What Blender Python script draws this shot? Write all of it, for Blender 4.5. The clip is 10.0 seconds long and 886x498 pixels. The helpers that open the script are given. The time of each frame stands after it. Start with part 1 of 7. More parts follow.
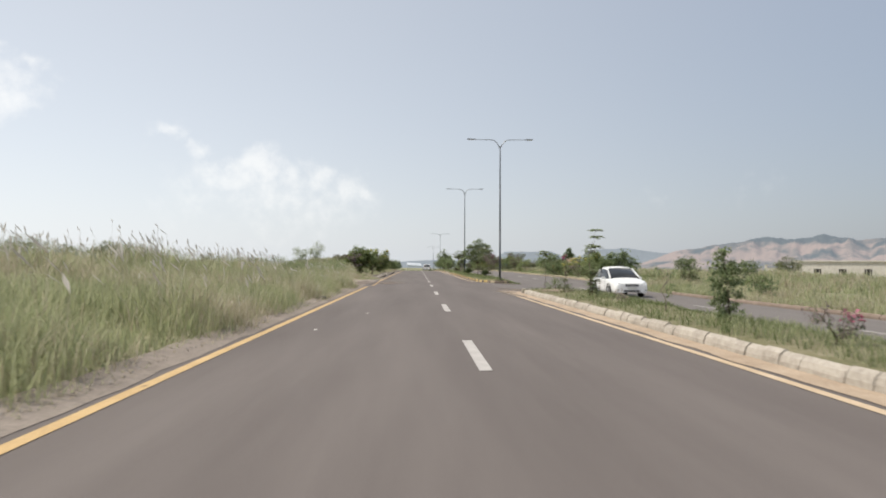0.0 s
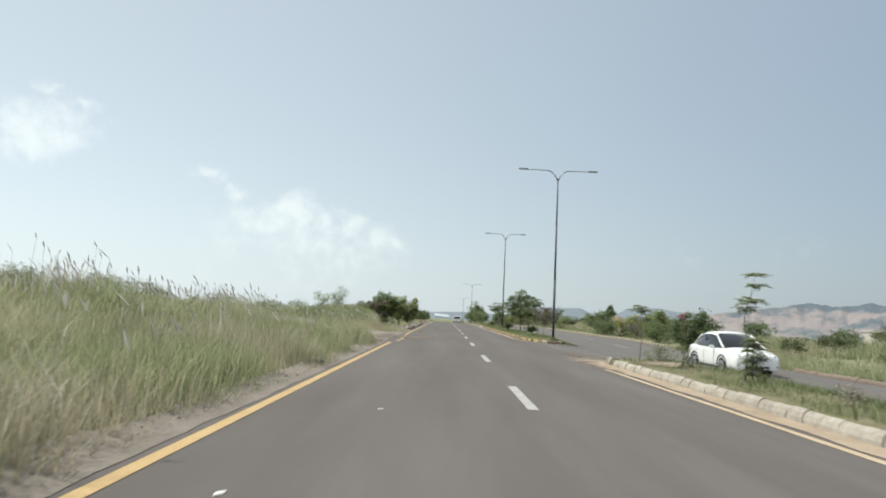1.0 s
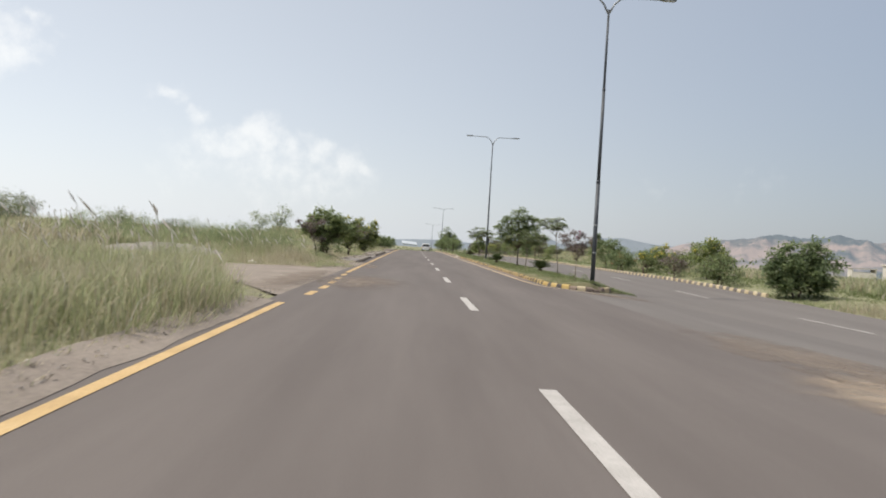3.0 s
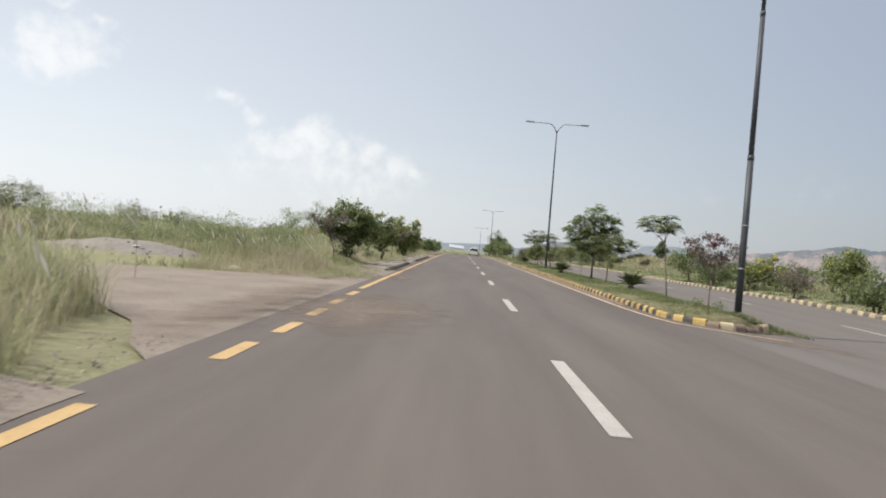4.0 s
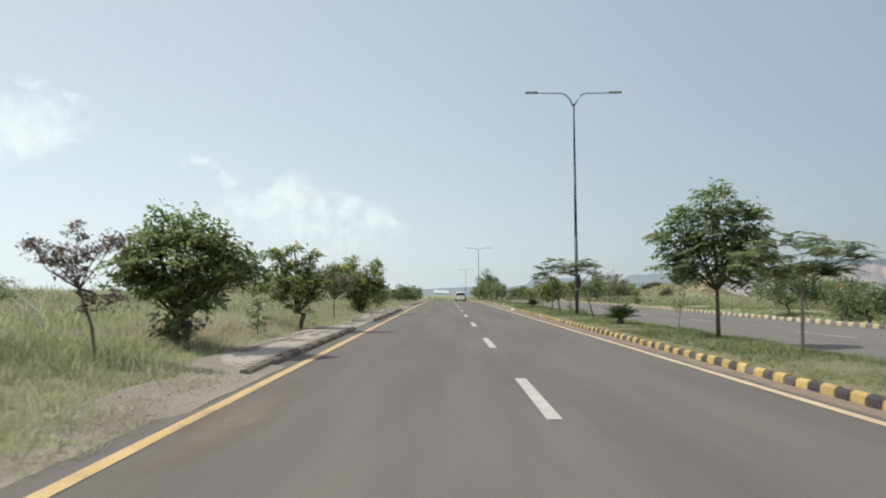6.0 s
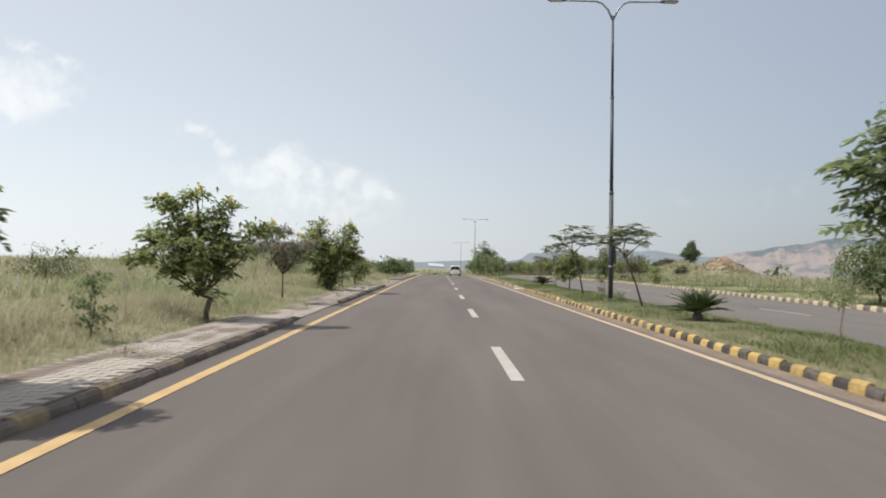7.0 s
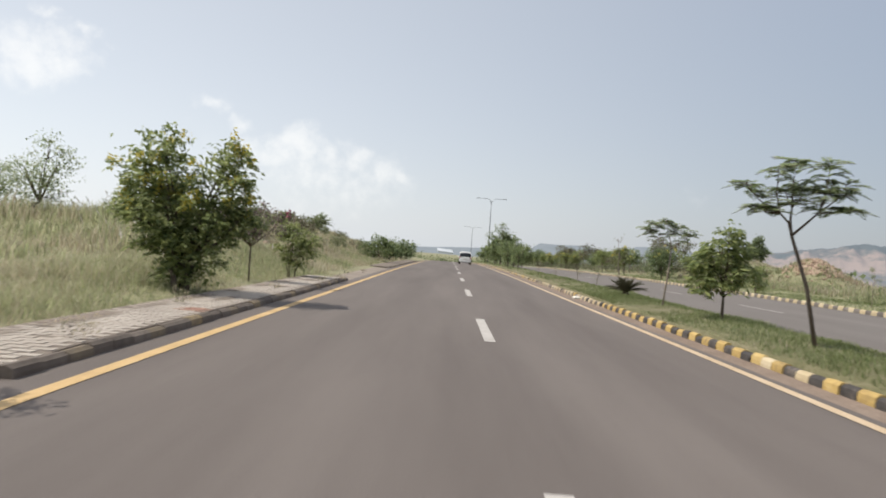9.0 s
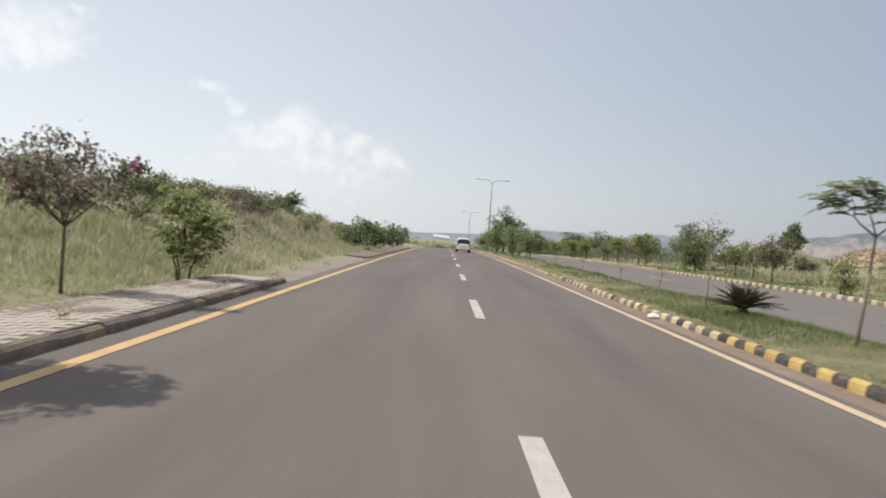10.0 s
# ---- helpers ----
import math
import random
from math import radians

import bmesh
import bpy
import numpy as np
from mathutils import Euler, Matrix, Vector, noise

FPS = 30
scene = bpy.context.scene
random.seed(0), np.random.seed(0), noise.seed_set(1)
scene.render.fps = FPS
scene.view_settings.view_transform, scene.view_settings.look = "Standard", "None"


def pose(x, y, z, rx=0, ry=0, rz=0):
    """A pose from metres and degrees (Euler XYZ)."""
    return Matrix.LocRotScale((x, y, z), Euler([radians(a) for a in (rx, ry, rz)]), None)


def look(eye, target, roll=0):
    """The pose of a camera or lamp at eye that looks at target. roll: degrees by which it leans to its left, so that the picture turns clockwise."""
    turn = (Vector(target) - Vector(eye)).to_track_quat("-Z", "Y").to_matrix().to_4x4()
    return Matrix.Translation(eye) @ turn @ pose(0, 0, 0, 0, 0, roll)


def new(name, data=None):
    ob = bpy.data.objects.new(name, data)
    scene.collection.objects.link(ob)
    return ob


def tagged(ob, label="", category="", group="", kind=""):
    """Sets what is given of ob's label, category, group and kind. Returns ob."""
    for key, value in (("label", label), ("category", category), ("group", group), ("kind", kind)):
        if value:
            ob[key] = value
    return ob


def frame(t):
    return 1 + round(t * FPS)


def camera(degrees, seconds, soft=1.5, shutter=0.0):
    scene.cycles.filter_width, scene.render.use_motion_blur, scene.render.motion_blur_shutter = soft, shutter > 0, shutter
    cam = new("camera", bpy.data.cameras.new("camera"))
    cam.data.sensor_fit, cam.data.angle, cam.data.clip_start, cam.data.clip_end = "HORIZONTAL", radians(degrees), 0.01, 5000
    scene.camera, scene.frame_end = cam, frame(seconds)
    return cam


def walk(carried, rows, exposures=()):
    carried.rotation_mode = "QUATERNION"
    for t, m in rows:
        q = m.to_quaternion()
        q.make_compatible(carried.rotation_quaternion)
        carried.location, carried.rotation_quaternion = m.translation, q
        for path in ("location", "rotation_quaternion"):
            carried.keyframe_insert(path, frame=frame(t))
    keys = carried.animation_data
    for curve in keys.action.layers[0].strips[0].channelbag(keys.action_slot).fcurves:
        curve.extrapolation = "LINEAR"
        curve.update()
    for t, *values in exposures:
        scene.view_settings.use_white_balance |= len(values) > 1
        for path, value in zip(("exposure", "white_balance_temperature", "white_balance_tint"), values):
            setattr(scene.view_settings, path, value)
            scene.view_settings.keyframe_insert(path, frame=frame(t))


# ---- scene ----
cam = camera(68.0, 10.0, soft=1.85, shutter=0.2)
# exposure in stops, white balance
TINTS = [(0.0, 0.5, 6560, 10), (0.6, 0.5, 6560, 9), (0.9, 0.5, 6300, 2), (1.1, 0.5, 6300, 2), (1.3, 0.48, 6560, 9), (1.6, 0.5, 6560, 10), (1.9, 0.64, 6800, 11), (2.05, 0.64, 6800, 11), (2.2, 0.5, 6450, 8), (2.4, 0.5, 6500, 9), (4.5, 0.5, 6560, 10), (5.0, 0.5, 6560, 9), (5.4, 0.48, 6300, 3), (6.2, 0.48, 6300, 3), (7.3, 0.5, 6560, 10), (10.0, 0.5, 6560, 10)]
PATH = [
    (0, (-0.781, -3.365, 1.337), (-0.704, -1.367, 1.383), 0.2),
    (0.5, (-1.093, 0.816, 1.338), (-0.977, 2.812, 1.36), 4.3),
    (0.7, (-1.140, 2.538, 1.396), (-1.065, 4.529, 1.572), 2.9),
    (1, (-1.299, 5.224, 1.338), (-1.315, 7.214, 1.538), 2.8),
    (1.3, (-1.287, 7.809, 1.396), (-1.315, 9.809, 1.377), 2.4),
    (1.5, (-1.269, 9.387, 1.388), (-1.135, 11.382, 1.36), 6.4),
    (1.8, (-1.246, 11.925, 1.377), (-0.946, 13.901, 1.290), 12.5),
    (2, (-1.354, 13.803, 1.36), (-1.034, 15.767, 1.161), 14.2),
    (2.2, (-1.270, 15.433, 1.432), (-1.124, 17.428, 1.382), 5.2),
    (2.5, (-1.312, 17.827, 1.34), (-1.212, 19.824, 1.367), 1.4),
    (2.8, (-1.314, 20.603, 1.362), (-1.228, 22.601, 1.341), 3.1),
    (3, (-1.259, 22.406, 1.311), (-1.166, 24.404, 1.297), 3.4),
    (3.2, (-1.236, 24.105, 1.297), (-1.276, 26.103, 1.368), 3.3),
    (4.3, (-1.209, 33.45, 1.32), (-1.256, 35.449, 1.29), 4.8),
    (4.5, (-1.155, 35.283, 1.271), (-1.201, 37.283, 1.302), 2.9),
    (4.8, (-1.124, 37.754, 1.359), (-1.166, 39.753, 1.410), 2.0),
    (5, (-1.133, 39.431, 1.346), (-1.151, 41.429, 1.443), 2.4),
    (5.2, (-1.121, 41.199, 1.397), (-1.149, 43.191, 1.564), -0.2),
    (5.5, (-1.097, 43.615, 1.363), (-1.115, 45.609, 1.515), 0.2),
    (6, (-1.057, 47.852, 1.343), (-1.063, 49.847, 1.472), -0.2),
    (6.2, (-1.114, 49.613, 1.392), (-1.106, 51.612, 1.443), 0.2),
    (7.3, (-0.823, 58.118, 1.373), (-0.822, 60.118, 1.418), 1.6),
    (7.5, (-0.835, 59.907, 1.337), (-0.848, 61.907, 1.35), 2.9),
    (7.8, (-0.842, 62.408, 1.395), (-0.865, 64.408, 1.411), 4.1),
    (8, (-0.725, 64.118, 1.293), (-0.771, 66.117, 1.312), 4.1),
    (8.5, (-0.688, 68.381, 1.33), (-0.719, 70.381, 1.328), 3.8),
    (9, (-0.614, 72.639, 1.322), (-0.633, 74.639, 1.325), 3.8),
    (9.5, (-0.587, 76.976, 1.314), (-0.586, 78.976, 1.305), 4.2),
    (10, (-0.598, 81.205, 1.331), (-0.603, 83.204, 1.292), 4.2),
]
walk(cam, [(t, look(eye, target, roll)) for t, eye, target, roll in PATH], TINTS)

# ---- world, sun, exposure ----
SUN_FROM = Vector((-1.0, -0.14, 1.42)).normalized()
world = bpy.data.worlds.new("hazy_sky")
scene.world = world
world.use_nodes = True
wn, wl = world.node_tree.nodes, world.node_tree.links
wn.clear()


def wmath(op, a, b=None, c=None, clamp=False):
    n = wn.new("ShaderNodeMath")
    n.operation, n.use_clamp = op, clamp
    for i, v in enumerate((a, b, c)):
        if v is None:
            continue
        if isinstance(v, (int, float)):
            n.inputs[i].default_value = v
        else:
            wl.new(v, n.inputs[i])
    return n.outputs[0]


def wmix(fac, a, b):
    n = wn.new("ShaderNodeMix")
    n.data_type = "RGBA"
    for sock, v in ((n.inputs[0], fac), (n.inputs[6], a), (n.inputs[7], b)):
        if isinstance(v, (int, float)):
            sock.default_value = v
        elif isinstance(v, tuple):
            sock.default_value = (*v, 1)
        else:
            wl.new(v, sock)
    return n.outputs[2]


sky = wn.new("ShaderNodeTexSky")
sky.sky_type, sky.sun_disc = "NISHITA", False
sky.sun_elevation, sky.sun_rotation = math.asin(SUN_FROM.z), radians(98)
sky.air_density, sky.dust_density, sky.ozone_density, sky.altitude = 1.0, 3.0, 1.0, 500
coord = wn.new("ShaderNodeTexCoord")
norm = wn.new("ShaderNodeVectorMath")
norm.operation = "NORMALIZE"
wl.new(coord.outputs["Generated"], norm.inputs[0])
sep = wn.new("ShaderNodeSeparateXYZ")
wl.new(norm.outputs[0], sep.inputs[0])
up = wmath("MAXIMUM", sep.outputs[2], 0.0)
# dust haze: thick at the horizon, thin overhead, brighter towards the sun
low = wmath("POWER", wmath("SUBTRACT", 1.0, up), 5.0)
sunward = wmath("SUBTRACT", 1.0, wmath("POWER", wmath("MULTIPLY_ADD", sep.outputs[0], 0.5, 0.5), 1.7))
haze_col = wmix(sunward, (0.95, 1.38, 2.0), (9.8, 10.15, 10.5))
hazy = wmix(wmath("MULTIPLY_ADD", low, 0.27, 0.52), sky.outputs[0], haze_col)
# cumulus banks: centre (azimuth from +y to the right, elevation), half width in degrees, weight
CLOUDS = [(-31.8, 12.4, 2.3, 1.0), (-29.3, 14.0, 1.4, 1.0), (-34.5, 11.4, 2.4, 1.0), (-32.4, 15.4, 1.1, 0.8), (-20.6, 10.8, 1.1, 0.7), (-18.4, 9.4, 1.7, 0.9), (-14.2, 8.3, 2.1, 1.1), (-16.2, 7.2, 2.3, 0.8),
          (-11.6, 7.4, 1.9, 1.0), (-8.8, 7.2, 1.9, 1.0), (-5.8, 5.9, 2.0, 0.75), (-12.5, 5.4, 4.2, 0.62), (-7.5, 4.9, 3.4, 0.6), (-18.0, 5.4, 3.6, 0.45), (21.5, 5.6, 1.6, 0.3), (27.0, 5.9, 1.6, 0.3), (-46, 17, 5, 1.0), (46, 20, 6, 0.8)]
warp_noise = wn.new("ShaderNodeTexNoise")
warp_noise.inputs["Scale"].default_value, warp_noise.inputs["Detail"].default_value = 13.0, 5.0
wl.new(norm.outputs[0], warp_noise.inputs["Vector"])
shift = wn.new("ShaderNodeVectorMath")
shift.operation = "MULTIPLY_ADD"
shift.inputs[1].default_value, shift.inputs[2].default_value = (0.16, 0.16, 0.13), (-0.08, -0.08, -0.065)
wl.new(warp_noise.outputs["Color"], shift.inputs[0])
warped = wn.new("ShaderNodeVectorMath")
warped.operation = "ADD"
wl.new(norm.outputs[0], warped.inputs[0])
wl.new(shift.outputs[0], warped.inputs[1])
cover = None
for az, el, half, weight in CLOUDS:
    a, e = radians(az), radians(el)
    dot = wn.new("ShaderNodeVectorMath")
    dot.operation = "DISTANCE"
    squash = wn.new("ShaderNodeVectorMath")
    squash.operation = "MULTIPLY"
    squash.inputs[1].default_value = (1, 1, 1.35)
    wl.new(warped.outputs[0], squash.inputs[0])
    wl.new(squash.outputs[0], dot.inputs[0])
    dot.inputs[1].default_value = (math.sin(a) * math.cos(e), math.cos(a) * math.cos(e), math.sin(e) * 1.35)
    blob = wmath("MULTIPLY", wmath("SUBTRACT", 1.0, wmath("DIVIDE", dot.outputs["Value"], radians(half) * 1.65), clamp=True), weight)
    cover = blob if cover is None else wmath("MAXIMUM", cover, blob)
def billow(scale, detail, rough):
    t = wn.new("ShaderNodeTexNoise")
    t.inputs["Scale"].default_value, t.inputs["Detail"].default_value, t.inputs["Roughness"].default_value = scale, detail, rough
    wl.new(norm.outputs[0], t.inputs["Vector"])
    return t.outputs[0]


puffs = wmath("ADD", wmath("MULTIPLY", billow(16.0, 3.0, 0.5), 0.55), wmath("MULTIPLY", billow(46.0, 8.0, 0.6), 0.75))
body = wmath("ADD", wmath("MULTIPLY", cover, 1.25), wmath("MULTIPLY_ADD", puffs, 2.0, -1.35))
lump = wn.new("ShaderNodeMapRange")
lump.interpolation_type = "SMOOTHSTEP"
lump.inputs["From Min"].default_value, lump.inputs["From Max"].default_value = 0.0, 1.3
wl.new(body, lump.inputs["Value"])
cloud = wmath("MULTIPLY", wmath("MULTIPLY", lump.outputs[0], wmath("MULTIPLY", cover, 2.2, clamp=True)), 0.5)
final = wmix(cloud, hazy, (10.0, 9.9, 9.6))
back = wn.new("ShaderNodeBackground")
back.inputs["Strength"].default_value = 0.081
wl.new(final, back.inputs[0])
wout = wn.new("ShaderNodeOutputWorld")
wl.new(back.outputs[0], wout.inputs[0])

sun_data = bpy.data.lights.new("sun", "SUN")
sun_data.energy, sun_data.angle, sun_data.color = 3.0, radians(0.9), (1.0, 0.94, 0.84)
sun = new("sun", sun_data)
sun.matrix_world = look(SUN_FROM * 50, (0, 0, 0))


# ---- materials ----
def material(name, shades, rough=0.85, fine=40.0, coarse=1.5, bump=0.3, island=0.0, per_object=0.0, translucent=0.0, metal=0.0, spec=0.3, bump_scale=None, mix=0.5, haze_glow=None, stretch=None):
    """shades: three colours from dark to light. fine, coarse: noise per metre. island, per_object: how much pieces differ."""
    m = bpy.data.materials.new(name)
    m.use_nodes = True
    nt = m.node_tree
    n, l = nt.nodes, nt.links
    bsdf = n["Principled BSDF"]
    geo = n.new("ShaderNodeNewGeometry")
    values = []
    for scale, detail in ((fine, 4.0), (coarse, 5.0)):
        t = n.new("ShaderNodeTexNoise")
        t.inputs["Scale"].default_value, t.inputs["Detail"].default_value, t.inputs["Roughness"].default_value = scale, detail, 0.6
        if stretch and scale == coarse:
            pull = n.new("ShaderNodeVectorMath")
            pull.operation = "MULTIPLY"
            pull.inputs[1].default_value = stretch
            l.new(geo.outputs["Position"], pull.inputs[0])
            l.new(pull.outputs[0], t.inputs["Vector"])
        else:
            l.new(geo.outputs["Position"], t.inputs["Vector"])
        values.append(t.outputs[0])

    def calc(op, a, b, c=None):
        q = n.new("ShaderNodeMath")
        q.operation = op
        for i, v in enumerate((a, b, c)):
            if v is None:
                continue
            if isinstance(v, (int, float)):
                q.inputs[i].default_value = v
            else:
                l.new(v, q.inputs[i])
        return q.outputs[0]

    v = calc("ADD", calc("MULTIPLY", values[0], mix), calc("MULTIPLY", values[1], 1 - mix))
    v = calc("MULTIPLY_ADD", v, 1.7, -0.35)
    if island:
        v = calc("ADD", calc("MULTIPLY", v, 1 - island), calc("MULTIPLY", geo.outputs["Random Per Island"], island))
    if per_object:
        info = n.new("ShaderNodeObjectInfo")
        v = calc("ADD", calc("MULTIPLY", v, 1 - per_object), calc("MULTIPLY", info.outputs["Random"], per_object))
    ramp = n.new("ShaderNodeValToRGB")
    ramp.color_ramp.elements[0].position, ramp.color_ramp.elements[1].position = 0.15, 0.85
    ramp.color_ramp.elements[0].color, ramp.color_ramp.elements[1].color = (*shades[0], 1), (*shades[2], 1)
    mid = ramp.color_ramp.elements.new(0.5)
    mid.color = (*shades[1], 1)
    l.new(v, ramp.inputs[0])
    l.new(ramp.outputs[0], bsdf.inputs["Base Color"])
    bsdf.inputs["Roughness"].default_value, bsdf.inputs["Metallic"].default_value = rough, metal
    bsdf.inputs["Specular IOR Level"].default_value = spec
    # emission that tints distant hills in place of real haze
    if haze_glow:
        bsdf.inputs["Emission Color"].default_value, bsdf.inputs["Emission Strength"].default_value = (*haze_glow[:3], 1), haze_glow[3]
    if bump:
        b = n.new("ShaderNodeBump")
        b.inputs["Strength"].default_value, b.inputs["Distance"].default_value = bump, bump_scale or 0.01
        l.new(values[0], b.inputs["Height"])
        l.new(b.outputs[0], bsdf.inputs["Normal"])
    if translucent:
        tr = n.new("ShaderNodeBsdfTranslucent")
        l.new(ramp.outputs[0], tr.inputs[0])
        mx = n.new("ShaderNodeMixShader")
        mx.inputs[0].default_value = translucent
        l.new(bsdf.outputs[0], mx.inputs[1])
        l.new(tr.outputs[0], mx.inputs[2])
        l.new(mx.outputs[0], n["Material Output"].inputs[0])
    return m


M_ASPHALT = material("asphalt", ((0.098, 0.083, 0.076), (0.138, 0.119, 0.109), (0.184, 0.16, 0.146)), 0.8, 90, 0.8, 0.4, spec=0.25, mix=0.42, stretch=(1.0, 0.09, 1.0))
M_ASPHALT_OLD = material("old_asphalt", ((0.128, 0.114, 0.106), (0.16, 0.144, 0.134), (0.195, 0.177, 0.165)), 0.85, 70, 0.8, 0.35, spec=0.2, mix=0.45, stretch=(1.0, 0.1, 1.0))
M_DIRT = material("dusty_earth", ((0.175, 0.147, 0.126), (0.26, 0.222, 0.19), (0.35, 0.3, 0.255)), 0.95, 18, 0.7, 0.6, spec=0.1)
M_SAND = material("sandy_dust", ((0.265, 0.2, 0.145), (0.38, 0.298, 0.22), (0.48, 0.39, 0.3)), 0.95, 25, 1.2, 0.4, spec=0.1)
M_KERB_EARTH = material("brown_kerb_earth", ((0.16, 0.122, 0.098), (0.225, 0.175, 0.142), (0.31, 0.248, 0.205)), 0.95, 22, 1.5, 0.4, spec=0.1)
M_FIELD = material("field_earth", ((0.18, 0.178, 0.105), (0.255, 0.248, 0.155), (0.33, 0.31, 0.21)), 0.95, 5, 0.12, 0.8, spec=0.1, bump_scale=0.05)
M_TURF = material("median_turf", ((0.09, 0.098, 0.05), (0.165, 0.155, 0.09), (0.29, 0.25, 0.185)), 0.95, 14, 1.1, 0.8, spec=0.1, bump_scale=0.03)
M_YELLOW_LINE = material("yellow_road_paint", ((0.36, 0.245, 0.125), (0.53, 0.365, 0.175), (0.62, 0.455, 0.25)), 0.7, 35, 1.6, 0.2)
M_CREAM_LINE = material("faded_yellow_road_paint", ((0.38, 0.28, 0.17), (0.52, 0.40, 0.27), (0.62, 0.51, 0.38)), 0.75, 35, 1.3, 0.2)
M_WHITE_LINE = material("white_road_paint", ((0.30, 0.275, 0.25), (0.43, 0.405, 0.38), (0.53, 0.50, 0.47)), 0.7, 45, 2.5, 0.2)
M_KERB = material("bare_kerb_concrete", ((0.21, 0.182, 0.15), (0.375, 0.335, 0.285), (0.51, 0.465, 0.4)), 0.9, 14, 2.6, 0.6, per_object=0.15)
M_KERB_YELLOW = material("yellow_kerb_paint", ((0.23, 0.165, 0.085), (0.45, 0.315, 0.115), (0.57, 0.44, 0.22)), 0.75, 14, 4.0, 0.45, per_object=0.22)
M_KERB_BLACK = material("black_kerb_paint", ((0.028, 0.026, 0.026), (0.062, 0.056, 0.053), (0.19, 0.16, 0.138)), 0.75, 14, 4.0, 0.45, per_object=0.22)
M_PAVER = material("concrete_pavers", ((0.29, 0.25, 0.215), (0.4, 0.355, 0.31), (0.49, 0.44, 0.39)), 0.92, 22, 0.9, 0.4, per_object=0.12)
M_BED = material("joint_dust", ((0.15, 0.125, 0.105), (0.2, 0.17, 0.145), (0.26, 0.22, 0.185)), 0.95, 20, 1.0, 0.3, spec=0.1)
M_PAVER_RED = material("red_pavers", ((0.22, 0.12, 0.09), (0.31, 0.18, 0.135), (0.37, 0.24, 0.19)), 0.92, 22, 0.9, 0.4, per_object=0.12)
M_POLE = material("dark_pole_paint", ((0.035, 0.04, 0.048), (0.055, 0.062, 0.072), (0.08, 0.088, 0.098)), 0.5, 12, 1.2, 0.05, spec=0.4)
M_STEEL = material("grey_lamp_metal", ((0.20, 0.21, 0.22), (0.27, 0.28, 0.29), (0.34, 0.35, 0.36)), 0.45, 20, 2, 0.05, metal=0.6)
M_CONCRETE = material("rough_concrete", ((0.28, 0.26, 0.23), (0.38, 0.355, 0.32), (0.47, 0.44, 0.40)), 0.92, 14, 1.5, 0.5)
M_BARK = material("grey_brown_bark", ((0.07, 0.055, 0.042), (0.12, 0.095, 0.075), (0.19, 0.16, 0.13)), 0.95, 30, 5, 0.7)
M_BARK_PALE = material("pale_bark", ((0.16, 0.13, 0.10), (0.24, 0.20, 0.16), (0.33, 0.29, 0.24)), 0.95, 30, 5, 0.6)


def leaves(name, dark, mid, light, island=0.7, translucent=0.3):
    return material(name, (dark, mid, light), 0.6, 3.0, 0.5, 0.0, island=island, translucent=translucent, spec=0.25)


M_LEAF = leaves("green_leaves", (0.125, 0.165, 0.076), (0.208, 0.262, 0.12), (0.335, 0.38, 0.19), translucent=0.55)
M_LEAF_DARK = leaves("deep_green_leaves", (0.1, 0.138, 0.074), (0.158, 0.205, 0.105), (0.25, 0.295, 0.155), translucent=0.55)
M_LEAF_FRESH = leaves("fresh_green_leaves", (0.15, 0.185, 0.07), (0.252, 0.298, 0.115), (0.385, 0.415, 0.18), translucent=0.55)
M_LEAF_BLUE = leaves("feathery_green_leaves", (0.155, 0.2, 0.105), (0.25, 0.305, 0.16), (0.37, 0.42, 0.235), translucent=0.7)
M_LEAF_PURPLE = leaves("purple_brown_leaves", (0.15, 0.122, 0.115), (0.25, 0.2, 0.19), (0.37, 0.295, 0.28), translucent=0.6)
M_PINK = leaves("pink_flowers", (0.25, 0.06, 0.10), (0.36, 0.11, 0.17), (0.45, 0.2, 0.25))
M_RED = leaves("orange_red_flowers", (0.35, 0.08, 0.03), (0.45, 0.14, 0.05), (0.5, 0.22, 0.10))
M_FLOWER = leaves("yellow_flowers", (0.5, 0.42, 0.06), (0.62, 0.53, 0.1), (0.7, 0.62, 0.22))
M_CYCAD = leaves("cycad_leaves", (0.04, 0.055, 0.024), (0.075, 0.1, 0.04), (0.14, 0.165, 0.07), translucent=0.25)
M_CYCAD_DRY = leaves("dusty_cycad_leaves", (0.045, 0.04, 0.026), (0.075, 0.07, 0.042), (0.11, 0.11, 0.062), translucent=0.15)
M_GRASS = leaves("tall_grass", (0.22, 0.25, 0.132), (0.342, 0.372, 0.205), (0.5, 0.5, 0.315), translucent=0.65)
M_GRASS_DRY = leaves("dry_grass", (0.33, 0.29, 0.2), (0.46, 0.41, 0.295), (0.58, 0.525, 0.4), translucent=0.55)
M_GRASS_SHORT = leaves("short_green_grass", (0.098, 0.132, 0.048), (0.162, 0.202, 0.078), (0.245, 0.27, 0.125), translucent=0.45)
M_PLUME = leaves("pale_seed_heads", (0.5, 0.46, 0.4), (0.64, 0.6, 0.54), (0.75, 0.71, 0.65), translucent=0.5)
M_SCRUB = leaves("scrub_leaves", (0.085, 0.1, 0.055), (0.15, 0.165, 0.09), (0.24, 0.24, 0.145), translucent=0.45)
M_SCRUB_BROWN = leaves("brownish_scrub_leaves", (0.095, 0.08, 0.062), (0.175, 0.15, 0.115), (0.27, 0.235, 0.185), translucent=0.4)
M_ROCK = material("orange_rubble", ((0.22, 0.155, 0.115), (0.32, 0.235, 0.18), (0.43, 0.335, 0.265)), 0.95, 6, 0.8, 0.6, per_object=0.4, spec=0.1)
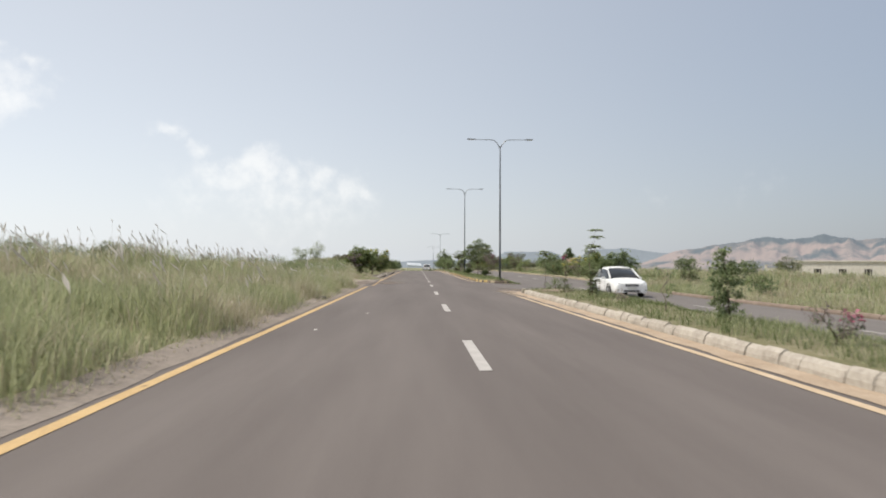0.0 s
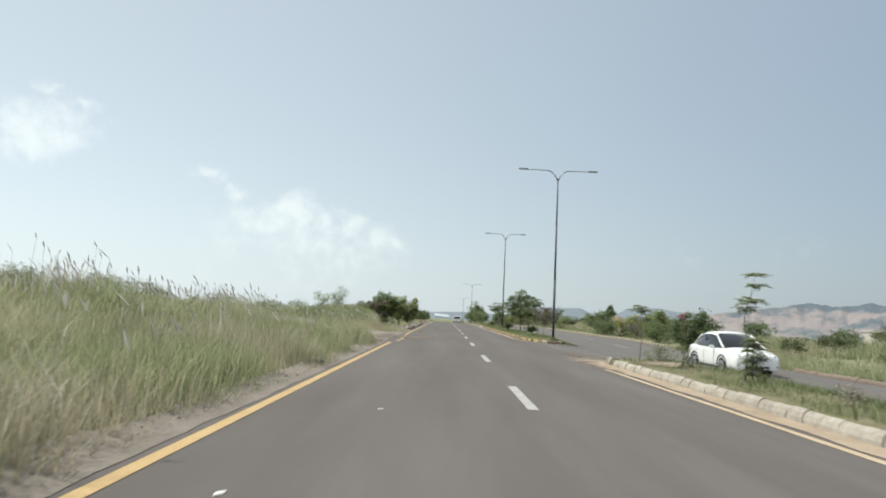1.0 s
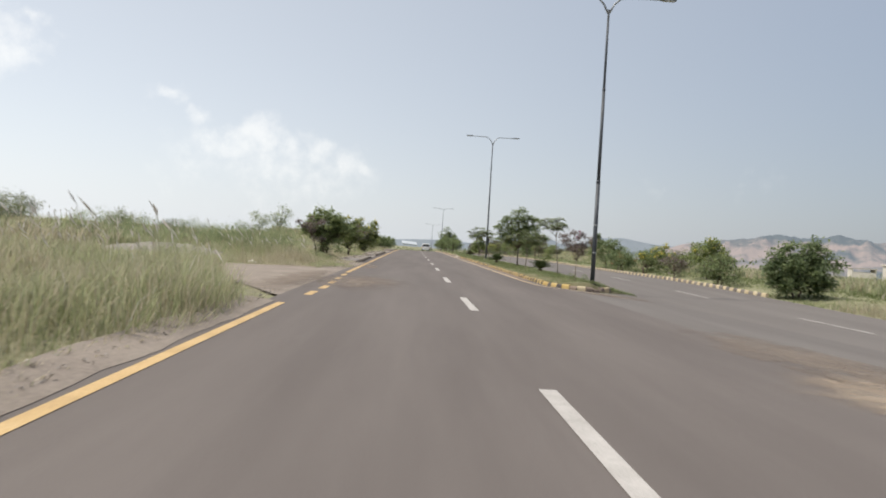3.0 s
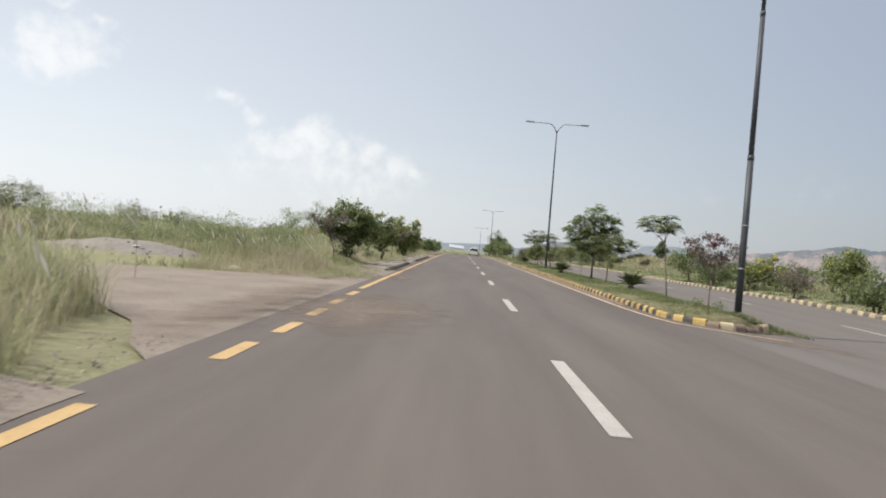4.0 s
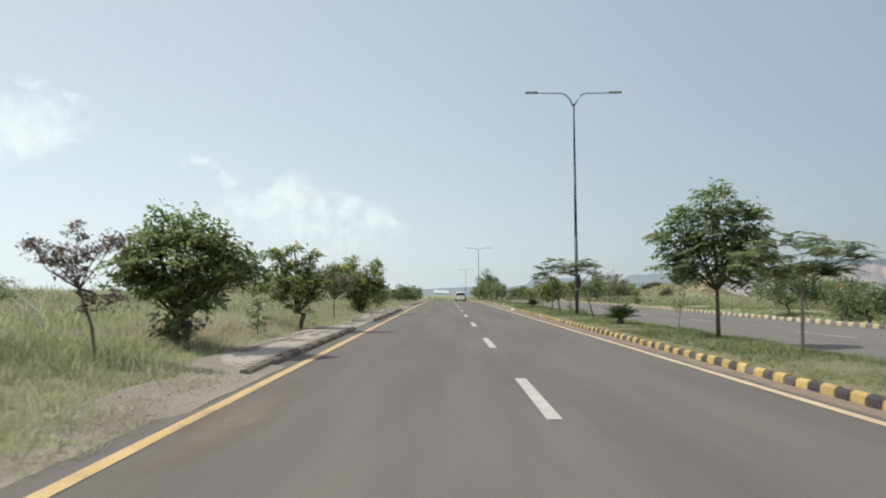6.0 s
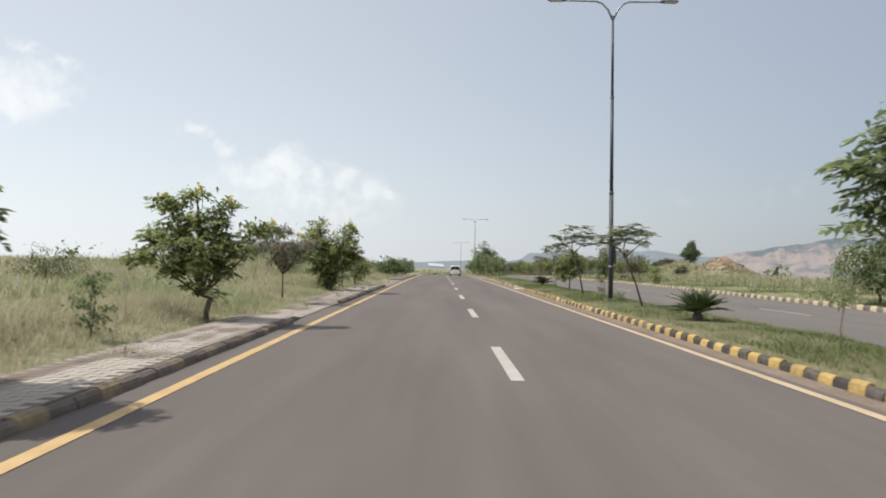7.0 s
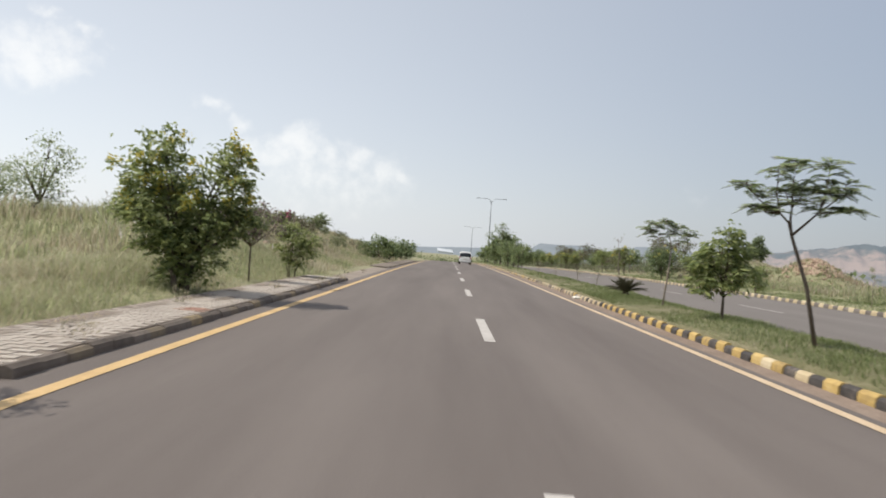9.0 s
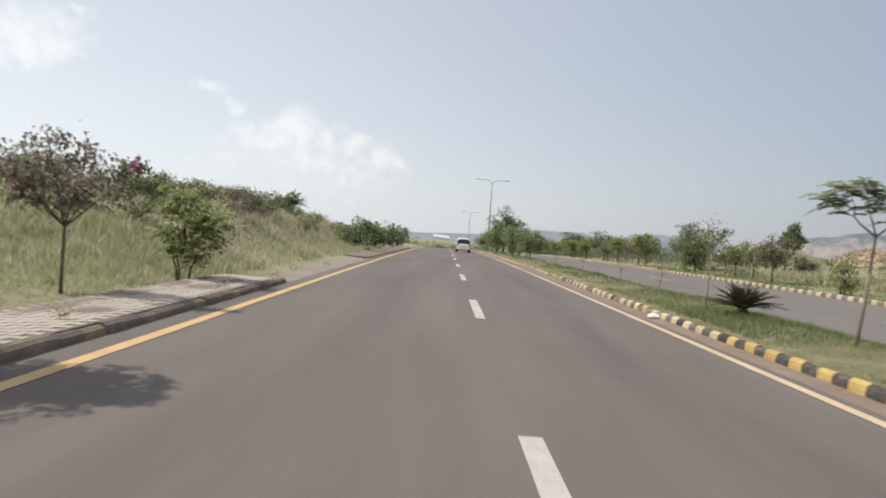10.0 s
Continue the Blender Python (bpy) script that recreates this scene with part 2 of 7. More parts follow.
M_GRAVEL = material("grey_gravel", ((0.2, 0.182, 0.165), (0.275, 0.25, 0.228), (0.36, 0.33, 0.3)), 0.95, 9, 0.9, 0.8, spec=0.1, bump_scale=0.04)
M_CAR = material("white_car_paint", ((0.74, 0.74, 0.73), (0.8, 0.8, 0.79), (0.83, 0.83, 0.82)), 0.22, 2, 0.6, 0.0, spec=0.5)
M_GLASS = material("tinted_car_glass", ((0.012, 0.014, 0.016), (0.018, 0.02, 0.023), (0.025, 0.028, 0.03)), 0.06, 2, 0.6, 0.0, spec=0.6)
M_TYRE = material("tyre_rubber", ((0.016, 0.015, 0.015), (0.024, 0.023, 0.022), (0.04, 0.037, 0.034)), 0.9, 30, 4, 0.3)
M_RIM = material("alloy_rim", ((0.30, 0.30, 0.31), (0.4, 0.4, 0.41), (0.5, 0.5, 0.51)), 0.35, 10, 3, 0.0, metal=0.7)
M_TRIM = material("black_trim", ((0.018, 0.018, 0.019), (0.026, 0.026, 0.027), (0.04, 0.04, 0.04)), 0.5, 20, 3, 0.05)
M_LENS = material("clear_lamp_lens", ((0.45, 0.46, 0.47), (0.55, 0.56, 0.57), (0.65, 0.66, 0.67)), 0.12, 20, 3, 0.0, spec=0.6)
M_REDLENS = material("red_lamp_lens", ((0.25, 0.012, 0.012), (0.34, 0.02, 0.018), (0.42, 0.035, 0.03)), 0.15, 20, 3, 0.0, spec=0.6)
M_PLATE = material("plate_white", ((0.5, 0.5, 0.48), (0.6, 0.6, 0.57), (0.66, 0.66, 0.63)), 0.5, 20, 3, 0.0)
M_WHITEWALL = material("weathered_white_wall", ((0.46, 0.42, 0.37), (0.6, 0.56, 0.5), (0.7, 0.66, 0.6)), 0.9, 3, 0.25, 0.3)
M_SHEET = material("white_sheet_roof", ((0.42, 0.45, 0.48), (0.48, 0.51, 0.54), (0.54, 0.57, 0.6)), 0.5, 0.5, 0.06, 0.0)
# near-black colour standing in for shade in windows and on the hall wall
M_PAINTED_SHADE = material("painted_shade", ((0.03, 0.028, 0.025), (0.05, 0.046, 0.042), (0.075, 0.07, 0.062)), 0.9, 3, 0.5, 0.0)
M_BAG = material("black_plastic_bag", ((0.02, 0.017, 0.016), (0.035, 0.03, 0.028), (0.06, 0.052, 0.048)), 0.4, 12, 4, 0.5)
M_LITTER = material("white_litter", ((0.6, 0.56, 0.5), (0.7, 0.67, 0.62), (0.78, 0.76, 0.72)), 0.7, 12, 4, 0.4)
# weak bluish emission paints aerial haze over the hill's own colour
M_HILL = material("quarried_hill_painted_haze", ((0.05, 0.055, 0.055), (0.11, 0.095, 0.085), (0.36, 0.27, 0.22)), 1.0, 0.09, 0.016, 0.0, spec=0.0, haze_glow=(0.43, 0.51, 0.61, 0.25), stretch=(1.0, 1.0, 2.6), mix=0.35)


def quarry_faces(m):
    """Scrub-covered crests and gullies, bare pink-brown cut faces lower down."""
    n, l = m.node_tree.nodes, m.node_tree.links
    where = n.new("ShaderNodeNewGeometry")
    apart = n.new("ShaderNodeSeparateXYZ")
    l.new(where.outputs["Position"], apart.inputs[0])
    cut = n.new("ShaderNodeTexNoise")
    cut.inputs["Scale"].default_value, cut.inputs["Detail"].default_value, cut.inputs["Roughness"].default_value = 0.026, 7.0, 0.66
    l.new(where.outputs["Position"], cut.inputs["Vector"])
    high = n.new("ShaderNodeMapRange")
    high.inputs["From Min"].default_value, high.inputs["From Max"].default_value = 8.0, 26.0
    high.inputs["To Min"].default_value, high.inputs["To Max"].default_value = 0.02, -0.16
    l.new(apart.outputs[2], high.inputs["Value"])
    total = n.new("ShaderNodeMath")
    l.new(cut.outputs[0], total.inputs[0])
    l.new(high.outputs[0], total.inputs[1])
    ramp = n.new("ShaderNodeValToRGB")
    e = ramp.color_ramp.elements
    e[0].position, e[1].position = 0.4, 0.56
    e[0].color, e[1].color = (0.045, 0.052, 0.05, 1), (0.205, 0.153, 0.126, 1)
    e.new(0.47).color = (0.1, 0.088, 0.076, 1)
    l.new(total.outputs[0], ramp.inputs[0])
    l.new(ramp.outputs[0], n["Principled BSDF"].inputs["Base Color"])


quarry_faces(M_HILL)
# the far range's haze is painted: grey-blue emission over a dark base
M_FARHILL = material("far_hill_painted_haze", ((0.045, 0.055, 0.06), (0.06, 0.07, 0.075), (0.085, 0.095, 0.10)), 1.0, 0.01, 0.003, 0.0, spec=0.0, haze_glow=(0.44, 0.49, 0.545, 0.4))


# ---- mesh helpers ----
def mesh_object(name, verts, faces, mat, parent=None, label="", smooth=False):
    me = bpy.data.meshes.new(name)
    me.from_pydata([tuple(v) for v in verts], [], [tuple(f) for f in faces])
    me.update()
    if smooth:
        me.polygons.foreach_set("use_smooth", [True] * len(me.polygons))
    for m in mat if isinstance(mat, (list, tuple)) else [mat]:
        me.materials.append(m)
    ob = new(name, me)
    if parent is not None:
        ob.parent = parent
    if label:
        ob["label"] = label
    return ob


def array_object(name, co, faces, mats, index=None, parent=None, label=""):
    """A mesh from numpy arrays: faces all have the same number of corners."""
    co, faces = np.asarray(co, np.float32), np.asarray(faces, np.int32)
    me = bpy.data.meshes.new(name)
    k = faces.shape[1]
    me.vertices.add(len(co))
    me.vertices.foreach_set("co", co.ravel())
    me.loops.add(faces.size)
    me.loops.foreach_set("vertex_index", faces.ravel())
    me.polygons.add(len(faces))
    me.polygons.foreach_set("loop_start", np.arange(0, faces.size, k, dtype=np.int32))
    for m in mats if isinstance(mats, (list, tuple)) else [mats]:
        me.materials.append(m)
    if index is not None:
        me.polygons.foreach_set("material_index", np.asarray(index, np.int32))
    me.update(calc_edges=True)
    ob = new(name, me)
    if parent is not None:
        ob.parent = parent
    if label:
        ob["label"] = label
    return ob


def part(name, bm, mat, parent, label="", smooth=False):
    me = bpy.data.meshes.new(name)
    bm.to_mesh(me)
    bm.free()
    for m in mat if isinstance(mat, (list, tuple)) else [mat]:
        me.materials.append(m)
    if smooth:
        me.polygons.foreach_set("use_smooth", [True] * len(me.polygons))
    ob = new(name, me)
    if parent is not None:
        ob.parent = parent
    if label:
        ob["label"] = label
    return ob


def box_bm(size, at=(0, 0, 0), bevel=0.0):
    bm = bmesh.new()
    bmesh.ops.create_cube(bm, size=1.0)
    bmesh.ops.scale(bm, vec=size, verts=bm.verts)
    if bevel:
        bmesh.ops.bevel(bm, geom=bm.edges[:], offset=bevel, segments=2, affect="EDGES")
    bmesh.ops.translate(bm, vec=at, verts=bm.verts)
    return bm


def tube(points, radii, sides=7):
    """Vertices and quads of a tapered tube through points."""
    verts, faces = [], []
    pts = [Vector(p) for p in points]
    for i, p in enumerate(pts):
        d = (pts[min(i + 1, len(pts) - 1)] - pts[max(i - 1, 0)]).normalized()
        a = d.cross(Vector((0.31, 0.95, 0.05))).normalized()
        b = d.cross(a)
        for k in range(sides):
            w = 2 * math.pi * k / sides
            verts.append(p + radii[i] * (math.cos(w) * a + math.sin(w) * b))
    for i in range(len(pts) - 1):
        for k in range(sides):
            j = (k + 1) % sides
            faces.append((i * sides + k, i * sides + j, (i + 1) * sides + j, (i + 1) * sides + k))
    faces.append(tuple(range(sides))[::-1])
    faces.append(tuple((len(pts) - 1) * sides + k for k in range(sides)))
    return verts, faces


def tubes_object(name, runs, mat, parent, sides=7, label=""):
    verts, faces = [], []
    for points, radii in runs:
        v, f = tube(points, radii, sides)
        faces += [tuple(i + len(verts) for i in face) for face in f]
        verts += v
    return mesh_object(name, verts, faces, mat, parent, label, smooth=True)


def smooth(a, b, v):
    t = min(1.0, max(0.0, (v - a) / (b - a)))
    return t * t * (3 - 2 * t)


# ---- the lie of the land ----
def prof(y):
    """Height of the main road: level, then dipping over a long crest."""
    if y < 100:
        return 0.0
    if y < 300:
        return -((y - 100) ** 2) / 12000
    return -3.333 - 0.0333 * (min(y, 700) - 300)


def far_z(y):
    return prof(y) - 0.3 * (1 - smooth(36, 62, y))


def far_near_edge(y):
    return 8.3 - 1.4 * smooth(28, 50, y)


def far_far_edge(y):
    return 13.2 + 0.8 * smooth(25, 50, y) + 1.0 * smooth(75, 110, y)


def right_line(y):
    return 3.47 - 0.0026 * min(y, 100)


def ground(x, y):
    """Height of the earth outside the roads."""
    n = noise.noise((x * 0.13, y * 0.13, 0.0)) * 0.35 + noise.noise((x * 0.5, y * 0.5, 3.0)) * 0.1
    z = prof(y)
    if x < -4.0:
        out = smooth(-4.3, -8.0, x)
        junction = smooth(33, 38.5, y) * (1 - smooth(49, 54, y)) * (1 - 0.8 * smooth(-14, -26, x))
        z += (0.35 * out + 0.75 * smooth(-10, -45, x) + 0.4 * smooth(-6.5, -13, x) * (1 - smooth(34, 44, y)) + n * out) * (1 - junction) - 0.02
        bank = smooth(86, 105, y) * (1 - smooth(118, 172, y)) * smooth(-6.6, -11.2, x) * (1 - smooth(-12.5, -24, x))
        z += bank * (1.85 + 1.1 * n + 0.35 * noise.noise((x * 0.9, y * 0.9, 6)))
        gravel = math.exp(-(((x + 12.2) / 2.2) ** 2) - ((y - 52.0) / 1.5) ** 2)
        z += 0.42 * gravel
    elif x > 7.0:
        z = far_z(y) + (0.12 + n * 0.6) * smooth(14.6, 17.5, x)
        z += 2.0 * math.exp(-(((x - 30) / 6.0) ** 2) - ((y - 140) / 9.0) ** 2) * (1 + 0.5 * n)
        z += 1.9 * math.exp(-(((x - 31.2) / 2.2) ** 2) - ((y - 130) / 3.2) ** 2)
        z += 0.5 * smooth(20, 60, x) * n - 1.9 * smooth(38, 80, x)
    elif x > 3.95:
        z = min(z, far_z(y)) - 0.3
    else:
        z -= 0.05
    return z - (0.08 if -4.4 < x < 16.2 else 0.0)


def steps(dense_from, dense_to, step, reach_low, reach_high):
    out = list(np.arange(dense_from, dense_to + 0.01, step))
    gap, v = step, dense_to
    while v < reach_high:
        gap *= 1.16
        v += gap
        out.append(v)
    gap, v = step, dense_from
    while v > reach_low:
        gap *= 1.16
        v -= gap
        out.insert(0, v)
    return out


def make_ground():
    xs, ys = steps(-36, 36, 0.8, -4300, 4300), steps(-16, 175, 1.0, -400, 4500)
    co = [(x, y, ground(x, y)) for y in ys for x in xs]
    w = len(xs)
    faces = [(j * w + i, j * w + i + 1, (j + 1) * w + i + 1, (j + 1) * w + i) for j in range(len(ys) - 1) for i in range(w - 1)]
    ob = array_object("ground", co, faces, M_FIELD)
    ob.data.polygons.foreach_set("use_smooth", [True] * len(faces))
    tagged(ob, "dry grassy plain of earth on both sides of the road", "ground", kind="structure")


def strip(name, ys, left, right, height, mat, thick=0.0):
    """A ribbon along y between two edges, with a skirt down its sides."""
    verts, faces = [], []
    for y in ys:
        z, z2 = height(y, left(y)), height(y, right(y))
        verts += [(left(y), y, z - thick), (left(y), y, z), (right(y), y, z2), (right(y), y, z2 - thick)]
    for i in range(len(ys) - 1):
        a, b = 4 * i, 4 * i + 4
        faces += [(a + 1, a + 2, b + 2, b + 1), (a, a + 1, b + 1, b), (a + 2, a + 3, b + 3, b + 2)]
    faces += [(0, 3, 2, 1), (len(verts) - 4, len(verts) - 3, len(verts) - 2, len(verts) - 1)]
    return mesh_object(name, verts, faces, mat)


make_ground()
ROAD_YS = steps(-20, 300, 2.0, -200, 700)
road = strip("road", ROAD_YS, lambda y: -4.12 if y < 57 else -4.34, lambda y: 4.05, lambda y, x: prof(y), M_ASPHALT, 0.25)
tagged(road, "grey-brown asphalt carriageway with worn lane paint", "road", kind="structure")
far_road = strip("far_road", ROAD_YS, far_near_edge, far_far_edge, lambda y, x: far_z(y) - 0.004, M_ASPHALT_OLD, 0.25)
tagged(far_road, "grey asphalt carriageway beyond the planted median", "road", kind="structure")
OPEN_YS = list(np.arange(24.0, 49.6, 1.0))
crossing = strip("road_opening", OPEN_YS, lambda y: 4.05, lambda y: far_near_edge(y) + 0.3, lambda y, x: prof(y) - 0.002 if x < 5 else far_z(y) + 0.004, M_ASPHALT_OLD, 0.2)
tagged(crossing, "dusty asphalt turning gap between two medians", "road", kind="structure")


def side_road():
    """The unpaved road mouth that comes in between the grass banks."""
    verts, faces = [], []
    rows = [(-4.0, 36.8, 54.5), (-4.6, 37.6, 53.4), (-5.4, 39.2, 51.6), (-7, 41.0, 50.0), (-10, 42.6, 49.2), (-16, 43.4, 49.0), (-26, 44.0, 49.4), (-40, 45.0, 50.6)]
    n = 10
    for x, a, b in rows:
        for k in range(n + 1):
            y = a + (b - a) * k / n
            verts.append((x, y, max(ground(x, y), -0.03 if x > -4.5 else -9) + (0.012 if x > -4.1 else 0.035) + 0.012 * noise.noise((x, y, 5))))
    for i in range(len(rows) - 1):
        for k in range(n):
            a = i * (n + 1) + k
            faces.append((a, a + 1, a + n + 2, a + n + 1))
    ob = mesh_object("dirt_road", verts, faces, M_DIRT)
    tagged(ob, "pale dusty earth road mouth joining the asphalt", "road", kind="structure")


side_road()
verge = strip("verge", list(np.arange(-16, 36.0, 0.6)), lambda y: -4.55 + 0.2 * noise.noise((1, y * 0.6, 0)), lambda y: -3.92 + 0.09 * noise.noise((7, y * 0.9, 0)), lambda y, x: 0.006 if x > -4.4 else max(0.0, ground(x, y) + 0.08) + 0.03, M_DIRT)
tagged(verge, "strip of dusty earth between asphalt and grass", "verge", kind="structure")
verge2 = strip("verge", list(np.arange(52, 60, 0.6)), lambda y: -5.1 + 0.4 * noise.noise((1, y * 0.6, 0)), lambda y: -3.93 + 0.08 * noise.noise((7, y * 0.9, 0)), lambda y, x: (0.006 if x > -4.4 else max(0.0, ground(x, y) + 0.08) + 0.03) - 0.3 * (1 - smooth(52, 55.5, y)), M_DIRT)
tagged(verge2, "worn dusty earth shoulder before the paved footway", "verge", kind="structure")
path = strip("verge", list(np.arange(95.6, 113, 0.7)), lambda y: -5.05 + 0.3 * noise.noise((1, y * 0.5, 0)), lambda y: -4.0 + 0.07 * noise.noise((7, y * 0.9, 0)), lambda y, x: prof(y) + (-0.008 if x > -4.4 else 0.035), M_DIRT, 0.2)
tagged(path, "dusty trodden path between two paved stretches", "verge", kind="structure")
dust = strip("dust_strip", list(np.arange(-16, 27.7, 0.5)), lambda y: 3.62 + 0.3 * smooth(26.5, 27.6, y) + 0.1 * noise.noise((3, y * 0.8, 0)), lambda y: 4.1 + 0.3 * smooth(26.9, 27.7, y), lambda y, x: 0.008 if x < 3.9 else 0.03, M_SAND)
tagged(dust, "sandy dust gathered along the kerb foot", "dust", kind="structure")
dust2 = strip("dust_strip", list(np.arange(50, 190, 0.7)), lambda y: right_line(y) + 0.14 + 0.07 * noise.noise((3, y * 0.8, 0)), lambda y: 4.0, lambda y, x: prof(y) + (-0.004 if x < 3.8 else 0.025), M_KERB_EARTH)
tagged(dust2, "sandy dust gathered along the painted kerb", "dust", kind="structure")


def soft_dust(name, shades, most):
    """Thin dust that lets the asphalt through, denser to its middle."""
    m = material(name, shades, 0.95, 20, 1.2, 0.3, spec=0.1)
    n, l = m.node_tree.nodes, m.node_tree.links
    where = n.new("ShaderNodeTexCoord")
    far = n.new("ShaderNodeVectorMath")
    far.operation = "DISTANCE"
    far.inputs[1].default_value = (0.5, 0.5, 0.5)
    flat = n.new("ShaderNodeVectorMath")
    flat.operation = "MULTIPLY_ADD"
    flat.inputs[1].default_value, flat.inputs[2].default_value = (1, 1, 0), (0, 0, 0.5)
    l.new(where.outputs["Generated"], flat.inputs[0])
    l.new(flat.outputs[0], far.inputs[0])
    ragged = n.new("ShaderNodeTexNoise")
    ragged.inputs["Scale"].default_value, ragged.inputs["Detail"].default_value = 1.6, 7.0
    l.new(n.new("ShaderNodeNewGeometry").outputs["Position"], ragged.inputs["Vector"])
    add = n.new("ShaderNodeMath")
    add.operation = "MULTIPLY_ADD"
    add.inputs[1].default_value = 0.55
    l.new(ragged.outputs[0], add.inputs[0])
    l.new(far.outputs["Value"], add.inputs[2])
    span = n.new("ShaderNodeMapRange")
    span.interpolation_type = "SMOOTHSTEP"
    span.inputs["From Min"].default_value, span.inputs["From Max"].default_value = 0.34, 0.72
    span.inputs["To Min"].default_value, span.inputs["To Max"].default_value = most, 0.0
    l.new(add.outputs[0], span.inputs["Value"])
    clear = n.new("ShaderNodeBsdfTransparent")
    mx = n.new("ShaderNodeMixShader")
    l.new(span.outputs[0], mx.inputs[0])
    l.new(clear.outputs[0], mx.inputs[1])
    l.new(n["Principled BSDF"].outputs[0], mx.inputs[2])
    l.new(mx.outputs[0], n["Material Output"].inputs[0])
    return m


M_DUST = soft_dust("thin_sandy_dust", ((0.30, 0.235, 0.175), (0.38, 0.305, 0.235), (0.46, 0.38, 0.30)), 0.9)
M_FILM = soft_dust("brown_dust_film", ((0.2, 0.16, 0.13), (0.25, 0.205, 0.17), (0.31, 0.26, 0.215)), 0.6)


def dust_patch(x, y, length, width, turn, mat, height, label):
    """A drift of dust lying on the road, following its surface."""
    n, verts = 10, []
    c, s = math.cos(radians(turn)), math.sin(radians(turn))
    for i in range(n + 1):
        for j in range(n + 1):
            u, v = (i / n - 0.5) * width, (j / n - 0.5) * length
            px, py = x + u * c - v * s, y + u * s + v * c
            verts.append((px, py, height(px, py) + 0.008))
    faces = [(i * (n + 1) + j, (i + 1) * (n + 1) + j, (i + 1) * (n + 1) + j + 1, i * (n + 1) + j + 1) for i in range(n) for j in range(n)]
    tagged(mesh_object("dust_drift", verts, faces, mat), label, "dust", kind="structure")


def gap_height(x, y):
    """Surface of the turning gap between the two carriageways."""
    if x < 4.05:
        return prof(y)
    return prof(y) + (far_z(y) - prof(y)) * min(1.0, (x - 4.05) / (far_near_edge(y) + 0.3 - 4.05))


dust_patch(4.3, 28.3, 5.6, 3.0, 8, M_DUST, gap_height, "fan of swept sand at the median's end")
dust_patch(3.75, 25.6, 7.0, 1.5, 1, M_DUST, lambda x, y: prof(y) + 0.006, "sand drifted against the kerb")
dust_patch(4.6, 31.5, 8.0, 2.4, 10, M_FILM, gap_height, "thin drift of sand across the turning gap")
dust_patch(5.6, 44.3, 3.0, 4.0, 0, M_FILM, gap_height, "thin drift of sand before the median's nose")
dust_patch(-2.9, 43.0, 9.0, 3.4, 4, M_FILM, lambda x, y: prof(y), "brown dust carried onto the asphalt from the side road")
dust_patch(-4.75, 43.0, 16.0, 2.0, 0, M_FILM, lambda x, y: prof(y) + 0.05, "brown dust spread over the edge of the side road mouth")
dust_patch(-3.3, 55.0, 7.0, 1.2, 0, M_FILM, lambda x, y: prof(y), "brown dust along the asphalt edge")


# ---- road paint ----
def paint(name, x0, x1, y0, y1, mat, label, height=prof, lift=0.006, drift=0.0):
    n = max(2, int((y1 - y0) / 2) + 1)
    ys = np.linspace(y0, y1, n)
    verts = []
    for i, y in enumerate(ys):
        z, j = height(y) + lift, 0.012 * noise.noise((x0, y * 1.3, 9))
        dx = drift * (min(y, 100) - 0)
        verts += [(x0 + dx + j, y, z), (x1 + dx + j, y, z)]
    faces = [(2 * i, 2 * i + 1, 2 * i + 3, 2 * i + 2) for i in range(n - 1)]
    ob = mesh_object(name, verts, faces, mat)
    return tagged(ob, label, "road marking", kind="structure")


paint("edge_line", -3.815, -3.66, -18, 35.3, M_YELLOW_LINE, "solid yellow edge line painted on asphalt")
paint("edge_line", -3.82, -3.66, 47.95, 300, M_YELLOW_LINE, "solid yellow edge line painted on asphalt")
for y0, bow in ((37.25, 0.2), (39.3, 0.24), (41.37, 0.18), (43.53, 0.13), (45.8, 0.08)):
    tagged(paint("edge_dash", -3.84 + bow, -3.66 + bow, y0, y0 + 1.15, M_YELLOW_LINE, "short yellow dash across the side road mouth"), group="yellow dashes")
paint("edge_line", 3.40, 3.54, -18, 24.4, M_CREAM_LINE, "faded yellow edge line beside the kerb", drift=-0.0026)
def curved_line():
    """The edge line where it swings out round the median's nose."""
    rows = [(3.3, 50.5), (3.34, 48.7), (3.41, 47.3), (3.52, 46.2), (3.72, 45.3), (4.1, 44.85), (4.9, 44.68), (5.9, 44.75)]
    verts = []
    for i, (x, y) in enumerate(rows):
        (xa, ya), (xb, yb) = rows[max(0, i - 1)], rows[min(len(rows) - 1, i + 1)]
        n = math.hypot(xb - xa, yb - ya)
        nx, ny = (yb - ya) / n * 0.06, -(xb - xa) / n * 0.06
        verts += [(x - nx, y - ny, gap_height(x, y) + 0.012), (x + nx, y + ny, gap_height(x, y) + 0.012)]
    ob = mesh_object("edge_line", verts, [(2 * i, 2 * i + 1, 2 * i + 3, 2 * i + 2) for i in range(len(rows) - 1)], M_CREAM_LINE)
    tagged(ob, "faded yellow edge line curving round the median's nose", "road marking", kind="structure")


curved_line()
paint("edge_line", 3.40, 3.54, 50.5, 300, M_CREAM_LINE, "faded yellow edge line beside the kerb", drift=-0.0026)
DASH_ENDS = [-12.2, -2.1, 8.12, 18.42, 28.52, 38.92, 48.4, 58.07, 66.84, 76.3, 85.68, 95.4] + [104.9 + 9.4 * k for k in range(19)]
for y1 in DASH_ENDS:
    tagged(paint("lane_dash", 0.0, 0.17, y1 - 3.25, y1, M_WHITE_LINE, "worn white lane dash on asphalt"), group="lane dashes")
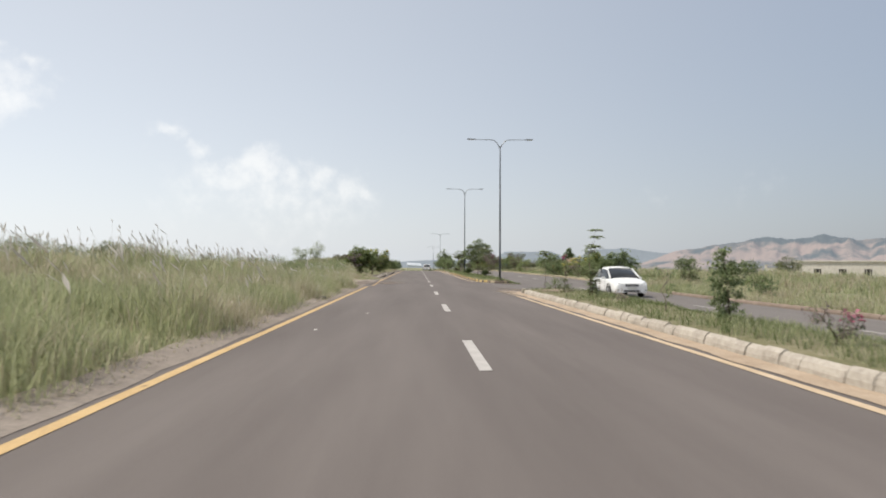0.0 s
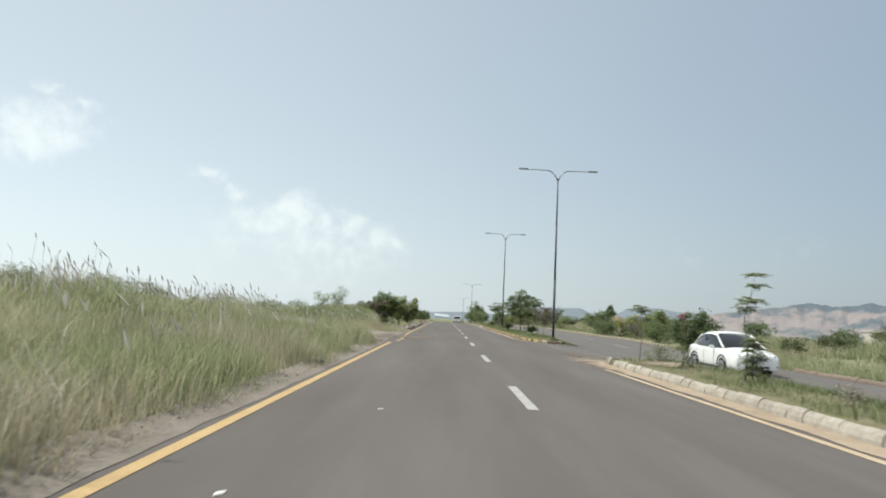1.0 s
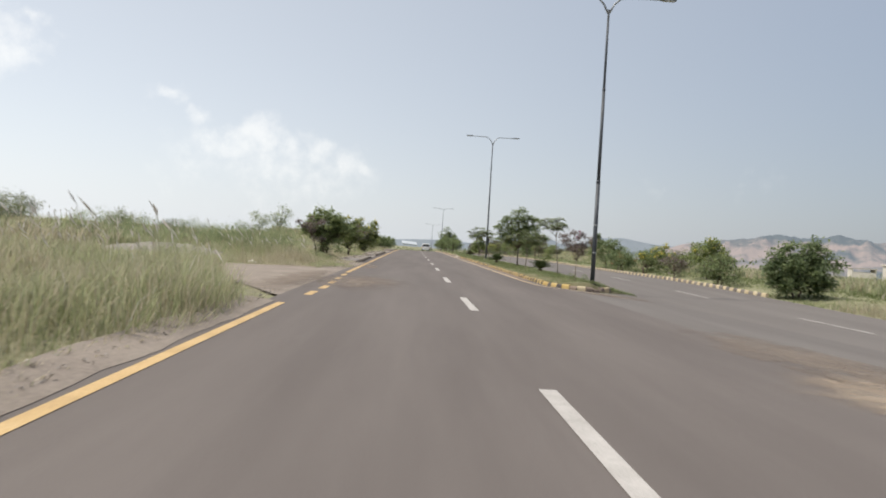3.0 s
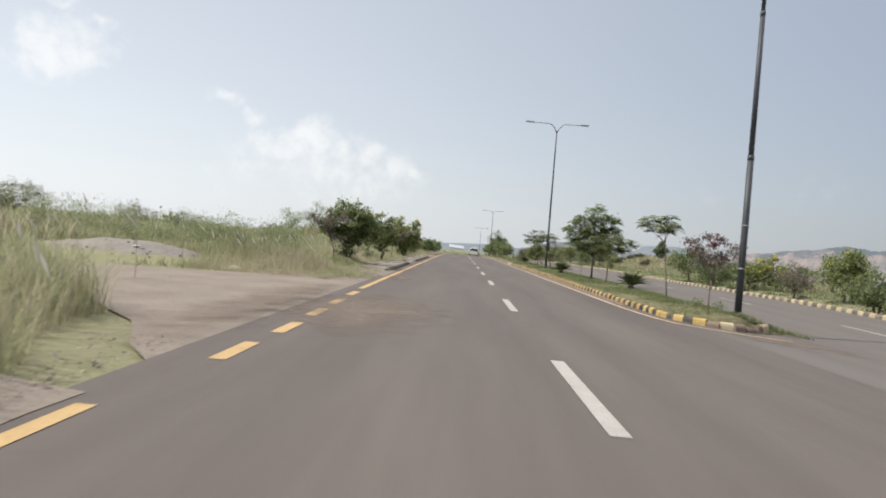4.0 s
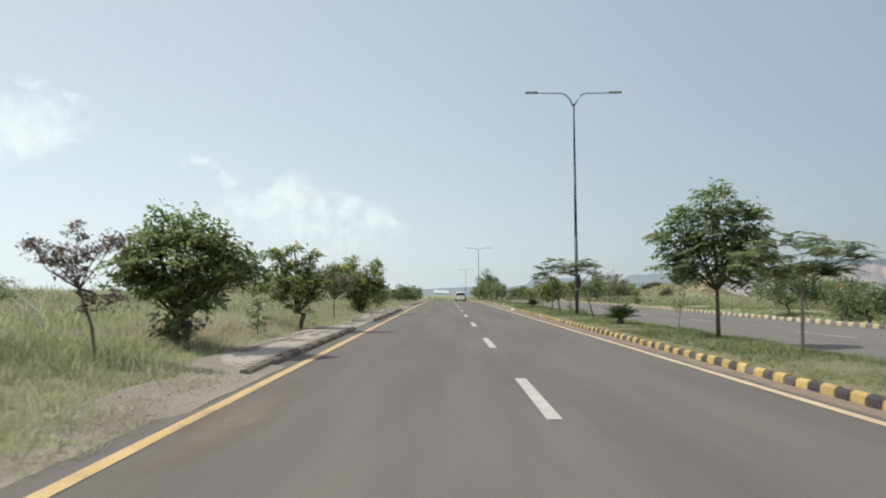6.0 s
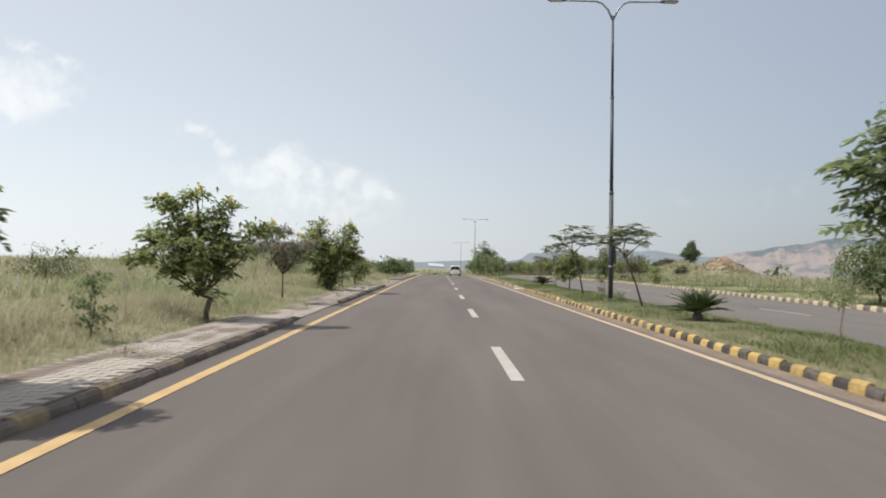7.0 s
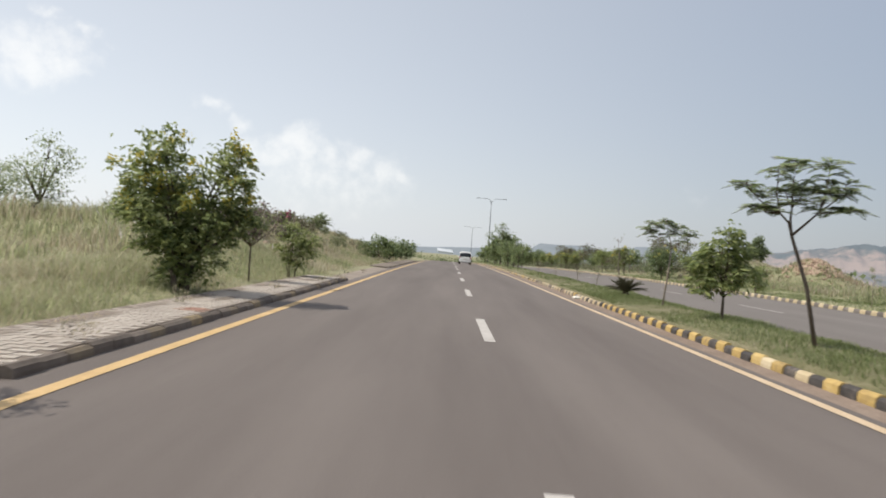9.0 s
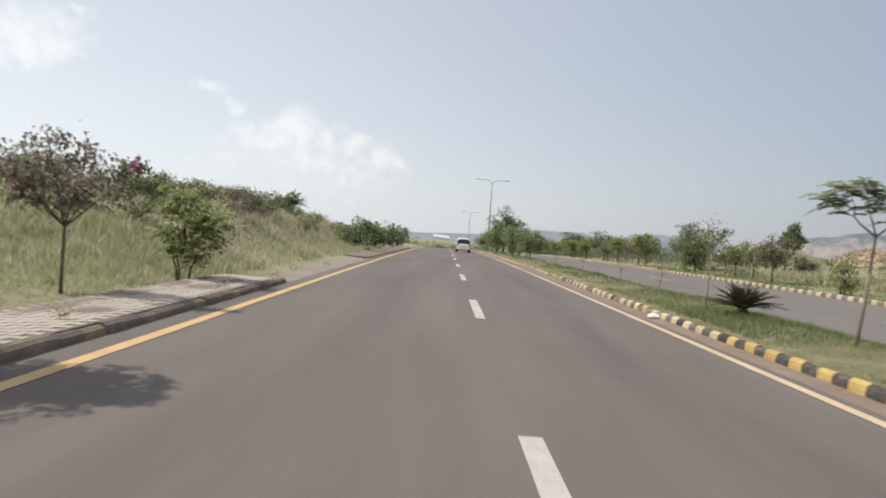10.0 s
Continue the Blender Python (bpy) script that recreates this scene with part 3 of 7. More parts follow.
for k in range(-1, 24):
    y1 = 4.2 + 9.32 * k
    tagged(paint("lane_dash", 10.33, 10.45, y1 - 3.2, y1, M_WHITE_LINE, "thin white lane dash on the far carriageway", height=far_z), group="far lane dashes")

# ---- medians ----
def median_top(y, u):
    """Height of the planted median at the fraction u across it."""
    base = prof(y) + 0.17 + 0.06 * math.sin(math.pi * u) + 0.05 * noise.noise((u * 3, y * 0.6, 4))
    return base + (far_z(y) - prof(y) - 0.12) * smooth(0.35, 1.0, u)


def median(name, ys, left, right, mat, label):
    n, verts, faces = 8, [], []
    for y in ys:
        for k in range(n + 1):
            u = k / n
            x = left(y) + (right(y) - left(y)) * u
            verts.append((x, y, median_top(y, u)))
    for j in range(len(ys) - 1):
        for k in range(n):
            a = j * (n + 1) + k
            faces.append((a, a + 1, a + n + 2, a + n + 1))
    rim = [j * (n + 1) for j in range(len(ys))] + [(len(ys) - 1) * (n + 1) + k for k in range(1, n + 1)] + [j * (n + 1) + n for j in range(len(ys) - 2, -1, -1)] + list(range(n - 1, 0, -1))
    low = len(verts)
    verts += [(verts[i][0], verts[i][1], verts[i][2] - 0.6) for i in rim]
    for a in range(len(rim)):
        b = (a + 1) % len(rim)
        faces.append((rim[a], rim[b], low + b, low + a))
    ob = mesh_object(name, verts, faces, mat)
    ob.data.polygons.foreach_set("use_smooth", [True] * len(ob.data.polygons))
    return tagged(ob, label, "median", kind="structure")


MED1_YS = list(np.arange(-18.0, 23.9, 0.7)) + list(np.arange(24.0, 27.5, 0.2))
median("median", MED1_YS, lambda y: 4.06 + 0.6 * max(0.0, (y - 26.3) / 1.1) ** 2, lambda y: far_near_edge(y) + 0.1 - 2.9 * max(0.0, (y - 24.6) / 2.9) ** 2, M_TURF, "low planted median of thin grass and earth")
MED2_YS = [45.55, 45.65, 45.8, 46.0, 46.3, 46.7, 47.3] + list(np.arange(48, 190, 1.0)) + list(np.arange(190, 301, 5.0))


def med2_left(y):
    return 3.9 + 0.85 * max(0.0, (47.0 - y) / 1.5) ** 2


median("median", MED2_YS, med2_left, lambda y: far_near_edge(y) + 0.1 - 1.35 * max(0.0, (48.0 - y) / 2.45) ** 2, M_TURF, "grassy planted median behind a painted kerb")


dust_patch(5.4, 24.6, 5.0, 2.5, 0, M_DUST, lambda x, y: median_top(y, (x - 4.06) / (8.4 - 4.06)) + 0.025, "bare sandy earth at the median's end")


def block_mesh(name, size, mat, lean=0.03):
    """One kerbstone: upright, its road face leaning back, worn round at the top edge. Origin at its foot."""
    w, d, h = size
    bm = bmesh.new()
    prof2 = [(0, -0.1), (lean * 0.15, h * 0.4), (lean * 0.55, h * 0.75), (lean, h - 0.025), (lean + 0.035, h), (d, h - 0.01), (d, -0.1)]
    ends = []
    for y in (-w / 2, w / 2):
        ends.append([bm.verts.new((x, y, z)) for x, z in prof2])
    k = len(prof2)
    for i in range(k):
        j = (i + 1) % k
        bm.faces.new((ends[0][i], ends[0][j], ends[1][j], ends[1][i]))
    bm.faces.new(ends[0][::-1])
    bm.faces.new(ends[1])
    bmesh.ops.recalc_face_normals(bm, faces=bm.faces)
    me = bpy.data.meshes.new(name)
    bm.to_mesh(me)
    bm.free()
    me.materials.append(mat)
    return me


def kerb(name, label, first, last, pitch, where, height, meshes, turn=0.0, singles=260, jitter=0.012):
    """A run of kerbstones, each a part; where(y) gives its face."""
    rng = random.Random(sum(map(ord, name)) + int(first * 10))
    base = tagged(new(name), label, "kerb", kind="structure")
    count = int((last - first) / pitch)
    rest, rest_faces, rest_mats = [], [], []
    paints = list(dict.fromkeys(m.materials[0] for m in meshes))
    for k in range(count):
        y = first + (k + 0.5) * pitch
        slope = (where(y + 0.3) - where(y - 0.3)) / 0.6
        where_to = pose(where(y) + rng.uniform(-jitter, jitter), y, height(y) + rng.uniform(-0.02, 0.012), rng.uniform(-0.4, 0.4), rng.uniform(-2.0, 2.0), turn - math.degrees(math.atan(slope)) + rng.uniform(-0.8, 0.8))
        if k >= singles:
            me, start = meshes[k % len(meshes)], len(rest)
            rest.extend(where_to @ v.co for v in me.vertices)
            for f in me.polygons:
                rest_faces.append(tuple(start + i for i in f.vertices))
                rest_mats.append(paints.index(me.materials[0]))
            continue
        ob = new("kerbstone", meshes[k % len(meshes)])
        ob.parent = base
        ob.matrix_basis = where_to
    if rest:
        ob = mesh_object("kerbstones", rest, rest_faces, paints, base)
        ob.data.polygons.foreach_set("material_index", rest_mats)
        ob["kind"] = "stuff"
    return base


STONE_B = block_mesh("kerbstone", (0.89, 0.17, 0.14), M_KERB_EARTH, 0.06)
STONE_S = block_mesh("kerbstone", (0.435, 0.16, 0.22), M_KERB, 0.075)
END_STONE = block_mesh("kerbstone", (0.355, 0.16, 0.24), M_KERB, 0.06)
YELLOW = block_mesh("kerbstone", (0.292, 0.14, 0.152), M_KERB_YELLOW, 0.025)
BLACK = block_mesh("kerbstone", (0.288, 0.14, 0.142), M_KERB_BLACK, 0.025)
FADED_Y = block_mesh("kerbstone", (0.35, 0.14, 0.17), material("sun_faded_yellow_paint", ((0.34, 0.27, 0.17), (0.48, 0.39, 0.25), (0.58, 0.5, 0.36)), 0.8, 16, 3.0, 0.35, per_object=0.3), 0.025)
FADED_B = block_mesh("kerbstone", (0.35, 0.14, 0.16), material("sun_faded_black_paint", ((0.09, 0.08, 0.075), (0.16, 0.14, 0.125), (0.28, 0.245, 0.21)), 0.8, 16, 3.0, 0.35, per_object=0.3), 0.025)
kerb("kerb", "bare concrete kerb of short worn stones along the median", -16.0, 26.3, 0.45, lambda y: 3.97, prof, [STONE_S])
WORN_Y = block_mesh("kerbstone", (0.288, 0.14, 0.145), FADED_Y.materials[0], 0.03)
WORN_B = block_mesh("kerbstone", (0.28, 0.14, 0.135), FADED_B.materials[0], 0.035)
CHIPPED = block_mesh("kerbstone", (0.275, 0.14, 0.13), M_KERB_EARTH, 0.05)


def worn_runs():
    """Fresh paint near the nose, faded and chipped stones further on."""
    pick = random.Random(12)
    return [pick.choice([(YELLOW, BLACK)[k % 2]] * 24 + [WORN_Y, WORN_B]) if k < 148 else pick.choice([(WORN_Y, WORN_B)[k % 2]] * 5 + [(YELLOW, BLACK)[k % 2]] * 2 + [CHIPPED]) for k in range(402)]


kerb("kerb", "kerb of yellow and black painted stones", 47.0, 170, 0.305, lambda y: 3.78, prof, worn_runs())
kerb("kerb", "yellow and black painted kerb of the far verge", 50, 190, 0.36, lambda y: far_far_edge(y) + 0.02, far_z, [FADED_Y, FADED_B])
kerb("kerb", "bare concrete kerb along the far verge", -10, 34, 0.9, lambda y: far_far_edge(y) + 0.02, far_z, [STONE_B, STONE_B])


def nose_stones():
    """The curved end of the planted median, with its broken stones."""
    base = tagged(new("kerb_end"), "rounded kerb end of worn yellow and black stones", "kerb", kind="structure")
    bend = [Vector(p) for p in ((3.78, 46.98, 0), (3.9, 46.4, 0), (4.16, 45.85, 0), (4.55, 45.5, 0), (5.05, 45.4, 0), (5.55, 45.55, 0), (5.95, 45.95, 0), (6.2, 46.5, 0), (6.35, 47.3, 0))]
    rng, run, k = random.Random(5), 0.15, 0
    for p, q in zip(bend, bend[1:]):
        d = q - p
        while run < d.length:
            c = p + d.normalized() * run
            ob = new("kerbstone", (YELLOW, BLACK)[k % 2] if k < 5 else rng.choice([WORN_B, CHIPPED, CHIPPED, WORN_Y]))
            ob.parent = base
            ob.matrix_basis = pose(c.x, c.y, prof(46) - 0.01 - (0.0 if k < 5 else rng.uniform(0.01, 0.06)), rng.uniform(-1, 1), rng.uniform(-2, 2), math.degrees(math.atan2(d.y, d.x)) + 90 + rng.uniform(-2, 2))
            run, k = run + 0.305, k + 1
        run -= d.length
    first = tagged(new("kerb_end"), "rounded end of the bare concrete kerb, its corner stone split", "kerb", kind="structure")
    bend = [Vector(p) for p in ((3.97, 26.4, 0), (4.0, 26.8, 0), (4.13, 27.18, 0), (4.42, 27.5, 0), (4.85, 27.65, 0), (5.35, 27.6, 0), (5.9, 27.35, 0), (6.4, 26.85, 0))]
    run, k = 0.12, 0
    for p, q in zip(bend, bend[1:]):
        d = q - p
        while run < d.length:
            c = p + d.normalized() * run
            ob = new("kerbstone", END_STONE)
            ob.parent = first
            ob.matrix_basis = pose(c.x, c.y, -0.01 - (0.0 if k < 3 else 0.03 * (k - 2)), rng.uniform(-1, 1), rng.uniform(-2, 2), math.degrees(math.atan2(d.y, d.x)) - 90 + rng.uniform(-2, 2))
            run, k = run + 0.36, k + 1
        run -= d.length


nose_stones()


# ---- paved footway on the near side ----
KERBED = [(58.4, 70.9), (78.1, 96.4), (114.2, 150)]


def foot_h(y):
    """Height of the footway over the road: raised, worn flush at a crossing, raised again."""
    up = smooth(58.0, 59.6, y) - smooth(71.0, 72.4, y) + smooth(77.6, 79.2, y) - smooth(95.4, 97.0, y) + 0.5 * smooth(111, 114, y)
    return 0.008 + 0.105 * up


def footway_bed(y0, y1, x0=-5.5, x1=-4.32):
    ys = list(np.arange(y0, y1 + 0.01, 0.4))
    ob = strip("footway", ys, lambda y: x0, lambda y: x1, lambda y, x: prof(y) + foot_h(y) + 0.004 + (0.03 if x < -4.9 else 0.0), M_BED, 0.3)
    return tagged(ob, "dusty footway of grey concrete pavers beside the road", "footway", kind="structure")


def paver_mesh(mat):
    bm = box_bm((0.247, 0.118, 0.06))
    for v in bm.verts:
        if v.co.z > 0:
            v.co.x *= 0.992
            v.co.y *= 0.95
    me = bpy.data.meshes.new("paver")
    bm.to_mesh(me)
    bm.free()
    me.materials.append(mat)
    return me


PAVERS = [paver_mesh(M_PAVER), paver_mesh(M_PAVER_RED)]


def lay_pavers(bed, y0, y1, x0=-5.47, x1=-4.34, singles=(0, 0)):
    """Running bond across the footway; those within singles are parts, the rest one joined part."""
    rng = random.Random(int(y0))
    rows = int((y1 - y0) / 0.121)
    co, faces, idx = [], [], []
    cube = [(-1, -1, -1), (1, -1, -1), (1, 1, -1), (-1, 1, -1), (-0.992, -0.95, 1), (0.992, -0.95, 1), (0.992, 0.95, 1), (-0.992, 0.95, 1)]
    quads = [(4, 5, 6, 7), (0, 1, 5, 4), (1, 2, 6, 5), (2, 3, 7, 6), (3, 0, 4, 7)]
    made = 0
    for r in range(rows):
        y = y0 + (r + 0.5) * 0.121
        x = x1 - 0.125 - (0.125 if r % 2 else 0.0)
        while x > x0 + 0.1:
            if rng.random() > 0.02:
                z = prof(y) + foot_h(y) + 0.009 + 0.03 * (-4.32 - x) / 1.18 + rng.uniform(-0.0015, 0.0015) - 0.03
                red = 1 if (x > x1 - 0.4 and noise.noise((0, y * 0.5, 2)) > 0.38) or noise.noise((x * 0.8, y * 0.8, 7)) > 0.75 else 0
                if singles[0] <= y <= singles[1] and made < 300:
                    made += 1
                    ob = new("paver", PAVERS[red])
                    ob.parent = bed
                    ob.matrix_basis = pose(x, y, z, rng.uniform(-0.7, 0.7), rng.uniform(-0.4, 0.4), rng.uniform(-0.5, 0.5))
                else:
                    tx, ty = rng.uniform(-0.006, 0.006), rng.uniform(-0.01, 0.01)
                    start = len(co)
                    for a, b, c in cube:
                        co.append((x + a * 0.1242, y + b * 0.0592, z + c * 0.03 + tx * a * 0.12 + ty * b * 0.06))
                    for q in quads:
                        faces.append([start + i for i in q])
                        idx.append(red)
            x -= 0.25
    if co:
        ob = array_object("pavers", co, faces, [M_PAVER, M_PAVER_RED], idx, bed)
        ob.data.polygons.foreach_set("use_smooth", [False] * len(faces))
        ob["kind"] = "stuff"


def footways():
    bed = footway_bed(58.6, 96.8)
    lay_pavers(bed, 58.8, 96.5, singles=(78.6, 85.5))
    footway_bed(113.5, 150)
    for y0, y1 in KERBED:
        kerb("footway_kerb", "low footway kerb with faded yellow and black paint", y0, y1, 0.425, lambda y: -4.19, lambda y: prof(y) - 0.005 - (0.05 if y > 100 else 0.0), [PALE_KB, PALE_KB, PALE_KY, PALE_KB, PALE_KB, PALE_KB, PALE_KY], turn=180)
    spill = random.Random(91)
    y = 59.5
    while y < 95.5:
        dust_patch(spill.uniform(-5.32, -5.15), y, spill.uniform(1.6, 3.0), spill.uniform(0.35, 0.6), spill.uniform(-6, 6), M_FILM, lambda px, py: prof(py) + foot_h(py) + 0.006 + 0.03 * (-4.28 - px), "drift of dust on the footway")
        if spill.random() < 0.6:
            dust_patch(spill.uniform(-4.95, -4.7), y, spill.uniform(1.0, 2.4), spill.uniform(0.4, 0.8), spill.uniform(-6, 6), M_FILM, lambda px, py: prof(py) + foot_h(py) + 0.006 + 0.03 * (-4.28 - px), "thin dirt film on the footway")
        y += spill.uniform(1.2, 2.2)


PALE_KB = block_mesh("kerbstone", (0.42, 0.15, 0.125), material("dusty_kerb_concrete", ((0.09, 0.075, 0.065), (0.15, 0.125, 0.105), (0.24, 0.2, 0.17)), 0.9, 12, 2.5, 0.4, per_object=0.3), 0.03)
PALE_KY = block_mesh("kerbstone", (0.42, 0.15, 0.125), material("worn_kerb_paint", ((0.12, 0.10, 0.085), (0.2, 0.16, 0.11), (0.38, 0.285, 0.15)), 0.85, 12, 2.5, 0.4, per_object=0.3), 0.03)
footways()


# ---- street lamps ----
def street_lamp(x, y, z, height=10.4, plinth=False, lean=0.0, arms=1.0):
    base = tagged(new("street_lamp"), "tall dark tapered street lamp with two curved arms", "street lamp", group="street lamps")
    base.matrix_basis = pose(x, y, z, 0, lean, 0)
    h = height
    runs = [([(0, 0, 0), (0, 0, h * 0.36)], [0.082, 0.072]), ([(0, 0, h * 0.355), (0, 0, h * 0.68)], [0.064, 0.055]), ([(0, 0, h * 0.675), (0, 0, h * 0.955)], [0.047, 0.04])]
    for points, radii in runs:
        tubes_object("pole_section", [(points, radii)], M_POLE, base, 10)
    for s in (0.357, 0.678):
        tubes_object("collar", [([(0, 0, h * s - 0.06), (0, 0, h * s + 0.06)], [0.076 if s < 0.5 else 0.059] * 2)], M_POLE, base, 10)
    for side in (-1, 1):
        pts = []
        for k in range(9):
            u = k / 8
            pts.append((side * arms * (0.02 + 1.72 * u ** 1.15 if k else 0.02), 0, h * 0.945 + 0.62 * (1 - (1 - min(1, u * 2.6)) ** 2) + 0.02 * u - 0.02))
        arm = tubes_object("arm", [(pts, [0.036 - 0.012 * k / 8 for k in range(9)])], M_STEEL, base, 7)
        head = box_bm((0.62, 0.2, 0.07), (side * (1.72 * arms + 0.26), 0, pts[-1][2] + 0.02), 0.025)
        lamp = part("lamp_head", head, M_STEEL, base)
        part("diffuser", box_bm((0.4, 0.15, 0.02), (side * (1.72 * arms + 0.29), 0, pts[-1][2] - 0.022), 0.005), M_LENS, lamp)
    part("base_plate", box_bm((0.36, 0.36, 0.03), (0, 0, 0.015), 0.004), M_POLE, base)
    for a in range(4):
        part("bolt", box_bm((0.03, 0.03, 0.07), (0.14 * (1 if a % 2 else -1), 0.14 * (1 if a > 1 else -1), 0.05), 0.006), M_STEEL, base)
    for zz in (1.17, 2.2):
        tubes_object("strap", [([(0, 0, zz - 0.02), (0, 0, zz + 0.02)], [0.085, 0.085])], M_STEEL, base, 10)
    if plinth:
        part("junction_box", box_bm((0.08, 0.16, 0.62), (0.118, 0.0, 1.56), 0.012), M_POLE, base)
        part("plinth", box_bm((0.42, 0.42, 0.14), (0, 0, -0.03), 0.02), M_CONCRETE, base, "rough concrete plinth")
    return base


street_lamp(5.5, 46.6, 0.16, 10.7, arms=1.14)
street_lamp(5.08, 78.55, 0.24, 10.45, plinth=True)
street_lamp(5.2, 170.6, prof(170.6) - 0.2, 9.95)
street_lamp(5.2, 247.0, prof(247) - 0.3, 9.95)


# ---- plants ----
def leaf_quads(rng, centres, size, spread=0.5, droop=0.35, narrow=0.5):
    """Folded diamond leaves at the centres, turned at random."""
    n = len(centres)
    yaw, pitch = rng.uniform(0, 2 * np.pi, n), rng.normal(-droop, spread, n)
    ln = 0.95 * size * rng.uniform(0.65, 1.3, n)
    d = np.stack([np.cos(yaw) * np.cos(pitch), np.sin(yaw) * np.cos(pitch), np.sin(pitch)], 1)
    s = np.stack([-np.sin(yaw), np.cos(yaw), rng.normal(0, 0.35, n)], 1)
    w = (ln * narrow * 0.5)[:, None]
    c = np.asarray(centres)
    co = np.empty((n, 4, 3))
    co[:, 0] = c - d * (ln / 2)[:, None]
    co[:, 1] = c + s * w + (0, 0, 0.02)
    co[:, 2] = c + d * (ln / 2)[:, None] - np.stack([0 * ln, 0 * ln, ln * 0.15], 1)
    co[:, 3] = c - s * w + (0, 0, 0.02)
    return co.reshape(-1, 3), np.arange(4 * n).reshape(n, 4)


def clump_points(rng, lobes, density, clump=0.22, per=22, fill=0.55):
    """Points for leaves in clumps over the outer parts of the lobes (x, y, z, radius, squash)."""
    out, tips = [], []
    for x, y, z, r, q in lobes:
        n = max(6, int(1.45 * density * r * r))
        v = rng.normal(size=(n, 3))
        v /= np.linalg.norm(v, axis=1)[:, None]
        v *= (rng.uniform(fill ** 3, 1.0, n) ** (1 / 3) * rng.uniform(0.72, 1.3, n))[:, None] * r
        v[:, 2] *= q
        cs = v + (x, y, z)
        tips.append(cs)
        for c in cs:
            k = int(1.5 * per * rng.uniform(0.4, 1.3))
            out.append(c + rng.normal(size=(k, 3)) * clump * rng.uniform(0.6, 1.15) * np.array((1, 1, 0.6)))
    return np.concatenate(out), np.concatenate(tips)


def spray_quads(rng, tips, hub, per, size, narrow):
    """Compound leaves that spread outwards from the ends of the twigs, pairs of drooping leaflets on each."""
    base = np.repeat(tips, per, axis=0)
    n = len(base)
    out = base - hub
    yaw = np.arctan2(out[:, 1], out[:, 0]) + rng.normal(0, 1.1, n)
    pitch = rng.uniform(-0.35, 0.6, n)
    ln = size * rng.uniform(0.7, 1.35, n)
    fwd = np.stack([np.cos(yaw), np.sin(yaw), 0 * yaw], 1)
    side = np.stack([-np.sin(yaw), np.cos(yaw), rng.normal(0, 0.15, n)], 1)
    quads = []
    for u, share in ((0.4, 0.85), (0.65, 1.0), (0.9, 0.8), (1.0, 0.7)):
        at_rib = base + fwd * (ln * u * np.cos(pitch))[:, None]
        at_rib[:, 2] += ln * (u * np.sin(pitch) - 0.35 * u * u)
        for sgn in ((-1, 1) if u < 1.0 else (0,)):
            d = side * sgn * 0.8 + fwd * 0.65
            d[:, 2] -= rng.uniform(0.1, 0.6, n)
            leaf = (ln * 0.52 * share * rng.uniform(0.8, 1.2, n))[:, None]
            w = np.cross(d, (0, 0, 1.0))
            w *= leaf * narrow * 0.5 / np.maximum(1e-3, np.linalg.norm(w, axis=1))[:, None]
            w[:, 2] += rng.normal(0, 0.012, n)
            quads.append(np.stack([at_rib, at_rib + d * leaf * 0.5 + w, at_rib + d * leaf, at_rib + d * leaf * 0.5 - w], 1))
    co = np.concatenate(quads).reshape(-1, 3)
    return co, np.arange(len(co)).reshape(-1, 4)


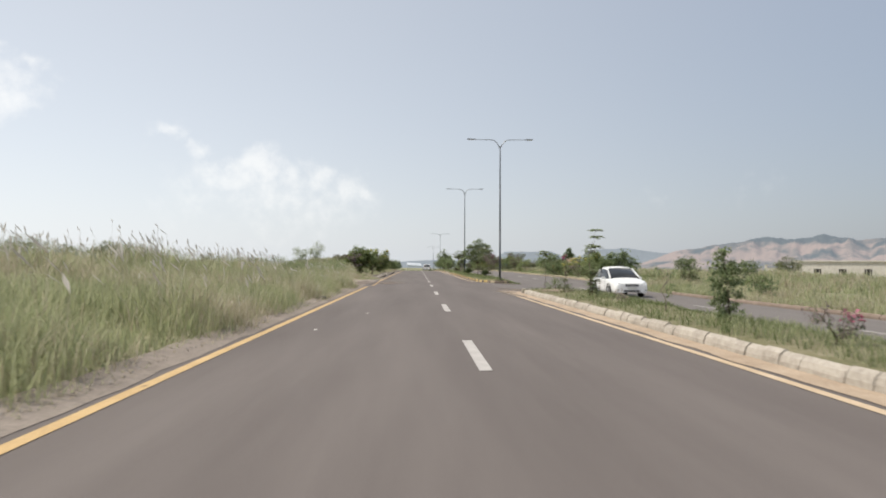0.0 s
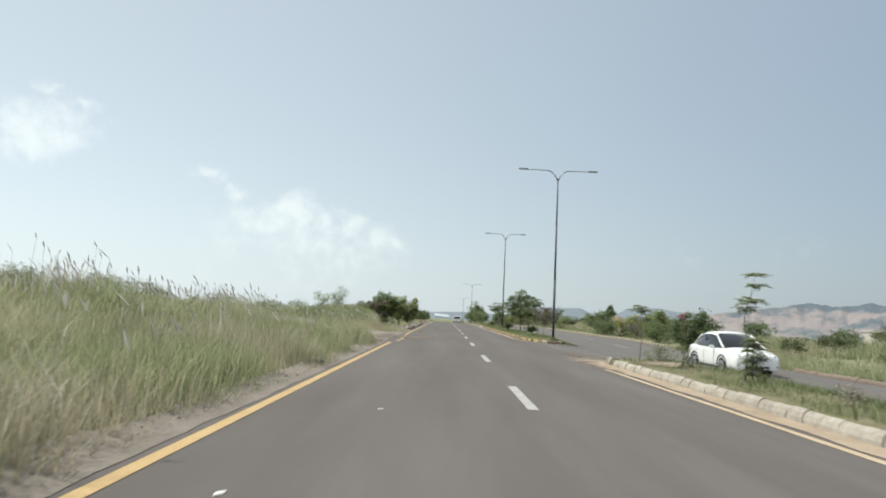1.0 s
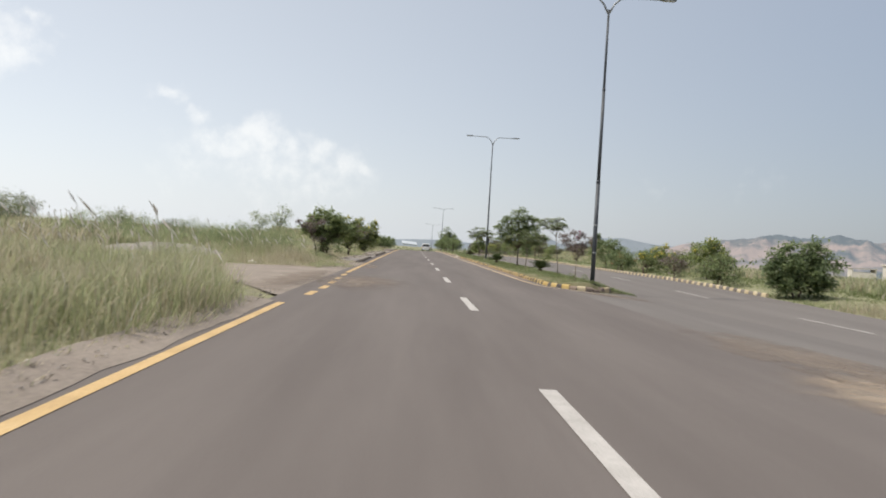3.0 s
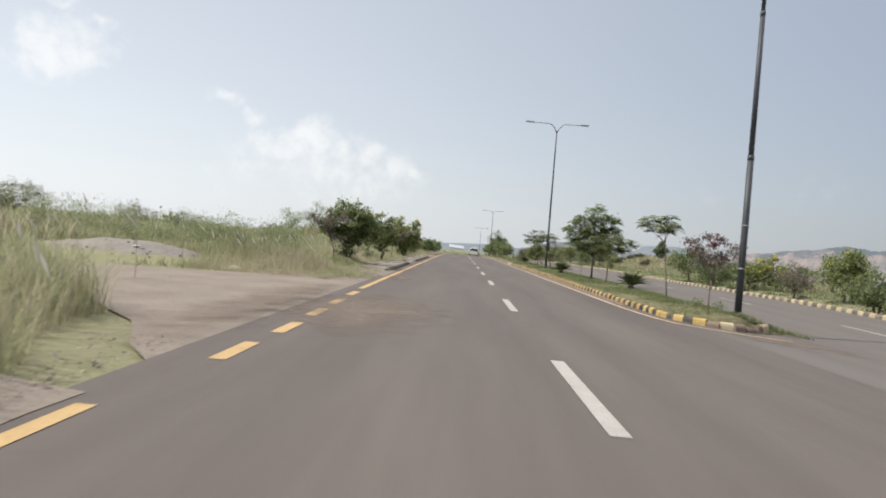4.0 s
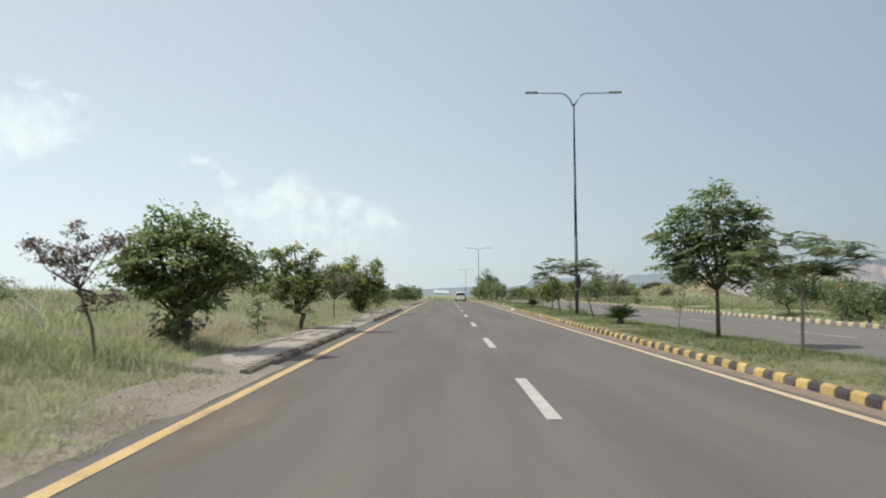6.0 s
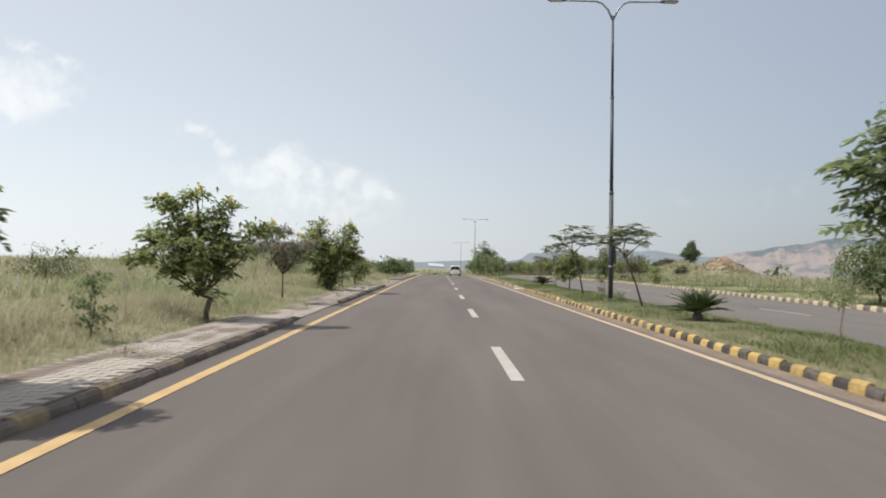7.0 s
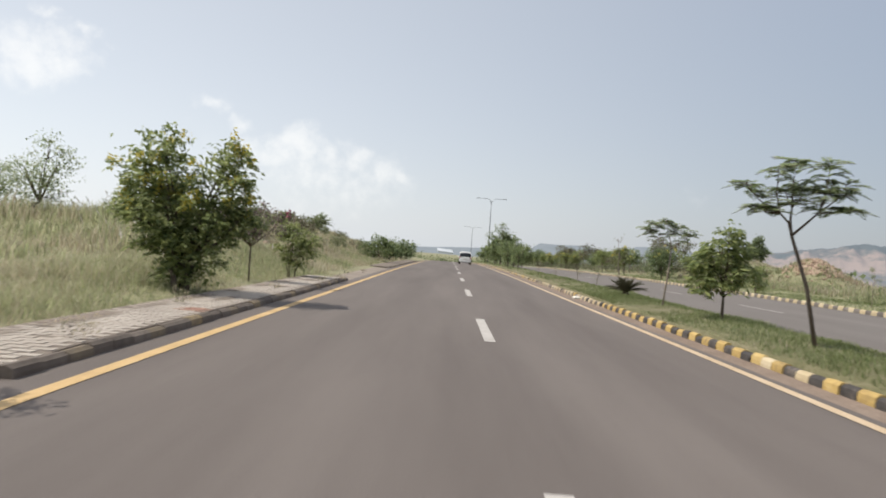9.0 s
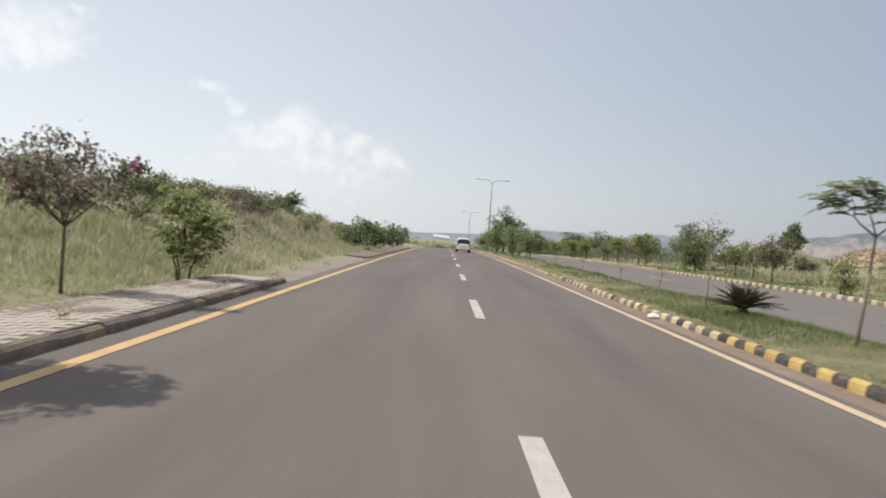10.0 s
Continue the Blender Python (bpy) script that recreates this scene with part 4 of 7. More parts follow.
def leafy_tree(name, at, label, category, lobes, trunk, leaf_mats, size=0.12, density=26, per=22, clump=0.2, seed=1, bark=None, flowers=None, narrow=0.5, stems=1, twigs=26, thick=0.045, group="", bend=0.0, spray=0.0, inner=0.3):
    """A tree or shrub. lobes: crown lobes relative to its foot; trunk: height at which the limbs part."""
    rng = np.random.default_rng(seed)
    base = new(name)
    base.matrix_basis = pose(*at)
    tagged(base, label, category, group=group)
    bark = bark or M_BARK
    pts, tips = clump_points(rng, lobes, density, clump, per)
    pts = pts[pts[:, 2] > 0.04]
    if spray:
        pts = pts[rng.random(len(pts)) < inner]
    top = max(l[2] for l in lobes)
    runs, limb_runs = [], []
    joint = Vector((bend, 0, trunk * 1.1))
    for s in range(stems):
        a = rng.uniform(0, 6.28)
        ox, oy = (0.12 * math.cos(a), 0.12 * math.sin(a)) if stems > 1 else (0, 0)
        fork = Vector((ox * 2.2 + bend, oy * 2.2, trunk))
        runs.append(([(ox, oy, -0.15), (ox * 1.2 + bend * 0.3, oy * 1.2 + rng.normal(0, 0.02), trunk * 0.5), tuple(fork)], [thick * 1.25, thick, thick * 0.85]))
        if stems > 1:
            limb_runs.append(([tuple(fork), tuple(fork.lerp(joint, 0.5)), tuple(joint)], [thick * 0.8, thick * 0.75, thick * 0.7]))
            fork = joint
        for lx, ly, lz, r, q in lobes:
            if stems > 1 and rng.random() < 0.4:
                continue
            mid = fork.lerp(Vector((lx, ly, lz)), 0.55) + Vector(rng.normal(0, 0.06, 3))
            limb_runs.append(([tuple(fork), tuple(mid), (lx, ly, lz + 0.2 * r)], [thick * 0.7, thick * 0.45, thick * 0.18]))
    picks = tips[rng.choice(len(tips), min(twigs, len(tips)), replace=False)]
    for p in picks:
        lx, ly, lz, r, q = min(lobes, key=lambda l: (l[0] - p[0]) ** 2 + (l[1] - p[1]) ** 2 + (l[2] - p[2]) ** 2)
        a = Vector((lx, ly, lz)) * 0.75 + Vector((bend, 0, trunk)) * 0.25
        limb_runs.append(([tuple(a), tuple(a.lerp(Vector(p), 0.5) + Vector(rng.normal(0, 0.03, 3))), tuple(p)], [thick * 0.3, thick * 0.2, thick * 0.1]))
    tubes_object("trunk", runs, bark, base, 8)
    tubes_object("branching", limb_runs, bark, base, 5)
    co, faces = leaf_quads(rng, pts, size, narrow=narrow)
    if spray:
        more, fans = spray_quads(rng, tips[tips[:, 2] > 0.25], np.mean(tips, axis=0), 3, 1.15 * spray, 0.42)
        co, faces = np.concatenate([co, more]), np.concatenate([faces, fans + len(co)])
    mats = list(leaf_mats)
    idx = rng.choice(len(mats), len(faces), p=[0.7, 0.3] if len(mats) == 2 else None)
    array_object("crown", co, faces, mats, idx, base)
    if flowers:
        mat, count, only_top = flowers
        cs = tips[tips[:, 2] > np.quantile(tips[:, 2], only_top)]
        cs = cs[rng.choice(len(cs), min(count, len(cs)), replace=False)]
        hub = np.mean(tips, axis=0)
        fp = np.concatenate([hub + (c - hub) * 1.09 + rng.normal(size=(18, 3)) * 0.06 for c in cs])
        co, faces = leaf_quads(rng, fp, 0.085, spread=0.9, narrow=0.9)
        array_object("blossom", co, faces, mat, None, base)
    return base


def frond_quads(rng, origin, yaw, rise, length, pairs, leaf, sag=0.5, vee=0.25, taper=True, width=0.4):
    """A feather-shaped leaf: pairs of leaflets along an arching midrib. Returns vertices of quads and the midrib."""
    quads, rib = [], []
    side = np.array((-math.sin(yaw), math.cos(yaw), 0.0))
    fwd = np.array((math.cos(yaw), math.sin(yaw), 0.0))
    for i in range(pairs + 1):
        u = i / pairs
        a = rise - sag * u
        p = np.asarray(origin) + fwd * length * u * math.cos(rise - sag * u * 0.5) + np.array((0, 0, length * u * math.sin(rise - sag * u * 0.5)))
        rib.append(tuple(p))
        if u < 0.12:
            continue
        ll = leaf * (math.sin(math.pi * min(1, 0.18 + 0.8 * u)) if taper else 1.0) * rng.uniform(0.85, 1.15)
        along = fwd * math.cos(a) + np.array((0, 0, math.sin(a)))
        for sgn in (-1, 1):
            d = side * sgn * 0.85 + along * 0.5 + np.array((0, 0, vee + rng.normal(0, 0.08)))
            d /= np.linalg.norm(d)
            tip = p + d * ll - np.array((0, 0, 0.12 * ll))
            wv = along * ll * width * 0.5
            mid = p + d * ll * 0.5
            quads += [p, mid + wv, tip, mid - wv]
    return quads, rib


def feather_tree(name, at, label, height, rosettes, seed=1, lean=(0, 0), fronds=11, length=0.5, mat=None, thick=0.035, group="", bark=None, leaf=0.115, pairs=15, lower=True, fork_at=0.52, flat=0):
    """A slender tree with umbrella tiers of feathery leaves. rosettes: where tiers sit, relative to the foot."""
    rng = np.random.default_rng(seed)
    base = tagged(new(name), label, "tree", group=group)
    base.matrix_basis = pose(*at)
    fork = Vector((lean[0], lean[1], height * fork_at))
    bark = bark or M_BARK
    if lower and len(rosettes) > 3:
        rosettes = list(rosettes) + [tuple(fork.lerp(Vector(r), 0.62) + Vector((0, 0, -0.06))) for r in rosettes[::3]] + [tuple(Vector(r) + Vector((rng.normal(0, 0.12), rng.normal(0, 0.12), 0.24))) for r in rosettes[:3]]
    kink = (lean[0] * 0.45 + rng.normal(0, 0.03), lean[1] * 0.5, height * 0.3)
    tubes_object("trunk", [([(0, 0, -0.15), kink, tuple(fork)], [thick * 1.2, thick, thick * 0.8])], bark, base, 8)
    runs, quads = [], []
    limbs = {}
    for r in rosettes:
        limbs.setdefault(0 if r[0] < lean[0] - 0.25 else 1 if r[0] < lean[0] + 0.3 else 2, []).append(Vector(r))
    for key, group_tips in limbs.items():
        middle = sum(group_tips, Vector()) / len(group_tips)
        limbs[key] = fork.lerp(middle, 0.55) + Vector((rng.normal(0, 0.03), rng.normal(0, 0.03), -0.06))
        runs.append(([tuple(fork), tuple(fork.lerp(limbs[key], 0.5) + Vector((rng.normal(0, 0.025), rng.normal(0, 0.025), 0.03))), tuple(limbs[key])], [thick * 0.7, thick * 0.55, thick * 0.42]))
    for r in rosettes:
        t = Vector(r)
        limb = limbs[0 if r[0] < lean[0] - 0.25 else 1 if r[0] < lean[0] + 0.3 else 2]
        mid = limb.lerp(t, 0.5) + Vector((rng.normal(0, 0.03), rng.normal(0, 0.03), -0.03))
        runs.append(([tuple(limb) if t.z > fork.z else (0, 0, t.z * 0.95), tuple(mid) if t.z > fork.z else tuple(t * 0.98), tuple(t)], [thick * 0.4, thick * 0.28, thick * 0.15]))
        a0 = rng.uniform(0, 6.28)
        count = int((fronds + 4) * 1.7)
        for k in range(count):
            u = 1.0 if k < 4 or flat > 1 else rng.uniform(0.1, 1.0)
            foot = limb.lerp(mid, u * 2) if u < 0.3 and t.z > fork.z else mid.lerp(t, u) if t.z > fork.z else t
            q, rib = frond_quads(rng, foot + Vector((0, 0, rng.uniform(-0.03, 0.05))), a0 + 2.4 * k + rng.normal(0, 0.2), rng.uniform(0.4, 1.1) if k < 3 and not flat else rng.uniform(-0.15, 0.4), length * rng.uniform(0.5, 1.1), pairs, leaf, sag=rng.uniform(0.3, 0.8), width=0.32)
            quads += q
            runs.append(([rib[0], rib[len(rib) // 2], rib[-1]], [0.006, 0.004, 0.003]))
    tubes_object("branching", runs, bark, base, 4)
    co = np.array(quads)
    array_object("crown", co, np.arange(len(co)).reshape(-1, 4), mat or M_LEAF_BLUE, None, base)
    return base


def cycad(at, spread=0.7, seed=1, fronds=56, mat=None, label="dark green spiky cycad on the grass median"):
    rng = np.random.default_rng(seed)
    base = tagged(new("cycad"), label, "cycad", group="cycads")
    base.matrix_basis = pose(*at)
    tubes_object("trunk", [([(0, 0, -0.1), (0, 0, 0.12), (0, 0, 0.2)], [0.11, 0.12, 0.06])], M_BARK, base, 8)
    for k in range(fronds):
        ring = k / fronds
        rise = 0.35 + 1.05 * ring + rng.normal(0, 0.1)
        ln = 0.88 * spread * rng.uniform(0.85, 1.2) * (1.08 - 0.25 * ring)
        q, rib = frond_quads(rng, (0, 0, 0.16), k * 2.4 + rng.normal(0, 0.1), rise, ln, 20, 0.15 * spread / 0.7, sag=0.6, vee=0.35, width=0.24)
        verts = [tuple(Vector(p) + Vector((0, 0, h))) for p in rib for h in (0.0, 0.014)]
        faces = [(2 * i, 2 * i + 2, 2 * i + 3, 2 * i + 1) for i in range(len(rib) - 1)]
        first = math.ceil(0.12 * 20 - 1e-9)
        for i in range(len(q) // 4):
            start = len(verts)
            verts += [tuple(c) for c in q[4 * i + 1:4 * i + 4]]
            faces.append((2 * (first + i // 2), start, start + 1, start + 2))
        mesh_object("frond", verts, faces, mat or M_CYCAD, base)
    return base


def sapling(at, height, seed=1, label="bare thin sapling tied to a stake", bare=True, mat=None):
    rng = np.random.default_rng(seed)
    base = tagged(new("sapling"), label, "sapling", group="saplings")
    base.matrix_basis = pose(*at)
    pts = [(0, 0, -0.1)] + [(rng.normal(0, 0.025) * k, rng.normal(0, 0.025), height * k / 4) for k in range(1, 5)]
    tubes_object("stem", [(pts, [0.016, 0.014, 0.012, 0.01, 0.006])], M_BARK_PALE, base, 6)
    runs, leaf_pts = [], []
    for k in range(7):
        z = height * rng.uniform(0.3, 0.95)
        a = rng.uniform(0, 6.28)
        ln = rng.uniform(0.12, 0.3) * height * 0.5 + 0.08
        tip = (ln * math.cos(a), ln * math.sin(a), z + ln * 0.7)
        runs.append(([(0, 0, z), (tip[0] * 0.5, tip[1] * 0.5, z + ln * 0.25), tip], [0.008, 0.006, 0.003]))
        leaf_pts += [np.array(tip) * u + np.array((0, 0, z)) * (1 - u) + rng.normal(0, 0.03, 3) for u in (0.5, 0.8, 1.0, 1.05)]
    for run in runs:
        tubes_object("branch", [run], M_BARK_PALE, base, 4)
    co, faces = leaf_quads(rng, np.array(leaf_pts if bare else leaf_pts * 6) + rng.normal(0, 0.04, (len(leaf_pts) * (1 if bare else 6), 3)), 0.07)
    array_object("leaves", co, faces, mat or M_LEAF, None, base)
    return base


def gz(x, y):
    """Where a plant stands: on the median, or on the open ground."""
    if 3.9 < x < far_near_edge(y) and not 27.0 < y < 45.6:
        return median_top(y, max(0.0, (x - 4.0) / (far_near_edge(y) - 3.9))) - 0.02
    return ground(x, y) - 0.02


def at(x, y, turn=0.0):
    return (x, y, gz(x, y), 0, 0, turn)


# first median
feather_tree("young_tree", at(5.35, 19.9), "thin young tree with two tiers of drooping leaves", 2.3, [(0.22, 0, 2.36), (0.24, 0.02, 2.12), (0.06, 0, 1.74), (0.2, 0.05, 1.8), (0.02, 0, 1.58)], seed=3, lean=(0.0, 0), fronds=3, length=0.36, thick=0.016, pairs=11, leaf=0.12, lower=False, flat=2)
feather_tree("young_tree", at(5.4, 19.6), "feathery green young tree in layers down to the ground", 1.0, [(0, 0, 0.2), (0.05, 0.05, 0.32), (-0.05, 0, 0.45), (0.04, 0, 0.58), (-0.03, 0.03, 0.7), (0.02, 0, 0.82), (0, 0, 0.95)], seed=4, fronds=6, length=0.34, thick=0.014, pairs=9, leaf=0.1, lower=False, fork_at=0.9, flat=2)
leafy_tree("shrub", at(5.3, 15.95), "small brown half-dry shrub", "shrub", [(0, 0, 0.28, 0.25, 0.9)], 0.1, [M_LEAF_PURPLE, M_GRASS_DRY], 0.06, 120, 14, 0.08, 5, thick=0.012)
sapling(at(5.4, 12.8), 1.05, 6, "forked thin sapling with few leaves", False)
leafy_tree("shrub", at(5.35, 9.35), "upright feathery green shrub on the median", "shrub", [(0, 0, 0.35, 0.26, 1.3), (-0.04, 0, 0.75, 0.27, 1.1), (-0.08, 0, 1.08, 0.22, 1.0), (-0.1, 0, 1.32, 0.12, 1.0)], 0.2, [M_LEAF_BLUE, M_LEAF_DARK], 0.07, 260, 24, 0.07, 7, thick=0.014)
leafy_tree("shrub", at(5.1, 5.65), "leaning twiggy shrub with dark purple leaves", "shrub", [(-0.25, 0, 0.42, 0.18, 0.8), (0.1, 0, 0.25, 0.22, 0.8)], 0.1, [M_LEAF_PURPLE, M_LEAF_DARK], 0.06, 130, 14, 0.07, 8, thick=0.012, flowers=(M_PINK, 1, 0.2))
leafy_tree("shrub", at(5.35, 25.7), "feathery green bush at the median's sandy end", "shrub", [(0, 0, 0.24, 0.34, 0.85), (0.3, 0.1, 0.22, 0.3, 0.8), (0.1, 0, 0.45, 0.24, 0.9), (-0.28, 0, 0.16, 0.24, 0.8)], 0.08, [M_LEAF_BLUE, M_SCRUB], 0.06, 130, 18, 0.08, 9, thick=0.012, narrow=0.3)
feather_tree("young_tree", at(5.1, 26.95), "thin young tree with a drooping feathery top", 1.85, [(0.0, 0, 1.72), (0.2, 0.05, 1.6), (0.3, 0, 1.32), (-0.12, 0, 1.62)], seed=27, lean=(0.04, 0), fronds=3, length=0.4, thick=0.012, pairs=11, leaf=0.12, lower=False, fork_at=0.62, flat=2)
leafy_tree("shrub", at(5.2, 23.3), "spindly shrub with sparse leaves and a pink tip", "shrub", [(0, 0, 0.18, 0.3, 0.8), (0.3, 0.2, 0.14, 0.22, 0.8), (0.02, 0, 0.6, 0.12, 1.2), (0.06, 0, 0.95, 0.1, 1.2), (0.03, 0, 1.28, 0.09, 1.0)], 0.08, [M_SCRUB, M_LEAF], 0.06, 130, 12, 0.07, 10, thick=0.012, flowers=(M_PINK, 1, 0.95))

# planted median
feather_tree("young_tree", at(5.2, 51.0), "slender leaning young tree with a feathery umbrella crown", 2.6, [(-0.45, 0, 2.45), (-0.85, 0.1, 2.25), (-0.15, -0.1, 2.5), (0.12, 0.2, 2.3), (-0.35, -0.3, 2.2), (-0.7, 0.2, 2.45), (-0.05, 0.3, 2.1)], 11, (-0.2, 0), 8, 0.42, thick=0.02, bark=M_BARK_PALE, lower=False, fork_at=0.66, flat=1)
leafy_tree("small_tree", at(4.95, 47.0), "thin pale-stemmed tree with a flat purple-pink crown", "tree", [(0.0, 0, 1.27, 0.31, 0.6), (-0.32, 0, 1.47, 0.27, 0.6), (0.36, 0, 1.42, 0.27, 0.6), (-0.47, 0, 1.72, 0.15, 0.6), (0.14, 0, 1.72, 0.19, 0.7), (0.54, 0, 1.62, 0.15, 0.6), (-0.11, 0, 1.82, 0.12, 0.7)], 0.8, [M_LEAF_PURPLE, M_SCRUB_BROWN], 0.08, 150, 15, 0.09, 12, bark=M_BARK_PALE, thick=0.018, flowers=(M_PINK, 2, 0.4))
cycad(at(5.3, 55.6), 0.76, 13)
feather_tree("young_tree", at(5.2, 59.5), "thin tree with a wide flat feathery crown", 2.3, [(-0.1, 0, 2.1), (0.45, 0.2, 2.1), (-0.55, 0.1, 2.0), (0.9, -0.1, 1.95), (-0.9, 0, 1.8), (0.2, -0.5, 1.85), (1.15, 0.1, 1.75), (-0.3, 0.5, 1.8), (0.5, 0.3, 1.6), (0, 0.1, 1.55), (0.75, 0, 1.5), (-0.5, 0, 1.5)], 14, (0.05, 0), 9, 0.42, M_LEAF, 0.026, bark=M_BARK_PALE, lower=False, fork_at=0.48, flat=1)
leafy_tree("tree", at(5.36, 63.4), "leafy young tree with a loose rounded crown", "tree", [(-0.75, 0, 2.2, 0.45, 0.7), (-0.05, 0.1, 2.5, 0.55, 0.8), (0.65, 0, 2.4, 0.45, 0.7), (0.02, 0, 3.35, 0.34, 0.8), (-0.1, 0, 2.95, 0.36, 0.8), (1.05, 0, 2.0, 0.33, 0.6), (-0.85, 0, 1.8, 0.34, 0.6), (0.2, -0.2, 1.85, 0.48, 0.7), (0.55, 0.1, 3.0, 0.3, 0.7), (-0.3, 0, 1.6, 0.36, 0.6), (-0.8, 0, 2.85, 0.2, 0.7), (-0.65, 0, 3.1, 0.12, 0.8), (-1.15, 0, 2.5, 0.13, 0.6), (0.95, 0.1, 3.05, 0.12, 0.7), (0.3, 0, 1.5, 0.34, 0.6)], 1.15, [M_LEAF, M_LEAF_BLUE], 0.13, 80, 19, 0.15, 15, thick=0.045, stems=1, spray=0.3, inner=0.42)
sapling(at(5.27, 65.7), 1.3, 16, "small thin tree with sparse leaves", False)
cycad(at(4.96, 70.5), 0.8, 17)
feather_tree("young_tree", at(5.0, 74.5), "slender leaning young tree with a feathery crown", 2.45, [(-0.75, 0, 2.3), (-1.15, 0.1, 2.05), (-0.3, 0.1, 2.4), (-0.9, -0.3, 2.2), (-1.2, -0.1, 1.9), (0.02, -0.2, 2.15), (-0.45, 0.3, 2.2), (-0.1, 0.1, 2.25)], 18, (-0.55, 0), 9, 0.42, thick=0.026, fork_at=0.6, lower=False, flat=1)
sapling(at(4.75, 78.3), 0.85, 20, "dark purple leaved sapling beside the lamp", False, M_LEAF_PURPLE)
feather_tree("young_tree", at(5.08, 82.7), "tall leaning tree with layered feathery leaves", 3.05, [(-1.0, 0, 2.1), (-1.2, 0.1, 2.45), (-0.65, 0, 2.4), (-0.45, 0.1, 2.85), (0.0, 0, 2.45), (0.08, 0.1, 2.85), (0.3, 0, 2.55), (0.3, -0.1, 2.15), (-0.85, -0.2, 2.7), (-0.3, 0.2, 2.55)], 21, (-0.5, 0), 8, 0.4, thick=0.03, fork_at=0.56, lower=False, flat=1)
leafy_tree("tree", at(5.24, 86.6), "small round tree with large drooping leaves", "tree", [(0.0, 0, 1.05, 0.36, 1.0), (-0.24, 0.1, 0.8, 0.3, 0.9), (0.26, 0, 1.0, 0.3, 0.9), (-0.09, 0, 1.5, 0.31, 0.9), (0.26, 0.1, 1.55, 0.22, 0.9), (0.04, 0, 1.9, 0.18, 0.9), (-0.34, 0, 1.25, 0.25, 0.9)], 0.5, [M_LEAF_FRESH, M_LEAF], 0.14, 95, 14, 0.12, 22, thick=0.03, spray=0.25, inner=0.6)
feather_tree("young_tree", at(5.17, 90.3), "thin pale-stemmed young tree with a flat feathery top", 2.35, [(-0.3, 0, 2.2), (0.0, 0.1, 2.3), (0.35, 0.1, 2.15), (0.6, -0.1, 2.0), (-0.5, 0.1, 2.05)], 23, (0.16, 0), 8, 0.4, thick=0.022, bark=M_BARK_PALE, fork_at=0.66, lower=False, flat=1)
cycad(at(5.05, 93.5), 0.7, 24, mat=M_CYCAD_DRY, label="brownish dusty cycad on the grass median")
for i, (x, y, h) in enumerate([(5.6, 96.6, 2.0), (5.55, 99.8, 0.9), (5.6, 104.2, 0.75), (5.5, 110, 0.7), (5.5, 117, 0.9)]):
    sapling(at(x, y), h, 30 + i)
leafy_tree("tree", at(5.3, 128.4), "low bushy tree on the median", "tree", [(0, 0, 1.1, 0.7, 1.0), (0.3, 0.2, 1.5, 0.45, 0.9)], 0.5, [M_LEAF, M_LEAF_DARK], 0.16, 40, 14, 0.2, 36)
leafy_tree("tree", at(5.1, 136), "bushy green tree on the median", "tree", [(0, 0, 1.4, 0.8, 1.0), (-0.2, 0.2, 2.1, 0.55, 0.9)], 0.5, [M_LEAF, M_LEAF_DARK], 0.18, 34, 14, 0.22, 37)
leafy_tree("tree", at(5.1, 145), "tall full leafy tree on the median", "tree", [(0, 0, 2.0, 1.5, 1.0), (-0.3, 0.2, 3.2, 1.0, 0.9), (0.6, 0, 3.0, 0.8, 0.9), (0.1, 0, 4.0, 0.55, 0.9), (-0.9, 0, 1.6, 0.9, 0.9)], 0.9, [M_LEAF, M_LEAF_DARK], 0.25, 22, 16, 0.3, 38, thick=0.08, spray=0.4)
leafy_tree("tree", at(5.2, 153), "rounded green tree on the median", "tree", [(0, 0, 1.6, 1.1, 1.0), (0.3, 0, 2.6, 0.8, 0.9)], 0.7, [M_LEAF, M_LEAF_DARK], 0.24, 24, 14, 0.28, 39)

for i, (x, y, h) in enumerate([(6.1, 132.5, 2.3), (5.9, 139.5, 3.0), (6.2, 149, 3.4), (5.5, 158, 3.3), (6.1, 164, 2.8), (5.4, 178, 3.2)]):
    r = 0.33 * h
    leafy_tree("tree", at(x, y), "bushy green tree in the planted median", "tree", [(0, 0, h * 0.5, r, 0.95), (r * 0.7, 0.2, h * 0.55, r * 0.7, 0.9), (-r * 0.7, 0, h * 0.45, r * 0.7, 0.9), (0.2, 0, h * 0.8, r * 0.6, 0.9)], h * 0.2, [[M_LEAF, M_LEAF_FRESH], [M_LEAF, M_LEAF_DARK]][i % 2], 0.2, 34, 15, 0.22, 980 + i, stems=2, twigs=12, group="trees on the median")

# beside the footway
leafy_tree("small_tree", at(-6.35, 57.9), "thin crooked small tree with dusky purple leaves", "tree", [(-0.45, 0, 1.72, 0.3, 0.5), (-0.85, 0.05, 1.68, 0.22, 0.5), (0.02, 0.1, 1.85, 0.24, 0.45), (-0.35, 0, 2.08, 0.15, 0.9), (-1.05, 0, 1.9, 0.1, 0.8), (-0.4, 0, 1.45, 0.24, 0.5), (0.22, 0, 1.95, 0.12, 0.5), (-0.1, 0, 0.95, 0.18, 0.7), (0.2, 0.1, 1.05, 0.16, 0.6), (-0.3, 0.1, 1.05, 0.14, 0.7)], 1.2, [M_LEAF_PURPLE, M_SCRUB_BROWN], 0.085, 130, 13, 0.08, 41, thick=0.022, bend=-0.3)
